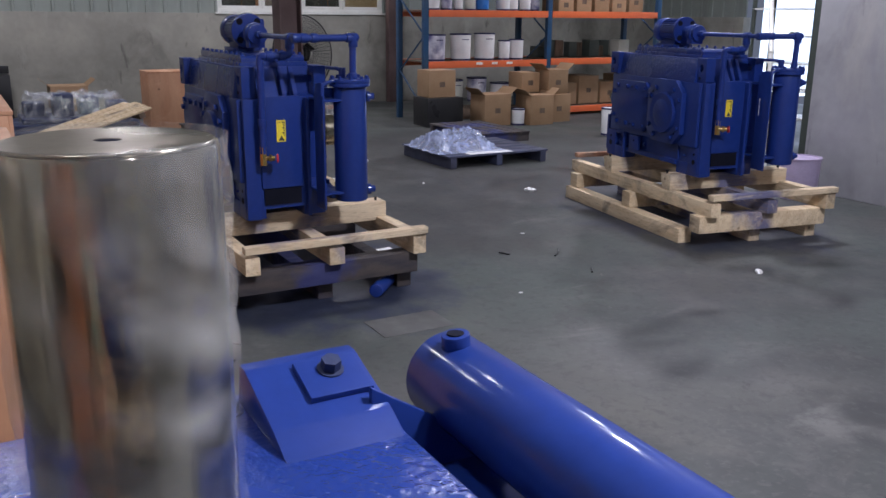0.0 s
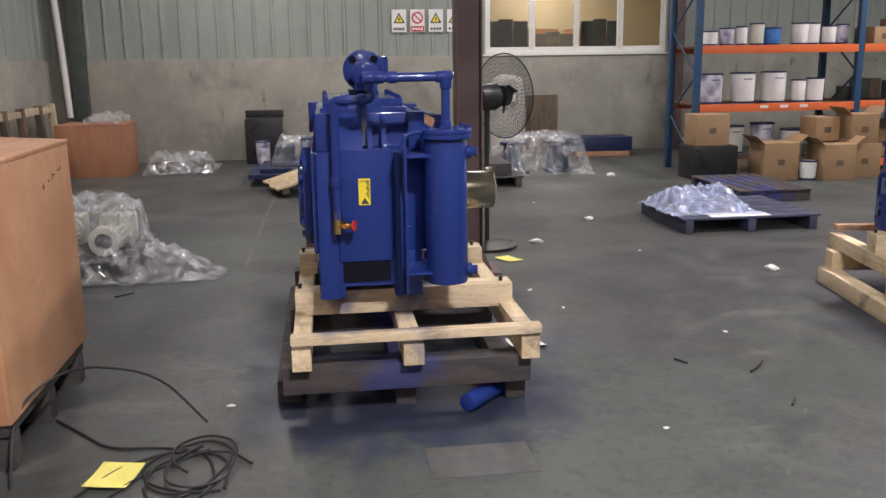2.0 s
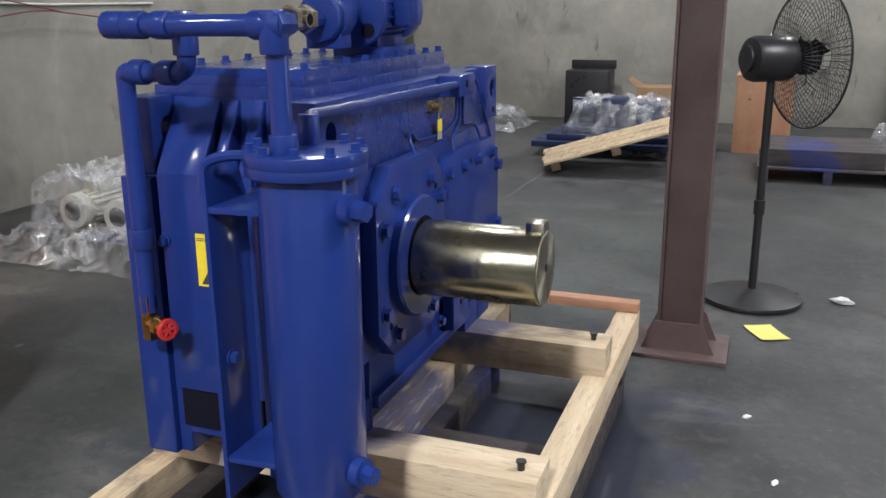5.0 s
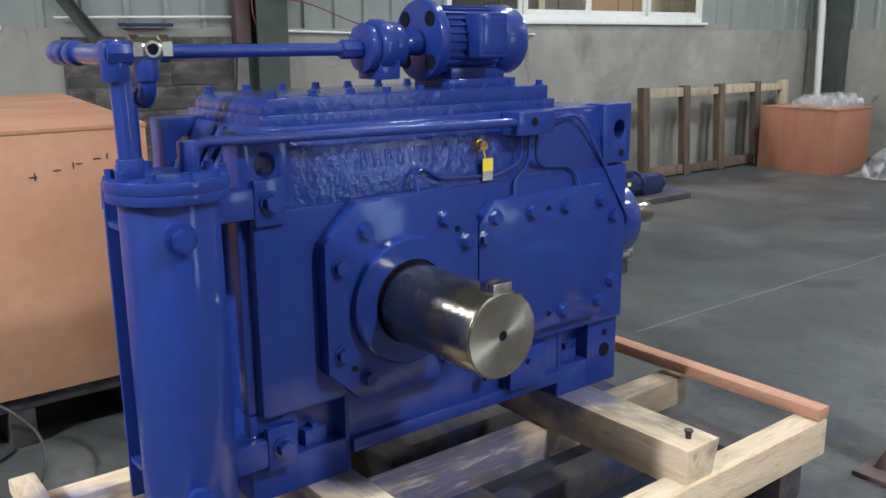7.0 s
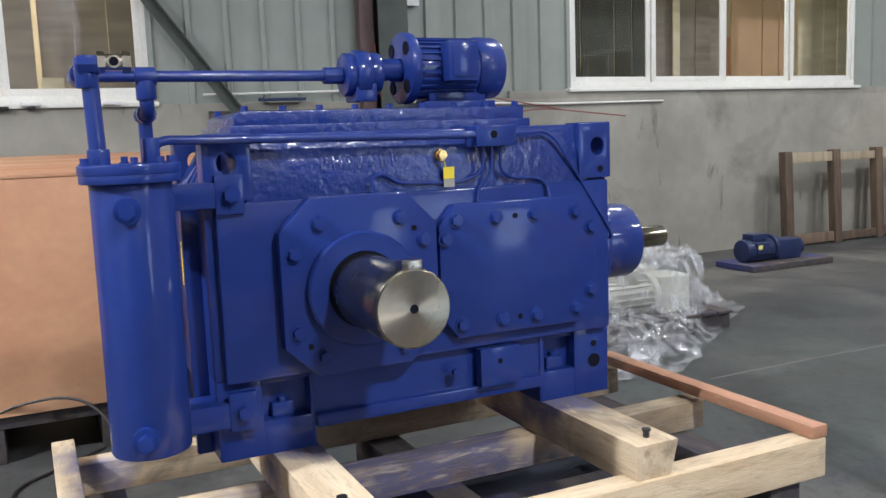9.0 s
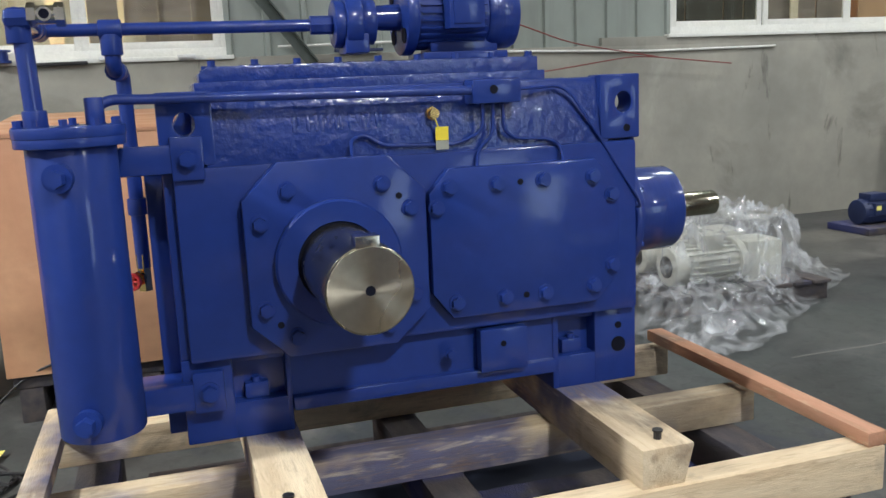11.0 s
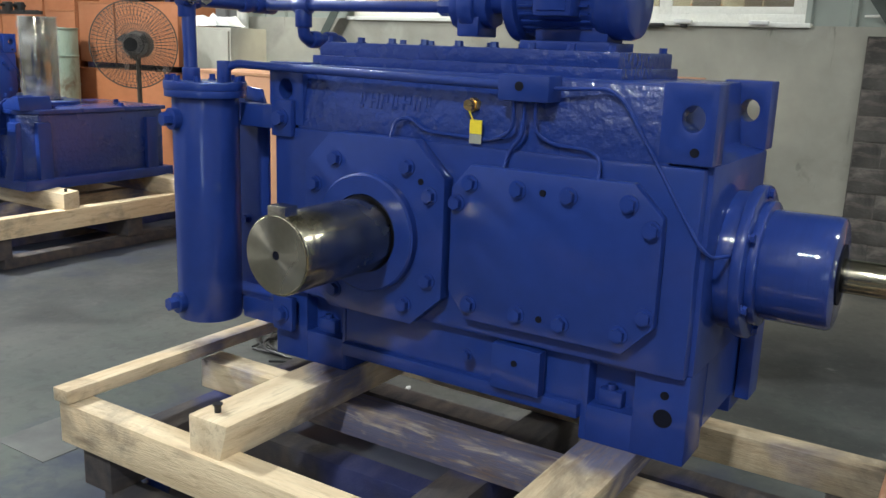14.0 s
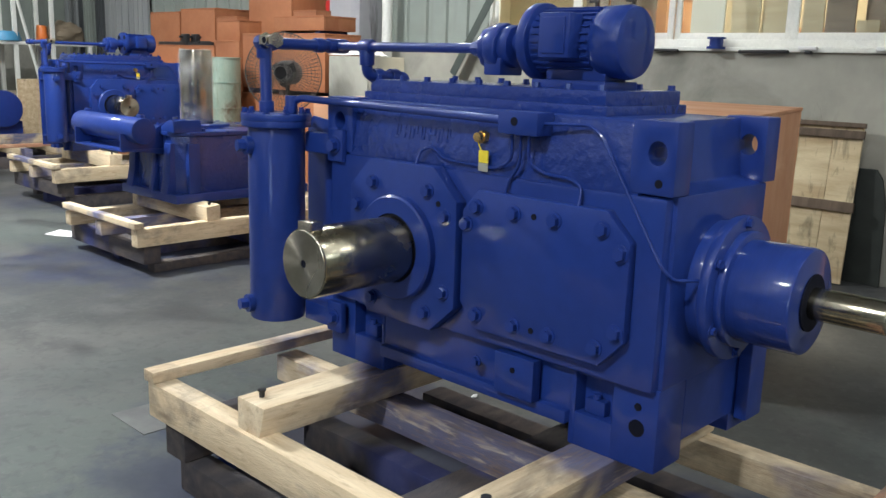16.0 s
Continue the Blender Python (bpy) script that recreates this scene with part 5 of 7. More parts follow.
# ---- film heaps ----
def drape(name, x0, x1, y0, y1, top, mat, label, seed=0, n=46, crumple=0.06, group="film-wrapped loads", skirt=0.0, cut=0.0, fold=0.0):
    """Loose clear film over a load: high in the middle, falling to the floor in folds."""
    bm = bmesh.new()
    grid = []
    for i in range(n + 1):
        row = []
        for j in range(n + 1):
            u, v = i / n * 2 - 1, j / n * 2 - 1
            x, y = (x0 + x1) / 2 + u * (x1 - x0) / 2, (y0 + y1) / 2 + v * (y1 - y0) / 2
            y = y1 - (y1 - y) * (y1 - y0 - cut * max(0.0, x - x0 - 0.45)) / (y1 - y0)
            p = Vector((x * 2.1 + seed * 7.3, y * 2.1, seed * 3.1))
            e = max(abs(u), abs(v)) + 0.16 * noise.noise(p * 1.3)
            h = top(x, y) if callable(top) else top
            k = min(1.0, max(0.0, (0.98 - e) / (0.34 + skirt)))
            k = k * k * (3 - 2 * k)
            z = h * k + crumple * k * noise.noise(p * 3.2) + 0.5 * crumple * (0.3 + k) * abs(noise.noise(p * 8.0)) + 0.012
            ridge = abs(noise.noise(Vector((u * 5 + seed, v * 5, 2.0))))
            z += 0.05 * k * (1 - k) * ridge * 4
            z += fold * (0.25 + k) * (1 - abs(2 * noise.noise(p * 4.5 + Vector((3, 1, 7))))) * (1 - abs(2 * noise.noise(p * 9 + Vector((1, 8, 2)))))
            row.append(bm.verts.new((x + 0.05 * noise.noise(p * 4), y + 0.05 * noise.noise(p * 4 + Vector((9, 9, 9))), max(0.008, z))))
        grid.append(row)
    for i in range(n):
        for j in range(n):
            bm.faces.new((grid[i][j], grid[i + 1][j], grid[i + 1][j + 1], grid[i][j + 1]))
    return single(name, bm, mat, label, "plastic film", group=group, smooth=28 if fold else 180)


def pallet(name, x0, x1, y0, y1, z1, mat, label, along="x", boards=6):
    root = thing(name, ((x0 + x1) / 2, (y0 + y1) / 2, 0), label, "pallet", group="loose pallets")
    for i in range(boards):
        bm = bmesh.new()
        if along == "x":
            w = (y1 - y0) / boards
            timber(bm, x0, x1, y0 + i * w + 0.01, y0 + (i + 1) * w - 0.01, z1 - 0.022, z1)
        else:
            w = (x1 - x0) / boards
            timber(bm, x0 + i * w + 0.01, x0 + (i + 1) * w - 0.01, y0, y1, z1 - 0.022, z1)
        part("deck_board", bm, mat, root)
    for i in range(3):
        bm = bmesh.new()
        if along == "x":
            x = x0 + 0.03 + (x1 - x0 - 0.14) * i / 2
            timber(bm, x, x + 0.08, y0 + 0.01, y1 - 0.01, 0.0, z1 - 0.023)
        else:
            y = y0 + 0.03 + (y1 - y0 - 0.14) * i / 2
            timber(bm, x0 + 0.01, x1 - 0.01, y, y + 0.08, 0.0, z1 - 0.023)
        part("bearer", bm, mat, root)
    return root


def wrapped_motor(x0, y, z, length=0.75, r=0.125):
    root = thing("geared_motor", (x0 + length / 2, y, z - r), "pale cream geared motor lying under clear film", "motor", group="pale motors under film")
    bm = bmesh.new()
    rod(bm, (x0, y, z), (x0 + 0.10, y, z), r * 0.98, 28, bev=0.015)
    part("fan_cowl", bm, MOTOR_GREY, root)
    bm = bmesh.new()
    rod(bm, (x0 - 0.004, y, z), (x0 + 0.002, y, z), r * 0.55, 20)
    part("fan_grille", bm, BLACKPAINT, root)
    bm = bmesh.new()
    rod(bm, (x0 + 0.10, y, z), (x0 + length * 0.62, y, z), r * 0.88, 28)
    for k in range(18):
        a = 2 * math.pi * k / 18
        t = bmesh.new()
        bmesh.ops.create_cube(t, size=1.0, matrix=Matrix.Translation((x0 + 0.1 + length * 0.26, y, z)) @ pose(0, 0, 0, math.degrees(a), 0, 0)
                              @ Matrix.Translation((0, r * 0.92, 0)) @ Matrix.Diagonal((length * 0.5, r * 0.18, 0.008, 1)))
        add(bm, t)
    body = part("motor_body", bm, MOTOR_GREY, root)
    bm = bmesh.new()
    box(bm, x0 + 0.2, x0 + 0.36, y - 0.07, y + 0.07, z + r * 0.7, z + r + 0.06, 0.008)
    part("terminal_box", bm, MOTOR_GREY, body)
    bm = bmesh.new()
    rod(bm, (x0 + length * 0.6, y, z), (x0 + length * 0.66, y, z), r * 1.15, 28, bev=0.004)
    box(bm, x0 + length * 0.66, x0 + length, y - r, y + r, z - r, z + r * 1.05, 0.02)
    part("gear_head", bm, MOTOR_GREY, root)


pallet("flat_pallet", 2.80, 3.95, 2.05, 3.95, 0.13, OLD_WOOD, "dark low pallet under the film-wrapped motors", along="y", boards=8)
for k, yy in enumerate((2.30, 2.72, 3.14, 3.56)):
    wrapped_motor(2.92 + 0.04 * (k % 2), yy, 0.262)
drape("motor_film", 2.45, 4.5, 1.36, 4.25, lambda x, y: 0.47 if 2.85 < x < 3.9 and 2.1 < y < 3.8 else 0.16, FILM, "loose clear plastic film over the pale motors",
      seed=1, crumple=0.06, n=110, cut=0.72, fold=0.06)
bm = bmesh.new()
box(bm, 3.25, 3.62, 2.95, 3.2, 0.49, 0.505, 0.004)
single("blue_sheet", bm, material("light_blue_plastic", (0.12, 0.3, 0.6), 0.5, bump=0.1), "light blue plastic sheet on the wrapped motors", "plastic sheet")

# blue motor on a low board by the long wall
bm = bmesh.new()
timber(bm, 5.72, 6.78, 3.62, 4.12, 0.0, 0.06)
single("timber_board", bm, OLD_WOOD, "dark timber board under a small blue motor", "board")
root = thing("blue_motor", (5.45, 3.60, 0.14), "small dusty blue electric motor lying on a board", "motor")
bm = bmesh.new()
rod(bm, (5.10, 3.60, 0.25), (5.45, 3.60, 0.25), 0.11, 24, bev=0.01)
part("motor_body", bm, BLUE_DARK, root)
for k in range(12):
    a = math.radians(30 * k + 15)
    bm = bmesh.new()
    c, s = math.cos(a), math.sin(a)
    rod(bm, (5.14, 3.60 + 0.113 * c, 0.25 + 0.113 * s), (5.42, 3.60 + 0.113 * c, 0.25 + 0.113 * s), 0.005, 6)
    part("cooling_fin", bm, BLUE_DARK, root)
bm = bmesh.new()
box(bm, 5.18, 5.36, 3.53, 3.67, 0.345, 0.41, 0.008)
box(bm, 5.19, 5.35, 3.475, 3.53, 0.22, 0.33, 0.008)
part("terminal_box", bm, BLUE_DARK, root)
bm = bmesh.new()
box(bm, 5.20, 5.25, 3.471, 3.4745, 0.27, 0.31)
part("yellow_label", bm, YPAPER, root, "small yellow label", smooth=0)
bm = bmesh.new()
rod(bm, (5.45, 3.60, 0.265), (5.49, 3.60, 0.265), 0.125, 24, bev=0.005)
part("flange", bm, BLUE_DARK, root)
bm = bmesh.new()
box(bm, 5.492, 5.80, 3.50, 3.70, 0.142, 0.335, 0.02)
part("gear_head", bm, BLUE_DARK, root)
bm = bmesh.new()
rod(bm, (5.80, 3.60, 0.245), (5.86, 3.60, 0.245), 0.085, 20, bev=0.006)
part("end_cap", bm, BLUE_DARK, root)


root.location += Vector((0.72, 0.28, -0.08))


# ---- timber frames leaning on the long wall ----
def leaning_frame(xs, ybase, ytop, z1):
    x0, x1 = xs[0], xs[-1] + 0.11
    root = thing("slatted_panel", ((x0 + x1) / 2, ybase, 0), "old open timber frame leaning against the rendered wall", "timber panel")
    lean = math.degrees(math.atan2(ytop - ybase, z1))
    m = pose(0, ybase, 0, -lean, 0, 0)
    for i, x in enumerate(xs):
        bm = bmesh.new()
        box(bm, x, x + 0.11, -0.05, 0.05, 0.0, z1, 0.008, m)
        part("upright", bm, PALEWOOD if i == len(xs) - 1 else OLD_WOOD2, root)
        bm = bmesh.new()
        box(bm, x + 0.14, x + 0.22, 0.055, 0.08, 0.02, z1 - 0.05, 0.004, m)
        part("board", bm, PALEWOOD_DIM, root)
    for i, (xa, xb) in enumerate(zip(xs, xs[1:])):
        for z, mat in ((z1 - 0.13, PALEWOOD), (0.02, OLD_WOOD2)):
            bm = bmesh.new()
            box(bm, xa + 0.112, xb - 0.002, -0.03, 0.045, z, z + 0.11 - 0.02 * (i % 2), 0.006, m)
            part("rail", bm, mat, root)


OLD_WOOD2 = material("brown_old_timber", (0.16, 0.11, 0.075), 0.8, tint=(0.08, 0.06, 0.045), amount=0.8, scale=3, bump=0.3, grain=(6, 6, 1), per_object=0.2)
PALEWOOD_DIM = material("grey_old_boards", (0.27, 0.22, 0.16), 0.8, tint=(0.15, 0.12, 0.09), amount=0.8, scale=2, bump=0.3, grain=(7, 7, 1), per_object=0.2)
leaning_frame((7.24, 8.00, 8.71, 9.50, 10.15), 4.66, 4.72, 1.07)

crate("plywood_crate", 9.30, 10.15, 3.45, 4.45, 0.0, 0.78, "reddish plywood crate with rolled sheeting on its lid", skids=False, mat=PLY_RED)
bm = bmesh.new()
for k in range(5):
    rod(bm, (9.25, 3.55 + k * 0.10, 0.84 + 0.05 * (k % 2)), (10.0 + 0.03 * k, 3.55 + k * 0.10, 0.84 + 0.05 * (k % 2)), 0.06, 12)
single("rolled_sheeting", bm, FILM, "grey rolled plastic sheeting on a plywood crate", "plastic sheeting")

# ---- steel work on the long wall ----
root = thing("wall_column", (2.58, 4.84, 0), "dark green steel wall column with a side box", "column", kind="structure")
bm = bmesh.new()
box(bm, 2.50, 2.78, Y1 - 0.012, Y1, 0.0, ROOF_Z, 0.002)
box(bm, 2.62, 2.66, Y1 - 0.17, Y1 - 0.012, 0.0, ROOF_Z)
box(bm, 2.50, 2.78, Y1 - 0.185, Y1 - 0.172, 0.0, ROOF_Z, 0.002)
part("shaft", bm, DARKSTEEL, root)
bm = bmesh.new()
box(bm, 2.36, 2.49, Y1 - 0.10, Y1 - 0.005, 1.60, 4.2, 0.004)
part("conduit_box", bm, RUST, root)
for nm, pts, r, mat, lab in (
        ("conduit", [(1.0, 4.93, 1.79), (2.36, 4.93, 1.81)], 0.010, WHITE, "thin white conduit along the wall"),
        ("conduit", [(2.80, 4.93, 1.70), (4.4, 4.93, 1.66), (5.75, 4.93, 1.67)], 0.011, WHITE, "thin white conduit along the wall"),
        ("diagonal_brace", [(1.30, 4.86, 1.66), (0.20, 4.86, 3.15)], 0.045, DARKSTEEL, "dark steel diagonal brace across the wall"),
        ("diagonal_brace", [(-3.95, 4.86, 1.45), (-3.0, 4.86, 2.9)], 0.045, DARKSTEEL, "dark steel diagonal brace across the wall"),
        ("red_hose", bend([(2.47, 4.80, 2.2), (2.48, 4.78, 1.72), (2.75, 4.76, 1.50), (3.2, 4.80, 1.50), (4.2, 4.85, 1.62), (5.2, 4.85, 1.52)], 0.2), 0.006, HOSE, "thin red air hose hung along the wall"),
        ("red_hose", bend([(2.6, 4.74, 1.96), (2.95, 4.74, 1.93), (3.5, 4.76, 1.74), (4.4, 4.82, 1.60)], 0.2), 0.006, HOSE, "thin red air hose hung along the wall"),
        ("dark_cable", bend([(2.40, 4.90, 1.75), (2.36, 4.90, 1.3), (2.33, 4.91, 1.0)], 0.1), 0.007, RUBBER, "black cable hanging down the wall"),
        ("down_pipe", bend([(11.02, 4.66, 0.80), (11.02, 4.70, 1.9), (11.02, 4.78, 3.6), (11.02, 4.8, ROOF_Z)], 0.3), 0.055, WHITE, "white plastic rainwater pipe in the hall corner"),
        ("white_pipe", [(-4.92, 4.80, 0.9), (-4.92, 4.80, ROOF_Z)], 0.06, WHITE, "white plastic pipe beside a wall column")):
    bm = bmesh.new()
    if nm == "diagonal_brace":
        a, b = Vector(pts[0]), Vector(pts[1])
        d = (b - a)
        q = d.to_track_quat("Z", "Y").to_matrix().to_4x4()
        box(bm, -0.045, 0.045, -0.005, 0.005, 0, d.length, 0, Matrix.Translation(a) @ q)
        box(bm, -0.045, -0.035, -0.08, -0.005, 0, d.length, 0, Matrix.Translation(a) @ q)
    else:
        tube(bm, pts, r, 10)
    single(nm, bm, mat, lab, nm.replace("_", " "), kind="structure" if nm != "red_hose" and nm != "dark_cable" else "")
for x, w, mat, lab, nm in ((11.12, 0.2, DARKSTEEL, "dark steel corner column", "corner_column"),):
    bm = bmesh.new()
    box(bm, 10.98, 11.18, 4.36, 4.58, 0, ROOF_Z, 0.004)
    single(nm, bm, mat, lab, "column", kind="structure")
bm = bmesh.new()
box(bm, -5.62, -5.10, 4.55, Y1, 0, ROOF_Z, 0.01)
single("concrete_pier", bm, PARTITION, "pale stained concrete pier on the long wall", "column", kind="structure")
bm = bmesh.new()
box(bm, 2.80, 2.98, Y1 + 0.0, Y1 + 0.02, 2.56, 2.66)
single("small_plate", bm, PAPER, "small white plate on the wall cladding", "sign")
# things on the sill
for x, col in ((-2.2, RED), (-1.82, RED)):
    root = thing("fire_extinguisher", (x, 4.87, SILL), "red fire extinguisher standing on the window ledge", "fire extinguisher", group="fire extinguishers")
    bm = bmesh.new()
    rod(bm, (x, 4.87, SILL), (x, 4.87, SILL + 0.32), 0.075, 24, bev=0.02)
    part("cylinder", bm, RED, root)
    bm = bmesh.new()
    rod(bm, (x, 4.87, SILL + 0.32), (x, 4.87, SILL + 0.37), 0.022, 12)
    box(bm, x - 0.08, x + 0.02, 4.86, 4.88, SILL + 0.37, SILL + 0.40, 0.004)
    part("valve", bm, BLACKPAINT, root)
    bm = bmesh.new()
    ring(bm, (x, 4.87, SILL + 0.12), (0, 0, 1), 0.0765, 0.073, 0.12, 24)
    part("label_band", bm, PAPER, root)
root = thing("fire_extinguisher", (-5.85, 4.80, 1.72), "red fire extinguisher hung beside a pale pier", "fire extinguisher", group="fire extinguishers")
bm = bmesh.new()
rod(bm, (-5.85, 4.80, 1.72), (-5.85, 4.80, 2.22), 0.10, 24, bev=0.03)
part("cylinder", bm, RED, root)
bm = bmesh.new()
rod(bm, (-5.85, 4.80, 2.22), (-5.85, 4.80, 2.28), 0.03, 12)
part("valve", bm, BLACKPAINT, root)
bm = bmesh.new()
rod(bm, (-1.02, 4.88, SILL - 0.02), (-1.02, 4.88, SILL + 0.0), 0.075, 20)
rod(bm, (-1.02, 4.88, SILL + 0.0), (-1.02, 4.88, SILL + 0.06), 0.055, 20)
rod(bm, (-1.02, 4.88, SILL + 0.06), (-1.02, 4.88, SILL + 0.075), 0.075, 20)
single("blue_flange", bm, BLUE, "small blue flange piece on the window ledge", "flange")
bm = bmesh.new()
box(bm, 1.45, 1.85, 4.86, 4.93, SILL - 0.01, SILL + 0.015, 0.006)
single("blue_bar", bm, BLUE_DARK, "short blue bar lying on the wall ledge", "bar")
for x in (-0.35, 0.22):
    bm = bmesh.new()
    box(bm, x, x + 0.14, 4.88, 4.93, SILL - 0.02, SILL + 0.01, 0.008)
    single("ledge_scrap", bm, PAPER, "crumpled pale scrap on the window ledge", "scrap", group="ledge scraps")

# near-black flat shape close to the wall beside the panel
bm = bmesh.new()
slab(bm, [(-0.1, 0.0), (0.45, 0.0), (0.42, 0.62), (0.38, 0.80), (0.33, 0.87), (-0.1, 0.87)], 4.90, 4.925, 0.003)
single("dark_plate", bm, material("dark_green_matt", (0.018, 0.022, 0.019), 0.75, tint=(0.01, 0.012, 0.011), bump=0.1), "dark flat shape close against the rendered wall", "plate")
STAINED_PINE = material("stained_pale_boards", (0.62, 0.52, 0.33), 0.8, tint=(0.42, 0.31, 0.18), amount=0.9, scale=2.2, fine=24, bump=0.15, grain=(1, 1, 6))
stained(STAINED_PINE, (((0.14, 0.11, 0.07), 5.0, 0.54, 0.66, 0.7, 0.0, 4.1, (2.5, 1, 0.7)),))
# weathered board panel leaning behind the crate
root = thing("board_panel", (0.0, 4.85, 0), "weathered pale board panel with dark battens leaning on the wall", "panel")
m = pose(-0.44, 4.72, 0, -5, 0, 0)
for a, b in ((0.0, 0.21), (0.213, 0.46), (0.463, 0.672)):
    bm = bmesh.new()
    box(bm, a, b, 0.0, 0.02, 0.01, 1.2, 0.003, m)
    part("board", bm, STAINED_PINE, root)
for z, h in ((0.55, 0.075), (1.09, 0.06), (1.172, 0.035)):
    bm = bmesh.new()
    box(bm, -0.01, 0.69, -0.03, -0.002, z, z + h, 0.004, m)
    part("batten", bm, OLD_WOOD2, root)

for x, w in ((-1.62, 0.24), (-0.83, 0.40), (-0.30, 0.05)):
    bm = bmesh.new()
    box(bm, x, x + w, 4.885, 4.94, SILL - 0.047, SILL - 0.022, 0.008)
    for v in bm.verts:
        v.co.z += 0.008 * noise.noise(v.co * 9)
    single("dark_rag", bm, RUBBER, "dark greasy rag lying along the wall ledge", "rag", group="ledge rags")
root = thing("column_sign", (2.82, 4.755, 1.97), "faded yellow and white notice on the wall column", "sign")
bm = bmesh.new()
box(bm, 2.67, 2.97, 4.752, 4.758, 1.97, 2.22)
part("board", bm, YPAPER, root, smooth=0)
bm = bmesh.new()
box(bm, 2.69, 2.95, 4.748, 4.751, 1.98, 2.06)
part("caption_field", bm, PAPER, root, smooth=0)
for k in range(4):
    bm = bmesh.new()
    box(bm, 2.71 + k * 0.06, 2.75 + k * 0.06, 4.746, 4.7475, 2.0, 2.04)
    part("caption_bar", bm, INK, root, smooth=0)
crate("small_plywood_box", 2.33, 2.76, 4.12, 4.52, 0.0, 0.88, "small pale plywood box standing by the wall column", skids=False)
for k in range(3):
    bm = bmesh.new()
    rod(bm, (2.28 + 0.022 * k, 4.86 - 0.01 * k, 0.0), (2.32 + 0.03 * k, 4.92, 1.05 - 0.1 * k), 0.009, 8)
    single("thin_rod", bm, PALEWOOD, "thin wooden rod leaning on the wall", "rod", group="rods by the column")

# ---- far end, beside the start ----
for x0, x1, y0, y1, z0, z1, label in (
        (-8.42, -7.66, 3.80, 4.15, 0.12, 1.66, "orange plywood crate under stacked crates"),
        (-7.63, -6.86, 3.80, 4.15, 0.12, 1.66, "orange plywood crate under stacked crates"),
        (-6.82, -6.32, 3.80, 4.15, 0.12, 1.72, "orange plywood crate with a small box on its lid"),
        (-6.28, -4.78, 3.80, 4.30, 0.12, 1.14, "wide orange plywood crate behind the floor fan")):
    crate("plywood_crate", x0, x1, y0, y1, z0, z1, label, mat=PLY_ORANGE)
for x0, x1, y0, y1, z0, z1, label in (
        (-9.10, -8.32, 4.19, 4.85, 0.0, 2.10, "tall orange plywood crate by the long wall"),
        (-8.28, -7.46, 4.19, 4.85, 0.0, 2.13, "tall orange plywood crate by the long wall"),
        (-7.42, -6.96, 4.19, 4.85, 0.0, 2.02, "orange plywood crate by the long wall"),
        (-6.92, -6.06, 4.34, 4.85, 0.0, 2.55, "tallest orange plywood crate beside the pier"),
        (-6.02, -5.60, 4.34, 4.85, 0.0, 2.08, "tall orange plywood crate beside the pier"),
        (-6.28, -5.72, 3.82, 4.30, 1.20, 1.80, "orange plywood box on a wide crate"),
        (-5.69, -4.78, 3.82, 4.30, 1.20, 1.80, "orange plywood box on a wide crate"),
        (-5.69, -4.82, 3.84, 4.26, 1.83, 1.98, "flat orange plywood box on top of boxes"),
        (-6.80, -6.34, 3.82, 4.12, 1.72, 1.95, "small orange plywood box on a crate lid"),
        (-6.9, -6.35, 3.40, 3.70, 0.0, 1.35, "slim orange plywood box in front of tall crates"),
        (-8.2, -7.7, 3.2, 3.7, 0.0, 1.3, "orange plywood box in front of tall crates")):
    crate("plywood_box", x0, x1, y0, y1, z0, z1, label, skids=False, mat=PLY_ORANGE)
for x in (-6.20, -5.62, -5.04):
    bm = bmesh.new()
    timber(bm, x, x + 0.09, 3.84, 4.28, 1.14, 1.199)
    single("packing_batten", bm, OLD_WOOD, "dark batten between stacked crates", "batten", group="packing battens")
for x in (-5.6, -5.0):
    bm = bmesh.new()
    timber(bm, x, x + 0.08, 3.86, 4.24, 1.80, 1.829)
    single("packing_batten", bm, OLD_WOOD, "dark batten between stacked boxes", "batten", group="packing battens")
for x0, x1, y, r in ((-8.3, -7.0, 3.88, 0.020), (-7.9, -7.2, 3.96, 0.026)):
    root = thing("bar_clamp", ((x0 + x1) / 2, y, 1.66), "black steel bar clamp lying on orange crates", "clamp", group="bar clamps")
    bm = bmesh.new()
    box(bm, x0, x1, y - r * 0.6, y + r * 0.6, 1.662, 1.662 + 2 * r, 0.004)
    part("bar", bm, BLACKPAINT, root)
    bm = bmesh.new()
    box(bm, (x0 + x1) / 2 - 0.06, (x0 + x1) / 2 + 0.08, y - 0.03, y + 0.03, 1.661, 1.80, 0.02)
    rod(bm, ((x0 + x1) / 2, y - 0.08, 1.76), ((x0 + x1) / 2, y + 0.08, 1.76), 0.016, 10)
    part("jaw", bm, BLACKPAINT, root)
root = thing("fibre_drum", (-6.15, 3.45, 0.7), "faded green steel drum standing on a box", "drum")
bm = bmesh.new()
rod(bm, (-6.15, 3.45, 0.7), (-6.15, 3.45, 1.53), 0.21, 32, bev=0.01)
part("shell", bm, GREEN_DRUM, root)
for z in (0.72, 0.97, 1.25, 1.515):
    bm = bmesh.new()
    ring(bm, (-6.15, 3.45, z), (0, 0, 1), 0.217, 0.20, 0.015, 32)
    part("hoop", bm, GREEN_DRUM, root)
crate("plywood_box", -6.45, -5.85, 3.15, 3.75, 0.0, 0.7, "low plywood box under a green drum", skids=False)
root = thing("grey_cabinet", (-4.42, 4.05, 0), "pale grey steel cabinet beside orange crates", "cabinet")
bm = bmesh.new()
box(bm, -4.74, -4.10, 3.84, 4.30, 0.04, 1.58, 0.006)
part("body", bm, WALL, root)
bm = bmesh.new()
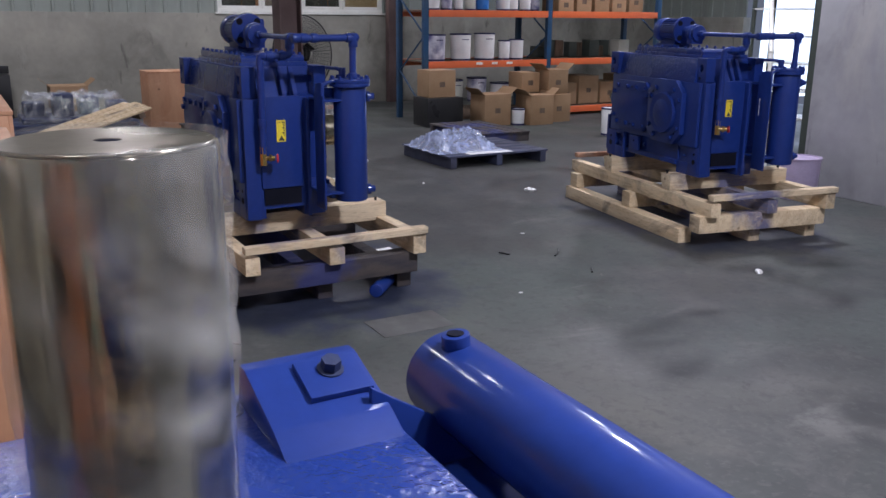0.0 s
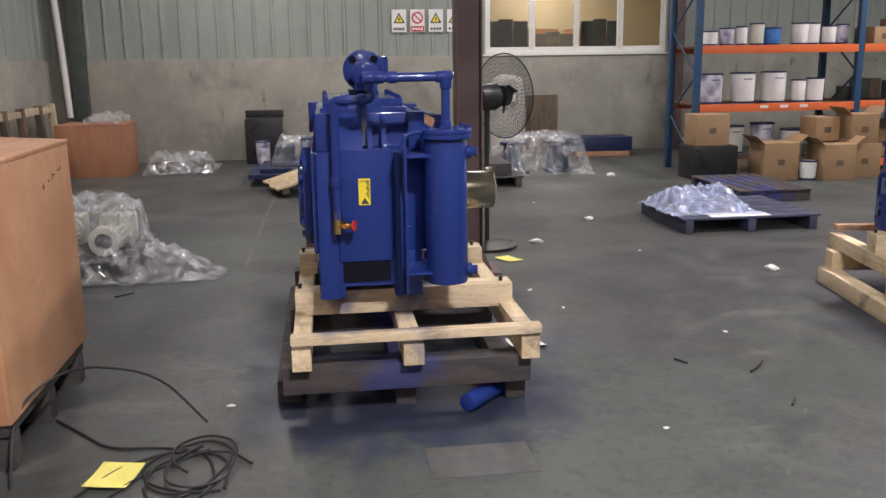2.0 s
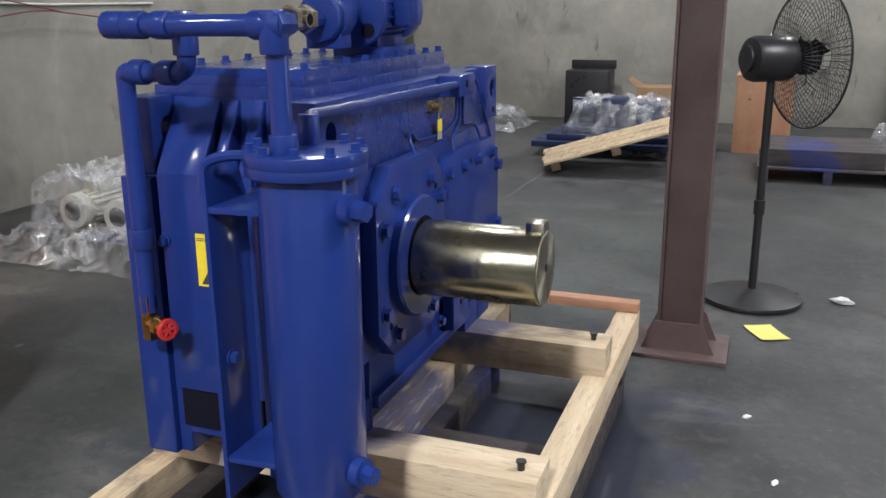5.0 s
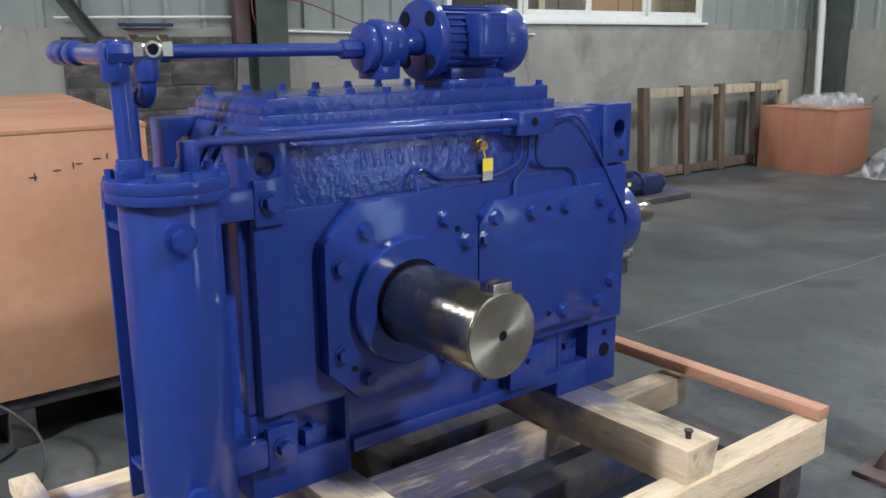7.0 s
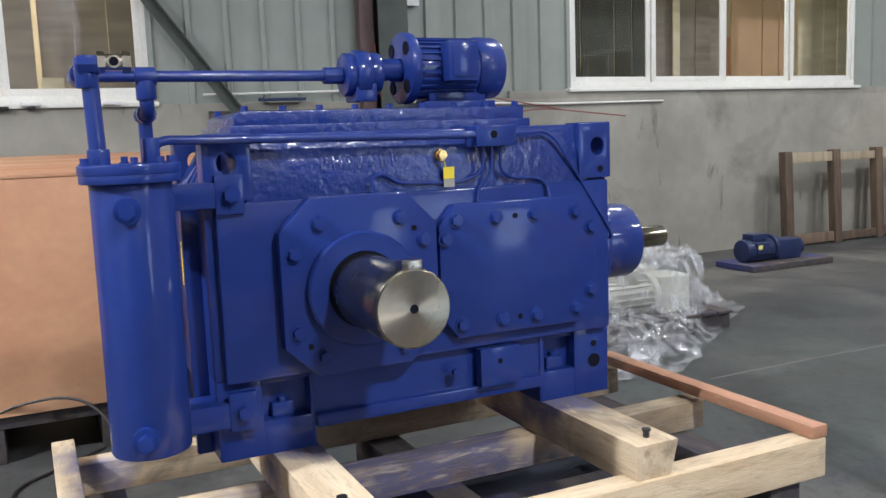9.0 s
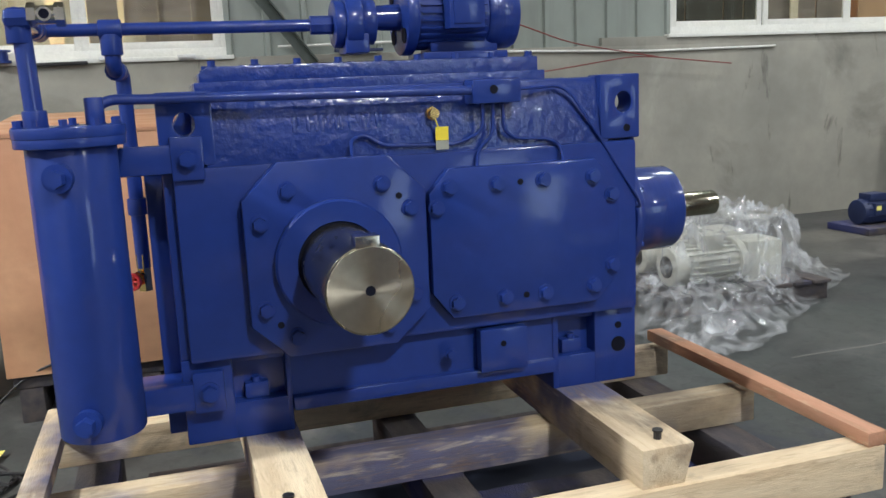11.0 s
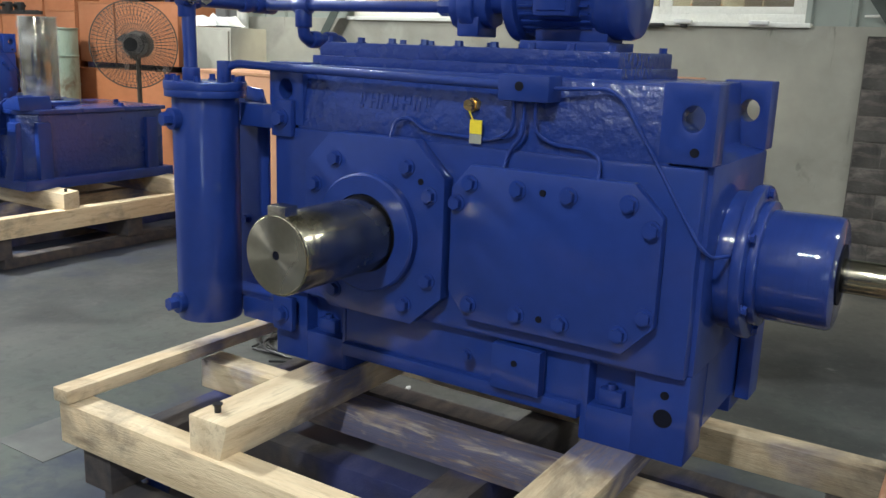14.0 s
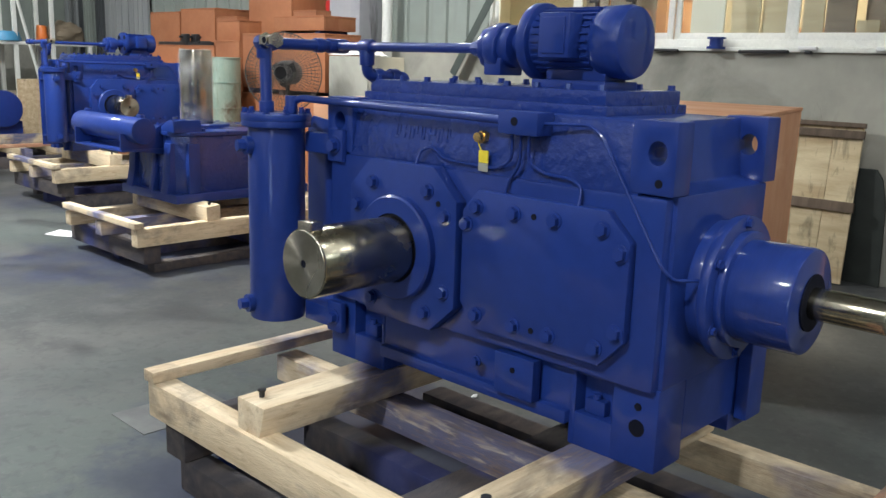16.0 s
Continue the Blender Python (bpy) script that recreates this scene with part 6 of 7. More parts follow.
box(bm, -4.72, -4.12, 3.822, 3.838, 0.08, 1.55, 0.004)
door = part("door", bm, WALL, root)
bm = bmesh.new()
box(bm, -4.20, -4.17, 3.80, 3.821, 0.85, 1.0, 0.004)
part("handle", bm, BLACKPAINT, door)
bm = bmesh.new()
box(bm, -4.71, -4.13, 3.87, 4.27, 0.0, 0.039)
part("plinth", bm, BLACKPAINT, root)
drape("crumpled_paper", -4.76, -4.30, 3.86, 4.26, 0.07, PAPER, "crumpled white paper on a grey cabinet", seed=5, n=18, crumple=0.05, group="", fold=0.03).location.z += 1.575


def floor_fan(name, x, y, zc, r, facing, label, mat=None, reach=0.8, reach_out=0.15):
    """Pedestal fan: round base, pole, motor, wire cage and blades."""
    mat = mat or BLACKPAINT
    root = thing(name, (x, y, 0), label, "fan", group="pedestal fans")
    f = Vector((math.cos(facing), math.sin(facing), 0))
    s = Vector((-f.y, f.x, 0))
    up = Vector((0, 0, 1))
    bm = bmesh.new()
    rod(bm, (x, y, 0), (x, y, 0.03), 0.27, 36, bev=0.01)
    rod(bm, (x, y, 0.03), (x, y, 0.07), 0.27, 36, r2=0.05)
    part("base", bm, BLACKPAINT, root)
    bm = bmesh.new()
    rod(bm, (x, y, 0.05), (x, y, zc - 0.05), 0.022, 16)
    rod(bm, (x, y, 0.5), (x, y, 0.58), 0.03, 16)
    part("pole", bm, mat, root)
    c = Vector((x, y, zc))
    bm = bmesh.new()
    rod(bm, c - f * 0.14, c + f * 0.10, 0.12, 24, bev=0.03)
    rod(bm, c - f * 0.16, c - f * 0.14, 0.07, 20)
    part("motor", bm, mat, root)
    hub = c + f * reach_out
    bm = bmesh.new()
    rod(bm, c + f * 0.06, hub, 0.03, 12)
    part("axle", bm, mat, root)
    bm = bmesh.new()
    rod(bm, hub - f * 0.03, hub + f * 0.03, 0.05 + 0.04 * (reach < 0.5), 20)
    blade_mat = material("grey_blade", (0.012, 0.012, 0.013), 0.8, bump=0, spec=0.2)
    part("hub", bm, blade_mat, root)
    for k in range(3):
        bm = bmesh.new()
        a = k * 2.094 + 0.4
        d, e = s * math.cos(a) + up * math.sin(a), -s * math.sin(a) + up * math.cos(a)
        vs = [bm.verts.new(hub + d * q + e * w + f * h) for q, w, h in ((0.04, -0.03, -0.02), (r * reach, -0.03, -0.02), (r * (reach + 0.04), 0.05, 0.02), (0.4 * r, 0.06, 0.025), (0.04, 0.03, 0.02))]
        bm.faces.new(vs)
        part("blade", bm, blade_mat, root)
    cage = bmesh.new()
    n = 60
    for side in (-1, 1):
        for k in range(n):
            a = 2 * math.pi * k / n
            d = s * math.cos(a) + up * math.sin(a)
            pts = []
            for q in range(7):
                w = q / 6
                pts.append(hub + d * (0.06 + (r - 0.06) * w) + f * side * (0.10 * (1 - w ** 3)))
            tube(cage, pts, 0.0021, 4)
        for q in (0.12, 0.25, 0.38, 0.5, 0.62, 0.74, 0.84, 0.93):
            rr = 0.06 + (r - 0.06) * q
            tube(cage, [hub + (s * math.cos(2 * math.pi * k / 36) + up * math.sin(2 * math.pi * k / 36)) * rr + f * side * 0.10 * (1 - q ** 3) for k in range(37)], 0.0014, 4)
    tube(cage, [hub + (s * math.cos(2 * math.pi * k / 48) + up * math.sin(2 * math.pi * k / 48)) * r for k in range(49)], 0.006, 6)
    part("wire_cage", cage, mat, root)


floor_fan("floor_fan", 3.33, -0.92, 1.34, 0.37, radians(-58), "black pedestal fan with wire cage and round base", reach=0.36, reach_out=0.20)
floor_fan("floor_fan", -4.75, 3.33, 1.40, 0.38, radians(-52), "dark pedestal fan with wire cage before orange crates", material("grey_wire", (0.05, 0.045, 0.04), 0.5, bump=0), 0.32)

# another blue unit on a skid, far along the wall
root = thing("blue_drum_unit", (-9.95, 2.35, 0.45), "blue horizontal drive unit on a timber skid", "gearbox")
bm = bmesh.new()
rod(bm, (-10.6, 2.35, 0.78), (-9.55, 2.35, 0.78), 0.24, 32, bev=0.03)
part("drum", bm, BLUE, root)
bm = bmesh.new()
box(bm, -10.5, -9.65, 2.1, 2.6, 0.45, 0.62, 0.01)
part("foot", bm, BLUE, root)
skid_e = copy_thing(skid_d, pose(-10.1, 2.4, 0, 0, 0, 0))
skid_e["label"] = "raw pine skid under a blue horizontal drive"

# tall shelf with bottles at the far end wall
root = thing("shelf_rack", (-12.15, 3.6, 0), "cluttered white steel shelf rack at the end wall", "shelf")
for z in (0.55, 1.62):
    bm = bmesh.new()
    box(bm, -12.5, -11.82, 2.2, 4.6, z, z + 0.05, 0.006)
    part("shelf", bm, WHITE, root)
for x in (-12.46, -11.86):
    for y in (2.24, 3.40, 3.97, 4.56):
        bm = bmesh.new()
        box(bm, x - 0.03, x + 0.03, y - 0.03, y + 0.03, 0.0, 3.0 if y < 4.4 else 1.62, 0.004)
        part("upright", bm, WHITE, root)
bm = bmesh.new()
rod(bm, (-11.80, 3.35, 2.7), (-11.80, 3.75, 0.9), 0.025, 10)
part("brace", bm, WHITE, root)
for x, y, r, h, mat, lab in ((-12.0, 3.86, 0.09, 0.26, material("orange_plastic", (0.8, 0.22, 0.05), 0.4, bump=0), "orange plastic bottle on the shelf"),
                             (-12.0, 3.30, 0.24, 0.15, material("sky_blue_plastic", (0.1, 0.35, 0.6), 0.4, bump=0), "blue plastic tub on the shelf"),
                             (-12.0, 2.75, 0.13, 0.24, material("straw_sack", (0.4, 0.33, 0.2), 0.9), "brown sack on the shelf")):
    bm = bmesh.new()
    rod(bm, (x, y, 1.67), (x, y, 1.67 + h), r, 18, r2=r * 0.8, bev=0.02)
    single("shelf_item", bm, mat, lab, "container", group="shelf items")
bm = bmesh.new()
bmesh.ops.create_icosphere(bm, subdivisions=4, radius=1.0)
for v in bm.verts:
    k = 1 + 0.22 * noise.noise(v.co * 2.2) + 0.10 * noise.noise(v.co * 6)
    v.co = Vector((-12.0 + 0.20 * v.co.x * k, 4.22 + 0.30 * v.co.y * k, max(1.672, 1.80 + 0.20 * v.co.z * k)))
single("canvas_sack", bm, material("brown_canvas", (0.24, 0.19, 0.13), 0.9, tint=(0.14, 0.11, 0.08), bump=0.5, bump_scale=12), "full brown canvas sack on the shelf", "sack")
for x, w, h, mat, lab in ((-12.3, 0.5, 0.35, CARD, "brown carton on the lower shelf"), (-12.35, 0.45, 0.30, PALEWOOD, "pale wooden box on the lower shelf"), (-12.3, 0.5, 0.45, BLUE_DARK, "dusty blue box on the lower shelf")):
    y = {0.35: 2.5, 0.30: 3.3, 0.45: 3.9}[h]
    bm = bmesh.new()
    box(bm, x, x + w - 0.05, y - 0.25, y + 0.25, 0.60, 0.60 + h, 0.01)
    single("stored_box", bm, mat, lab, "box", group="stored boxes")
# sheet doors in the corner of the long wall
root = thing("sliding_door", (-11.9, 4.88, 0), "tall sliding door of dark and pale grey sheet leaves", "door", kind="structure")
DOOR_DARK = material("dark_grey_door_sheet", (0.055, 0.06, 0.065), 0.5, tint=(0.09, 0.095, 0.10), amount=0.7, scale=1.5, bump=0.05, grain=(3, 3, 0.4))
DOOR_PALE = material("pale_grey_door_sheet", (0.33, 0.34, 0.34), 0.5, tint=(0.22, 0.23, 0.235), amount=0.7, scale=1.5, bump=0.05, grain=(3, 3, 0.4))
for x0, x1, y, mat in ((-13.45, -12.95, 4.86, DOOR_PALE), (-12.94, -12.72, 4.88, DOOR_DARK), (-12.71, -12.30, 4.86, SHEET), (-12.29, -11.90, 4.88, DOOR_DARK), (-11.89, -11.10, 4.86, DOOR_PALE), (-11.09, -10.50, 4.88, DOOR_PALE)):
    bm = bmesh.new()
    box(bm, x0, x1, y, y + 0.05, 0.02, 4.2, 0.006)
    for k in range(1, 4):
        x = x0 + (x1 - x0) * k / 4
        box(bm, x - 0.012, x + 0.012, y - 0.012, y + 0.001, 0.04, 4.18, 0.003)
    part("leaf", bm, mat, root)
bm = bmesh.new()
box(bm, -10.9, -10.86, 3.02, 4.2, 0.0, 1.13, 0.003)
single("plywood_board", bm, PINE_RAW, "pale plywood board standing on edge", "board")

# ---- east end ----
def carton(x0, x1, y0, y1, z0, z1, label, open_top=False):
    root = thing("carton", ((x0 + x1) / 2, (y0 + y1) / 2, z0), label, "carton", group="cardboard cartons")
    bm = bmesh.new()
    box(bm, x0, x1, y0, y1, z0, z1, 0.006)
    part("box", bm, CARD, root)
    bm = bmesh.new()
    box(bm, x0 - 0.001, x0 + 0.001, (y0 + y1) / 2 - 0.05, (y0 + y1) / 2 + 0.05, (z0 + z1) / 2 - 0.05, (z0 + z1) / 2 + 0.03)
    part("print_mark", bm, OLD_WOOD2, root, smooth=0)
    if open_top:
        for s in (-1, 1):
            bm = bmesh.new()
            y = y0 if s < 0 else y1
            slab(bm, [(y, z1), (y + s * 0.12, z1 + 0.10), (y + s * 0.125, z1 + 0.096), (y + s * 0.004, z1 - 0.006)], x0 + 0.01, x1 - 0.01, axis="x")
            part("flap", bm, CARD, root)


for i, (y, kind) in enumerate(((-0.73, "tri"), (-1.05, "ring"), (-1.37, "tri"), (-1.69, "tri"))):
    root = thing("safety_sign", (X1 + 0.02, y - 0.125, 2.13), ("yellow and white warning sign on cladding", "red and white prohibition sign on cladding", "yellow and white warning sign on cladding", "yellow and white warning sign beside a steel column")[i], "sign", group="safety signs")
    bm = bmesh.new()
    box(bm, X1 + 0.008, X1 + 0.014, y - 0.25, y, 2.13, 2.51)
    part("board", bm, PAPER, root, smooth=0)
    bm = bmesh.new()
    box(bm, X1 + 0.004, X1 + 0.007, y - 0.24, y - 0.01, 2.14, 2.23)
    part("caption_field", bm, RED if kind == "ring" else PAPER, root, smooth=0)
    bm = bmesh.new()
    if kind == "tri":
        slab(bm, [(y - 0.225, 2.28), (y - 0.025, 2.28), (y - 0.125, 2.46)], X1 + 0.004, X1 + 0.007, axis="x")
        part("symbol", bm, INK, root, smooth=0)
        bm = bmesh.new()
        slab(bm, [(y - 0.19, 2.3), (y - 0.06, 2.3), (y - 0.125, 2.42)], X1 + 0.001, X1 + 0.0035, axis="x")
        part("symbol_field", bm, YELLOW, root, smooth=0)
        bm = bmesh.new()
        box(bm, X1 - 0.001, X1 + 0.0008, y - 0.135, y - 0.115, 2.315, 2.38)
        part("symbol_mark", bm, INK, root, smooth=0)
    else:
        ring(bm, (X1 + 0.007, y - 0.125, 2.37), (-1, 0, 0), 0.10, 0.075, 0.004, 32)
        box(bm, -0.09, 0.09, -0.01, 0.01, -0.003, 0.0, 0, Matrix.Translation((X1 + 0.005, y - 0.125, 2.37)) @ pose(0, 0, 0, 45, 0, 0) @ pose(0, 0, 0, 0, 90, 0) @ pose(0, 0, 0, 0, 0, 90))
        part("symbol", bm, RED, root, smooth=0)
    bm = bmesh.new()
    for k in range(4):
        box(bm, X1 + 0.002, X1 + 0.0035, y - 0.215 + k * 0.05, y - 0.18 + k * 0.05, 2.165, 2.205)
    part("caption_bars", bm, INK if kind == "tri" else PAPER, root, smooth=0)

# dark cabinet with open lid, paint pail, blue plates, propped pallet
root = thing("dark_cabinet", (10.75, 1.4, 0), "dark grey open-topped metal box by the wall", "cabinet")
bm = bmesh.new()
box(bm, 10.5, 11.0, 1.20, 1.80, 0.0, 0.74, 0.01)
part("body", bm, BLACKPAINT, root)
bm = bmesh.new()
box(bm, 10.98, 11.02, 1.18, 1.82, 0.74, 0.86, 0.004)
part("lid", bm, BLACKPAINT, root)


def pail(x, y, z, r=0.15, h=0.38, body=None, drip=None, label="white paint pail with dark rim", band=True):
    root = thing("paint_pail", (x, y, z), label, "pail", group="paint pails")
    bm = bmesh.new()
    rod(bm, (x, y, z), (x, y, z + h), r * 0.93, 24, r2=r, bev=0.004)
    part("body", bm, body or PAPER, root)
    bm = bmesh.new()
    ring(bm, (x, y, z + h - 0.012), (0, 0, 1), r * 1.04, r * 0.9, 0.02, 24)
    part("rim", bm, drip or INKBLUE, root)
    bm = bmesh.new()
    ring(bm, (x, y, z + 0.004), (0, 0, 1), r * 0.955, r * 0.9, 0.03, 24)
    part("foot_ring", bm, drip or INKBLUE, root)
    if band:
        bm = bmesh.new()
        for k in range(5):
            a = math.pi + (k - 2) * 0.16
            rr = r * 0.985
            box(bm, -0.002, 0.002, -0.009, 0.009, 0, 0.018, 0, Matrix.Translation((x + rr * math.cos(a), y + rr * math.sin(a), z + h * 0.78)) @ pose(0, 0, 0, 0, 0, math.degrees(a)))
        part("print_bars", bm, INKBLUE, root)
    return root


INKBLUE = material("ink_blue", (0.02, 0.02, 0.09), 0.5, bump=0)
DRIPPED = material("white_pail_with_blue_drips", (0.75, 0.74, 0.78), 0.45, tint=(0.05, 0.05, 0.2), amount=0.9, scale=6, fine=20, bump=0.02)
pail(10.2, 1.5, 0.0, 0.115, 0.40, DRIPPED, label="tall white and blue drum by the dark box")
root = thing("blue_plates", (8.3, 0.55, 0), "stacked dark blue steel plates and castings under film", "steel plates")
for k in range(3):
    bm = bmesh.new()
    box(bm, 7.75 + 0.1 * k, 8.9 - 0.06 * k, -0.35 + 0.1 * k, 1.55 - 0.15 * k, 0.10 + 0.07 * k, 0.165 + 0.07 * k, 0.01)
    part("plate", bm, BLUE_DARK, root)
for k in range(4):
    bm = bmesh.new()
    box(bm, 8.05 + 0.2 * (k % 2), 8.4 + 0.2 * (k % 2), -0.15 + 0.36 * k, 0.12 + 0.36 * k, 0.305, 0.50 + 0.06 * (k % 3), 0.03)
    part("casting", bm, BLUE_DARK, root)
for y in (-0.2, 1.2):
    bm = bmesh.new()
    timber(bm, 7.75, 8.9, y, y + 0.1, 0.0, 0.10)
    part("bearer", bm, OLD_WOOD, root)
drape("plate_film", 7.8, 9.0, -0.3, 1.4, 0.54, FILM, "clear film over blue castings", seed=5, crumple=0.06, n=44, fold=0.05)
root = thing("propped_pallet", (6.8, 0.5, 0), "yellowish pine pallet of long planks propped at a slant", "pallet")
mm = Matrix.Translation((6.66, 1.10, 0.02)) @ pose(0, 0, 0, 0, 0, -77) @ pose(0, 0, 0, 0, -15.5, 0)
for k in range(3):
    bm = bmesh.new()
    box(bm, 0.06 + 0.60 * k, 0.15 + 0.60 * k, -0.04, 0.85, 0.0, 0.075, 0.005, mm)
    part("stringer", bm, OLD_WOOD2, root)
for k in range(4):
    bm = bmesh.new()
    box(bm, -0.02 * (k % 2), 1.46 + 0.03 * (k % 3), -0.05 + 0.235 * k, 0.165 + 0.235 * k, 0.077, 0.102, 0.004, mm)
    part("plank", bm, PINE_RAW, root)
carton(9.75, 10.25, 0.15, 0.70, 0.0, 0.60, "open brown carton by the film-covered castings", True)
crate("plywood_box", 8.6, 9.2, -1.15, -0.55, 0.0, 0.86, "orange plywood box behind the fan", skids=False)
pallet("flat_pallet", 6.95, 8.1, -2.1, -0.85, 0.14, OLD_WOOD, "dark pallet with a timber block on top", along="y")
bm = bmesh.new()
box(bm, 7.05, 8.0, -1.95, -0.95, 0.143, 0.30, 0.01)
single("dark_block", bm, OLD_WOOD, "dark timber block on a dark pallet", "timber block")
# sack, board, blue fittings under film
bm = bmesh.new()
t = bmesh.new()
bmesh.ops.create_icosphere(t, subdivisions=4, radius=1.0)
for v in t.verts:
    d = v.co.copy()
    k = 1 + 0.10 * noise.noise(d * 2.2) + 0.05 * noise.noise(d * 5)
    rr = math.hypot(d.x, d.y)
    w = min(1.0, rr * 1.9) / max(rr, 1e-4) * (1.0 - 0.22 * max(0, d.z) ** 3 + 0.06 * noise.noise(d * 2.5))
    v.co = Vector((10.72 + 0.24 * d.x * k * w, -2.66 + 0.30 * d.y * k * w, 0.70 + 0.68 * max(-1, min(1, d.z * 1.05)) * (1 + 0.05 * noise.noise(d * 3))))
add(bm, t)
single("white_sack", bm, material("woven_white_sack", (0.62, 0.60, 0.55), 0.8, tint=(0.42, 0.41, 0.37), bump=0.4, bump_scale=60), "full white woven sack standing by the wall", "sack")
bm = bmesh.new()
box(bm, 11.06, 11.09, -3.65, -3.08, 0.02, 1.02, 0.003, Matrix.Translation((0, 0, 0)))
single("brown_board", bm, OLD_WOOD2, "brown board leaning on the end wall", "board")
for k, (x, y) in enumerate(((8.35, -2.25), (8.45, -2.95))):
    root = thing("blue_fitting", (x, y, 0), "blue machine fitting under clear film", "machine part", group="blue fittings")
    bm = bmesh.new()
    box(bm, x - 0.2, x + 0.2, y - 0.2, y + 0.2, 0, 0.05, 0.008)
    part("foot", bm, BLUE_DARK, root)
    bm = bmesh.new()
    rod(bm, (x, y, 0.05), (x, y, 0.42), 0.18, 20, r2=0.14, bev=0.02)
    rod(bm, (x, y, 0.42), (x, y, 0.46), 0.2, 20, bev=0.006)
    part("body", bm, BLUE_DARK, root)
drape("fitting_film", 7.85, 9.0, -3.4, -1.95, 0.50, FILM, "clear film over blue fittings on the floor", seed=9, crumple=0.06, n=60, fold=0.05)
drape("floor_film", 9.8, 10.5, 0.0, 1.0, 0.12, FILM_WHITE, "crumpled pale film along the wall", seed=12, crumple=0.12, n=30)
drape("scrap_film", 9.3, 10.6, 2.2, 3.3, 0.20, FILM, "crumpled film and scraps near a crate", seed=14, crumple=0.15, n=30)
bm = bmesh.new()
box(bm, 10.2, 10.75, -4.75, -3.69, 0.08, 0.32, 0.02)
single("blue_beam", bm, BLUE_DARK, "blue steel beam lying on a timber", "beam")
bm = bmesh.new()
timber(bm, 10.2, 10.7, -4.7, -3.75, 0.0, 0.08)
single("orange_timber", bm, PINE_RED, "reddish timber under a blue beam", "timber")
bm = bmesh.new()
box(bm, 11.0, 11.16, -5.95, -5.72, 0, ROOF_Z, 0.003)
single("wall_post", bm, RUST, "dark steel post on the end wall", "column", kind="structure")


# ---- storage rack ----
def rack():
    xf, xb = 7.52, 8.45
    ys = (-4.70, -7.12, -9.6)
    root = thing("storage_rack", (8.0, -7.1, 0), "pallet rack with blue uprights and orange beams, half full", "rack")
    for y in ys:
        for x in (xf, xb):
            bm = bmesh.new()
            box(bm, x, x + 0.08, y - 0.045, y + 0.045, 0, 3.4, 0.004)
            part("upright", bm, RACKBLUE, root)
        for k in range(5):
            bm = bmesh.new()
            a, b = (xf + 0.06, y, 0.2 + 0.6 * k), (xb + 0.02, y, 0.8 + 0.6 * k)
            if k % 2:
                a, b = (xb + 0.02, y, 0.2 + 0.6 * k), (xf + 0.06, y, 0.8 + 0.6 * k)
            rod(bm, a, b, 0.014, 8)
            part("brace", bm, RACKBLUE, root)
    for i, levels in enumerate(((0.99, 1.80, 2.65), (0.16, 1.0, 1.80, 2.65))):
        ya, yb = ys[i] - 0.048, ys[i + 1] + 0.048
        for z in levels:
            for x in (xf - 0.01, xb + 0.03):
                bm = bmesh.new()
                box(bm, x, x + 0.05, yb, ya, z - 0.11, z, 0.004)
                part("beam", bm, ORANGE, root)
            bm = bmesh.new()
            box(bm, xf + 0.042, xb + 0.026, yb + 0.01, ya - 0.01, z - 0.03, z - 0.008)
            part("shelf_board", bm, OLD_WOOD2, root)
    for yv in (-5.7, -6.0, -6.3):
        bm = bmesh.new()
        box(bm, xf - 0.0135, xf - 0.0105, yv - 0.06, yv + 0.06, 0.925, 0.965)
        part("beam_label", bm, PAPER, root, smooth=0)


rack()
for y, r, h, m in ((-5.02, 0.165, 0.42, DRIPPED), (-5.50, 0.175, 0.43, None), (-5.97, 0.175, 0.44, None)):
    pail(7.80, y, 0.985, r, h, m, label="large white paint pail with blue-black drips" if m else "large white paint pail with dark rims")
for y, r, h in ((-6.33, 0.10, 0.32), (-6.58, 0.125, 0.34), (-4.45, 0.09, 0.36)):
    if y < -4.6:
        pail(7.74, y, 0.985, r, h, label="small white paint can on the rack", band=False)
for y, r, h, m, lab in ((-4.95, 0.11, 0.20, None, "small white tin on the rack"), (-5.2, 0.10, 0.24, DRIPPED, "blotched white tin on the rack"), (-5.42, 0.08, 0.26, None, "narrow white tin on the rack"),
                        (-5.65, 0.10, 0.30, MOTOR_GREY, "cloudy plastic canister on the rack"), (-5.88, 0.12, 0.24, material("label_blue", (0.05, 0.2, 0.6), 0.4, bump=0), "blue-labelled tin on the rack"),
                        (-6.30, 0.12, 0.30, None, "white paint tin on the rack"), (-6.47, 0.12, 0.30, None, "white paint tin on the rack"),
                        (-6.75, 0.10, 0.26, None, "white tin on the rack"), (-6.95, 0.09, 0.28, DRIPPED, "blue and white tin on the rack")):
    pail(7.76, y, 1.795, r, h, m, label=lab, band=False)
for y, z, m in ((-5.45, 0.25, MOTOR_GREY), (-5.92, 0.28, DRIPPED), (-6.40, 0.18, None)):
    pail(7.95, y, z, 0.17, 0.40, m, label="white pail standing on the lowest rack level")
bm = bmesh.new()
box(bm, 7.75, 8.3, -6.75, -5.1, 0.0, 0.18, 0.01)
single("low_platform", bm, OLD_WOOD2, "low dark timber platform under pails", "platform")


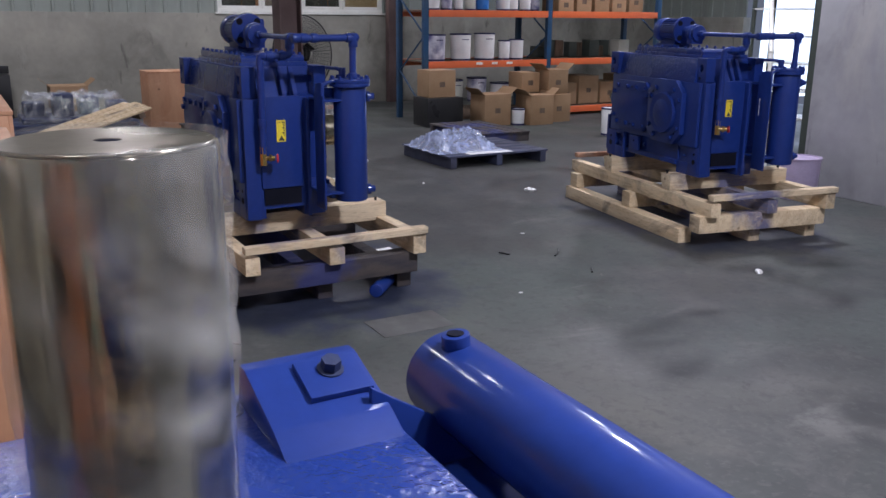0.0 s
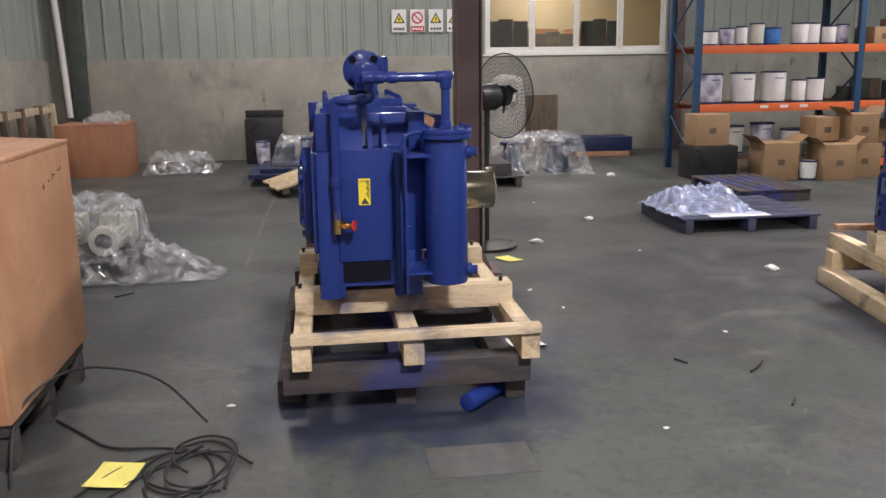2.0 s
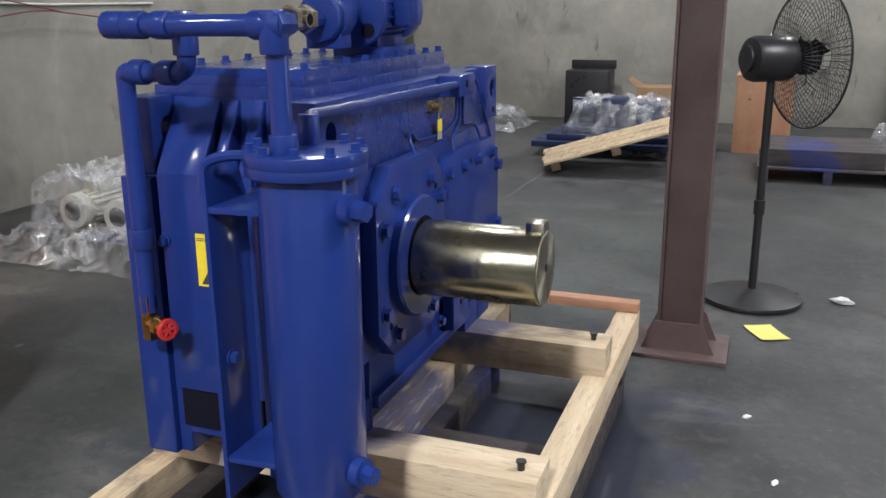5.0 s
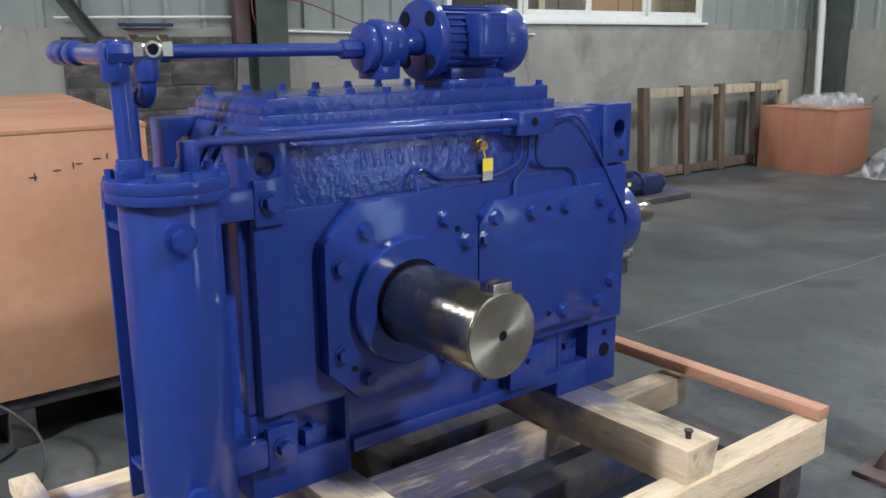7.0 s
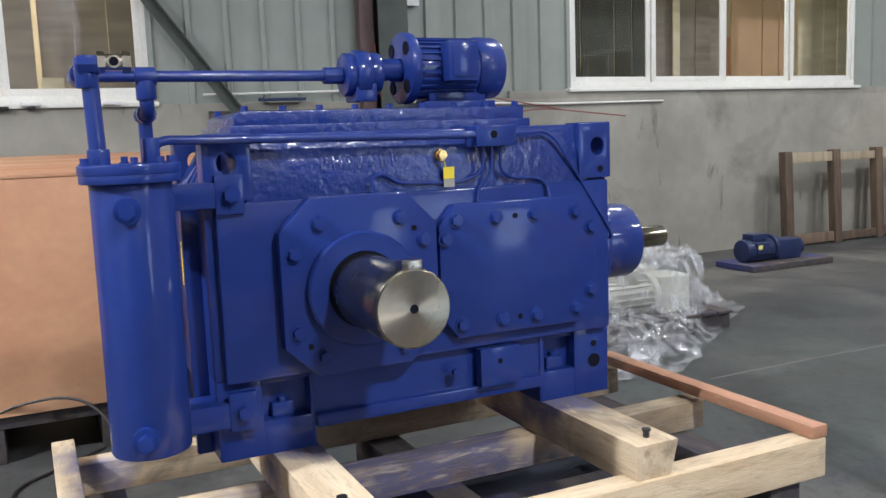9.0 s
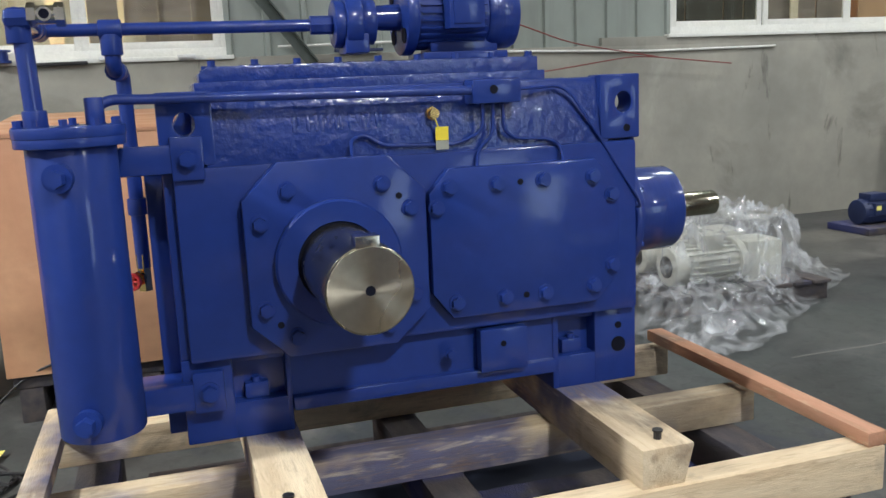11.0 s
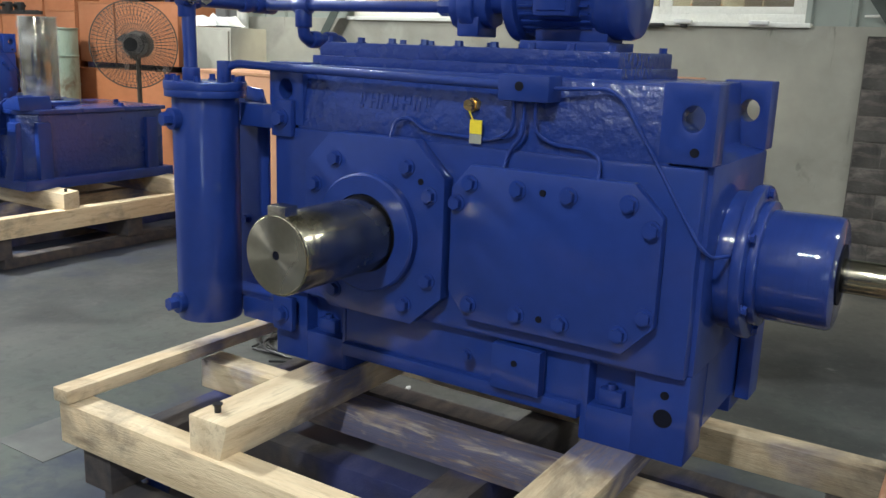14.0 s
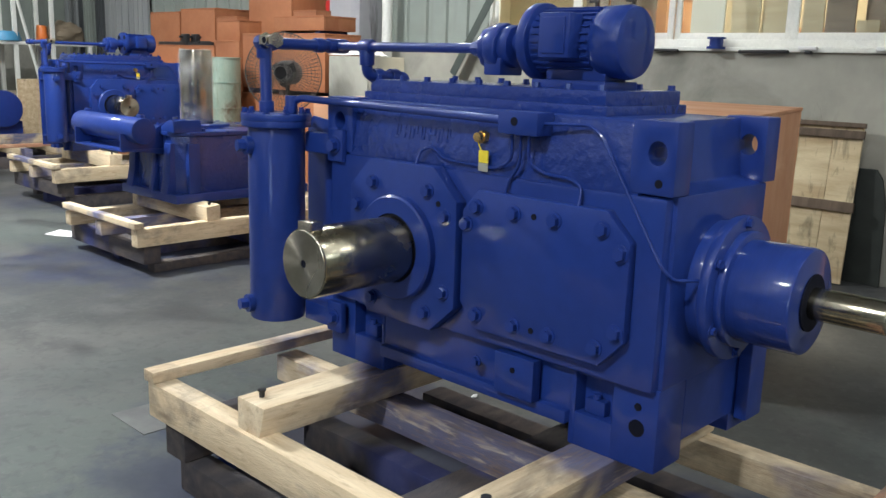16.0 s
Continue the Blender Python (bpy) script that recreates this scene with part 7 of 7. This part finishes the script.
carton(7.05, 7.45, -4.98, -4.50, 0.46, 0.88, "brown carton on a black crate")
bm = bmesh.new()
box(bm, 7.0, 7.5, -5.1, -4.45, 0.0, 0.455, 0.02)
single("black_crate", bm, BLACKPAINT, "black plastic crate under a carton", "crate")
carton(6.75, 7.2, -5.85, -5.35, 0.0, 0.50, "open brown carton on the floor by the rack", True)
carton(6.55, 7.0, -6.55, -6.10, 0.0, 0.48, "brown carton on the floor by the rack", True)
carton(6.75, 7.2, -7.05, -6.58, 0.0, 0.46, "brown carton at the foot of a stack")
carton(6.78, 7.18, -7.0, -6.6, 0.461, 0.86, "brown carton at the top of a stack", True)
carton(6.9, 7.3, -6.5, -6.15, 0.50, 0.82, "rounded brown carton on another carton")
pail(6.72, -5.97, 0.0, 0.11, 0.26, None, label="small white pail on the floor", band=False)
pail(5.08, -6.55, 0.0, 0.16, 0.40, None, label="white pail with lid on the open floor", band=False)
pail(0.58, -5.72 + 0.55, 0.0, 0.19, 0.40, PURPLE, PURPLE, label="pale violet pail at the foot of the partition", band=False)
for k in range(10):
    x, y = 7.9 + 0.3 * random.random(), -7.35 - 0.21 * k
    bm = bmesh.new()
    w, h = 0.07 + 0.06 * random.random(), 0.1 + 0.22 * random.random()
    box(bm, x - w, x + w, y - w, y + w, 1.0, 1.0 + h, 0.012)
    single("rack_part", bm, random.choice((MOTOR_GREY, OLD_WOOD2, DARKSTEEL, CARD)), "small mixed machine part on the rack", "machine part", group="rack parts")
for k in range(5):
    carton(7.7, 8.2, -7.75 - 0.4 * k, -7.42 - 0.4 * k, 1.795, 2.04 + 0.12 * (k % 3), "dusty carton on the upper rack shelf")
for k in range(4):
    carton(7.7, 8.25, -7.9 - 0.5 * k, -7.45 - 0.5 * k, 0.17, 0.55 + 0.12 * (k % 2), "dusty carton on the low rack shelf")

# paler rectangle lying almost flush with the floor
bm = bmesh.new()
box(bm, -1.02, -0.73, -0.33, 0.12, -0.01, 0.003, 0.001)
single("floor_patch", bm, material("pale_floor_patch", (0.10, 0.10, 0.097), 0.55, tint=(0.066, 0.067, 0.067), amount=1.0, scale=4, fine=20, bump=0.05), "pale rectangular patch on the floor", "floor patch", kind="structure")

# ---- tarpaulin pallets and partition, south side ----
pallet("flat_pallet", 3.5, 4.72, -4.25, -2.85, 0.15, material("blue_grey_boards", (0.055, 0.065, 0.12), 0.6, tint=(0.03, 0.03, 0.05), amount=0.8, scale=3, bump=0.2, per_object=0.2), "low pallet overpainted dull blue", along="y")
pallet("flat_pallet", 5.1, 6.5, -5.1, -4.2, 0.14, OLD_WOOD, "dark low pallet on the open floor", along="x")
ob = drape("crumpled_film", 3.62, 4.55, -3.72, -2.78, lambda x, y: 0.06 + 0.12 * math.exp(-(((y + 3.45) ** 2 + (x - 4.08) ** 2) / 0.05) ** 2) + 0.11 * math.exp(-(((y + 3.05) ** 2 + (x - 4.05) ** 2) / 0.05) ** 2), FILM_BLUE, "bundle of bluish clear crumpled film on a pallet", seed=21, crumple=0.05, n=64, skirt=0.0, fold=0.045)
ob.location.z = 0.15
bm = bmesh.new()
box(bm, 3.52, 3.74, -3.75, -3.15, 0.152, 0.155)
single("white_sheet", bm, PAPER, "flat white sheet on a blue pallet", "paper")

bm = bmesh.new()
box(bm, -13.4, 0.85, -5.75, -5.55, 0, ROOF_Z, 0.01)
single("wall_partition", bm, PARTITION, "white-washed stained partition wall", "wall", kind="structure")
bm = bmesh.new()
box(bm, -3.0, -0.35, -5.54, -5.50, 0.0, 2.0, 0.005)
single("blue_door_leaf", bm, material("dark_blue_door", (0.03, 0.05, 0.16), 0.5, bump=0.05), "dark blue sheet door against the partition", "door")

# bay behind the partition: post, shelf and a daylit doorway in the far wall
bm = bmesh.new()
box(bm, 1.55, 1.8, -6.9, -6.65, 0, ROOF_Z, 0.004)
single("steel_post", bm, DARKSTEEL, "dark steel post beyond the partition", "column", kind="structure")
root = thing("wire_shelf", (2.6, -7.3, 0), "tall shelf with thin white edges beyond the partition", "shelf")
for k in range(6):
    bm = bmesh.new()
    box(bm, 2.1, 3.1, -7.5, -7.1, 0.5 + 0.33 * k, 0.52 + 0.33 * k)
    part("shelf_board", bm, WHITE, root)
for x in (2.1, 3.06):
    for y in (-7.5, -7.14):
        bm = bmesh.new()
        box(bm, x, x + 0.04, y, y + 0.04, 0, 2.4)
        part("post", bm, DARKSTEEL, root)
bm = bmesh.new()
rod(bm, (1.7, -5.9, 1.35), (2.05, -6.2, 2.05), 0.03, 8)
rod(bm, (1.7, -5.9, 1.35), (1.55, -5.8, 0.0), 0.03, 8)
single("white_batten", bm, WHITE, "white batten leaning beyond the partition", "batten")

# ---- litter, papers and cables ----
def sheet_of(name, x, y, w, h, rot, mat, label, curl=0.01, z=0.002):
    bm = bmesh.new()
    n = 6
    g = [[bm.verts.new(((i / n - 0.5) * w, (j / n - 0.5) * h, 0.001 + curl * ((i / n - 0.5) ** 2 * 2 + 0.4 * (j / n) ** 3))) for j in range(n + 1)] for i in range(n + 1)]
    for i in range(n):
        for j in range(n):
            bm.faces.new((g[i][j], g[i + 1][j], g[i + 1][j + 1], g[i][j + 1]))
    bm.transform(Matrix.Translation((x, y, z)) @ pose(0, 0, 0, 0, 0, rot))
    return single(name, bm, mat, label, "paper", group="loose sheets")


sheet_of("yellow_sheet", 2.80, -1.01, 0.21, 0.15, 28, YPAPER, "yellow paper sheet lying on the concrete floor")
sheet_of("yellow_sheet", -0.80, 1.41, 0.22, 0.18, -10, YPAPER, "yellow paper sheet among black cables", z=0.012)
sheet_of("white_sheet", 0.57, -0.64, 0.16, 0.21, 12, PAPER, "white paper sheet beside the skid", curl=0.03)
sheet_of("white_sheet", -4.95, 1.15, 0.3, 0.2, 30, PAPER, "white paper sheet on the floor")


def crumb(x, y, s, seed):
    bm = bmesh.new()
    t = bmesh.new()
    bmesh.ops.create_icosphere(t, subdivisions=2, radius=s)
    for v in t.verts:
        v.co *= 1 + 0.5 * noise.noise(v.co * (1.6 / s) + Vector((seed, 0, 0)))
        v.co.z = max(-s * 0.4, v.co.z * 0.6) + s * 0.4
    add(bm, t, Matrix.Translation((x, y, 0)) @ pose(0, 0, 0, 0, 0, seed * 40) @ Matrix.Diagonal((1.5, 0.8, 1, 1)))
    single("paper_scrap", bm, PAPER, "small crumpled white paper scrap on the floor", "litter", group="paper scraps")


for k, (x, y, s) in enumerate(((4.43, -2.21, 0.06), (3.42, -1.40, 0.06), (1.78, -0.95, 0.022), (1.28, -1.06, 0.022), (2.05, -2.98, 0.06), (7.72, -3.54, 0.07),
                               (-0.10, 1.01, 0.02), (-1.10, -2.73, 0.045), (5.6, -1.9, 0.03), (0.6, -1.9, 0.015), (-0.7, -1.0, 0.015), (2.9, -2.2, 0.02))):
    crumb(x, y, s * 0.65, k + 1)
for pts in ([(0.06, -1.86, 0.008), (-0.02, -1.80, 0.012), (-0.09, -1.72, 0.008)], [(0.10, -1.44, 0.006), (0.18, -1.40, 0.006)], [(2.14, 2.06, 0.008), (2.24, 1.95, 0.008)],
            [(-0.55, -1.70, 0.006), (-0.48, -1.75, 0.006)]):
    bm = bmesh.new()
    tube(bm, pts, 0.007, 6)
    single("metal_offcut", bm, BLACKPAINT, "short dark metal offcut on the floor", "offcut", group="metal offcuts")
random.seed(4)
for k in range(3):
    pts, a = [], random.random() * 6
    for i in range(13):
        a += 0.62 + 0.15 * random.random()
        r = 0.17 + 0.06 * math.sin(i * 1.1 + 2 * k)
        pts.append((-0.84 + 0.05 * k + r * 1.2 * math.cos(a), 1.12 - 0.04 * k + r * math.sin(a), 0.008 + 0.008 * k + 0.008 * random.random()))
    bm = bmesh.new()
    tube(bm, bend(pts, 0.08, 3), 0.006, 6)
    single("power_cable", bm, RUBBER, "loose coil of black power cable on the floor", "cable", group="power cables")
for pts in ([(-0.15, 1.82, 0.008), (-0.33, 1.66, 0.008), (-0.53, 1.49, 0.008), (-0.55, 1.26, 0.012), (-0.69, 0.95, 0.014), (-0.98, 0.95, 0.012)],
            [(-0.60, 1.15, 0.022), (-0.63, 1.27, 0.012), (-0.72, 1.40, 0.010), (-0.99, 1.55, 0.008), (-1.42, 1.72, 0.008), (-1.50, 1.52, 0.008), (-1.27, 1.33, 0.008), (-1.03, 1.04, 0.014)],
            [(-0.62, 1.05, 0.02), (-0.80, 1.30, 0.012), (-1.10, 1.46, 0.008), (-1.22, 1.36, 0.008), (-0.95, 1.02, 0.012)],
            [(-0.3, 1.1, 0.012), (-0.1, 1.35, 0.2), (-0.25, 1.7, 0.32), (-0.6, 1.85, 0.25), (-0.85, 1.8, 0.01)]):
    bm = bmesh.new()
    tube(bm, bend(pts, 0.2, 5), 0.0065, 6)
    single("power_cable", bm, RUBBER, "black power cable trailing over the floor", "cable", group="power cables")
bm = bmesh.new()
rod(bm, (-0.10, -0.37, 0.045), (-0.36, -0.13, 0.045), 0.045, 14, bev=0.008)
single("blue_bar", bm, BLUE, "short blue painted bar lying on the floor", "bar")
# side rooms behind the windows
bm = bmesh.new()
box(bm, -6.0, 10.6, 8.2, 8.35, 0, ROOF_Z)
single("wall_side_room", bm, DIM_ROOM, "pale brown back wall of the side room", "wall", kind="structure")
bm = bmesh.new()
box(bm, -6.15, -6.0, Y1 + 0.24, 8.35, 0, ROOF_Z)
box(bm, 10.6, 10.75, Y1 + 0.24, 8.35, 0, ROOF_Z)
single("wall_side_room_ends", bm, DIM_ROOM, "end walls of the side room", "wall", kind="structure")
bm = bmesh.new()
box(bm, 3.2, 3.35, Y1 + 0.24, 8.2, 0, ROOF_Z)
single("wall_side_room_middle", bm, DIM_ROOM, "dividing wall of the side rooms", "wall", kind="structure")
for x0, x1, y0, y1, z1 in ((7.6, 8.7, 7.0, 7.8, 2.6), (-1.6, -0.6, 7.2, 7.9, 2.0), (-3.4, -2.5, 6.6, 7.4, 2.3), (5.6, 6.5, 7.0, 7.8, 2.2)):
    crate("plywood_crate", x0, x1, y0, y1, 0.1, z1, "plywood crate standing in the side room")
bm = bmesh.new()
box(bm, X1 + 2.5, X1 + 2.6, -7.0, -1.0, 0, 4.0)
box(bm, X1 + 0.24, X1 + 2.5, -7.1, -7.0, 0, 4.0)
box(bm, X1 + 0.24, X1 + 2.5, -1.1, -1.0, 0, 4.0)
box(bm, X1 + 0.24, X1 + 2.6, -7.1, -1.0, 4.0, 4.1)
box(bm, X1 + 0.31, X1 + 2.6, -7.1, -1.0, -0.1, -0.01)
single("wall_east_room", bm, DIM_ROOM, "walls of the small room behind the end window", "wall", kind="structure")
for y in (-3.6, -4.7):
    crate("plywood_crate", X1 + 1.2, X1 + 1.9, y - 0.4, y + 0.4, 0.1, 2.2, "plywood crate in the room behind the end window")


def board_stack(axis, at, spans, z1, mat, label):
    """Boards standing upright side by side behind a window."""
    a, b = spans
    n = max(1, round((b - a) / 0.24))
    w = (b - a) / n
    root = thing("upright_boards", ((a + b) / 2, at, 0) if axis == "x" else (at, (a + b) / 2, 0), label, "boards", group="boards in the side rooms")
    for i in range(n):
        bm = bmesh.new()
        p, q, off = a + i * w, a + (i + 1) * w - 0.004, 0.018 * ((i * 5) % 3)
        if axis == "x":
            box(bm, p, q, at + off, at + off + 0.02, 0.0, z1 + 0.04 * (i % 2), 0.002)
        else:
            box(bm, at + off, at + off + 0.02, p, q, 0.0, z1 + 0.04 * (i % 2), 0.002)
        part("board", bm, mat, root, smooth=0)


TAUPE = material("dusty_taupe_board", (0.30, 0.25, 0.21), 0.8, tint=(0.2, 0.165, 0.14), amount=0.8, scale=2, fine=18, bump=0.1, grain=(1, 1, 6), per_object=0.15)
DARKBOARD = material("dark_olive_board", (0.075, 0.075, 0.065), 0.8, tint=(0.045, 0.045, 0.04), amount=0.8, scale=2, fine=18, bump=0.1, per_object=0.15)
PALEBOARD = material("pale_birch_board", (0.74, 0.66, 0.50), 0.7, tint=(0.55, 0.46, 0.32), amount=0.8, scale=2, fine=18, bump=0.1, grain=(1, 1, 6), per_object=0.1)
for spans, y, mat, z1, label in (
        ((-1.66, -1.33), 5.60, WHITE, 3.2, "white laminated boards upright behind the window"),
        ((-1.30, -0.76), 5.66, PALEBOARD, 3.2, "pale birch boards upright behind the window"),
        ((-0.64, -0.46), 5.62, PALEBOARD, 3.2, "pale birch boards upright behind the window"),
        ((-0.44, -0.20), 5.60, TAUPE, 3.2, "dusty taupe boards upright behind the window"),
        ((-0.18, 0.00), 5.58, PALEBOARD, 1.98, "low pale birch boards upright behind the window"),
        ((-0.16, 0.66), 5.70, TAUPE, 3.2, "dusty taupe boards upright behind the window"),
        ((-2.90, -2.10), 5.70, TAUPE, 3.2, "dusty taupe boards upright behind the window"),
        ((4.50, 6.12), 5.60, DARKBOARD, 3.2, "dark olive boards upright behind the window"),
        ((6.16, 7.30), 5.66, TAUPE, 3.2, "dusty taupe boards upright behind the window"),
        ((6.46, 6.56), 5.60, PALEBOARD, 3.2, "pale birch boards upright behind the window"),
        ((7.36, 8.40), 5.62, PLY_END, 3.2, "tan plywood sheets upright behind the window"),
        ((8.44, 9.60), 5.60, PALEBOARD, 3.2, "pale birch boards upright behind the window")):
    board_stack("x", y, spans, z1, mat, label)
for spans, x, mat, z1, label in (
        ((-3.25, -2.45), X1 + 0.55, DARKBOARD, 2.32, "dark boards standing behind the end window"),
        ((-5.05, -4.30), X1 + 0.70, DARKBOARD, 2.32, "dark boards standing behind the end window"),
        ((-4.20, -3.40), X1 + 0.80, TAUPE, 2.1, "dusty taupe boards standing behind the end window")):
    board_stack("y", x, spans, z1, mat, label)

# light joint line in the floor, and brush marks on the large crate
bm = bmesh.new()
for k in range(6):
    box(bm, 2.95 + 1.1 * k, 4.03 + 1.1 * k, 1.19 - 0.012 * k - 0.007, 1.19 - 0.012 * k + 0.007, 0.0, 0.002)
part("joint", bm, material("joint_filler", (0.16, 0.155, 0.145), 0.8, bump=0.2), floor, "pale joint filler", smooth=0)
bm = bmesh.new()
for k, (dx, dz, w, h) in enumerate(((0.0, 0.0, 0.03, 0.006), (0.012, -0.012, 0.006, 0.03), (0.06, 0.008, 0.03, 0.006), (0.11, 0.0, 0.006, 0.028), (0.12, 0.015, 0.024, 0.006), (0.165, 0.02, 0.03, 0.006), (0.20, 0.01, 0.006, 0.024))):
    box(bm, 0.02 + 1.5 * dx, 0.02 + 1.5 * dx + w, 1.8175, 1.8192, 1.10 + 0.2 * dx + dz, 1.10 + 0.2 * dx + dz + h)
part("brush_mark", bm, OLD_WOOD, large_crate, "faint dark brush marks", smooth=0)


# ---- sooty block patch in the long wall ----
patch = thing("block_patch", (1.72, Y1, 0), "patch of dark sooty masonry blocks in the rendered wall", "masonry", kind="structure")
bm = bmesh.new()
box(bm, 1.04, 2.35, Y1 - 0.034, Y1 - 0.001, 0.0, 1.655)
part("mortar_bed", bm, BRICK, patch)
random.seed(9)
block_meshes = []
for k in range(4):
    bm = bmesh.new()
    box(bm, -0.193, 0.193, -0.014, 0.014, -0.087, 0.087, 0.003)
    for v in bm.verts:
        v.co += Vector((0.006 * noise.noise(v.co * 9 + Vector((k * 5, 0, 0))), 0.004 * noise.noise(v.co * 7 + Vector((0, k * 3, 0))), 0.005 * noise.noise(v.co * 8 + Vector((0, 0, k)))))
    block_meshes.append(finish("block", bm, BRICK))
bm = bmesh.new()
box(bm, -0.092, 0.092, -0.014, 0.014, -0.087, 0.087, 0.003)
half_block = finish("block", bm, BRICK)
for row in range(9):
    z = 0.095 + row * 0.183
    x = 1.05 + (0.0 if row % 2 else -0.10)
    while x < 2.34:
        if x < 1.04:
            share("block", half_block, patch, pose(1.14 - 1.72, -0.022, z))
        elif x + 0.38 <= 2.36:
            share("block", random.choice(block_meshes), patch, pose(x + 0.19 - 1.72, -0.024 - 0.003 * random.random(), z, 0, 0, 0))
        elif x + 0.18 <= 2.36:
            share("block", half_block, patch, pose(x + 0.09 - 1.72, -0.022, z))
        x += 0.39 if x >= 1.04 else 0.29
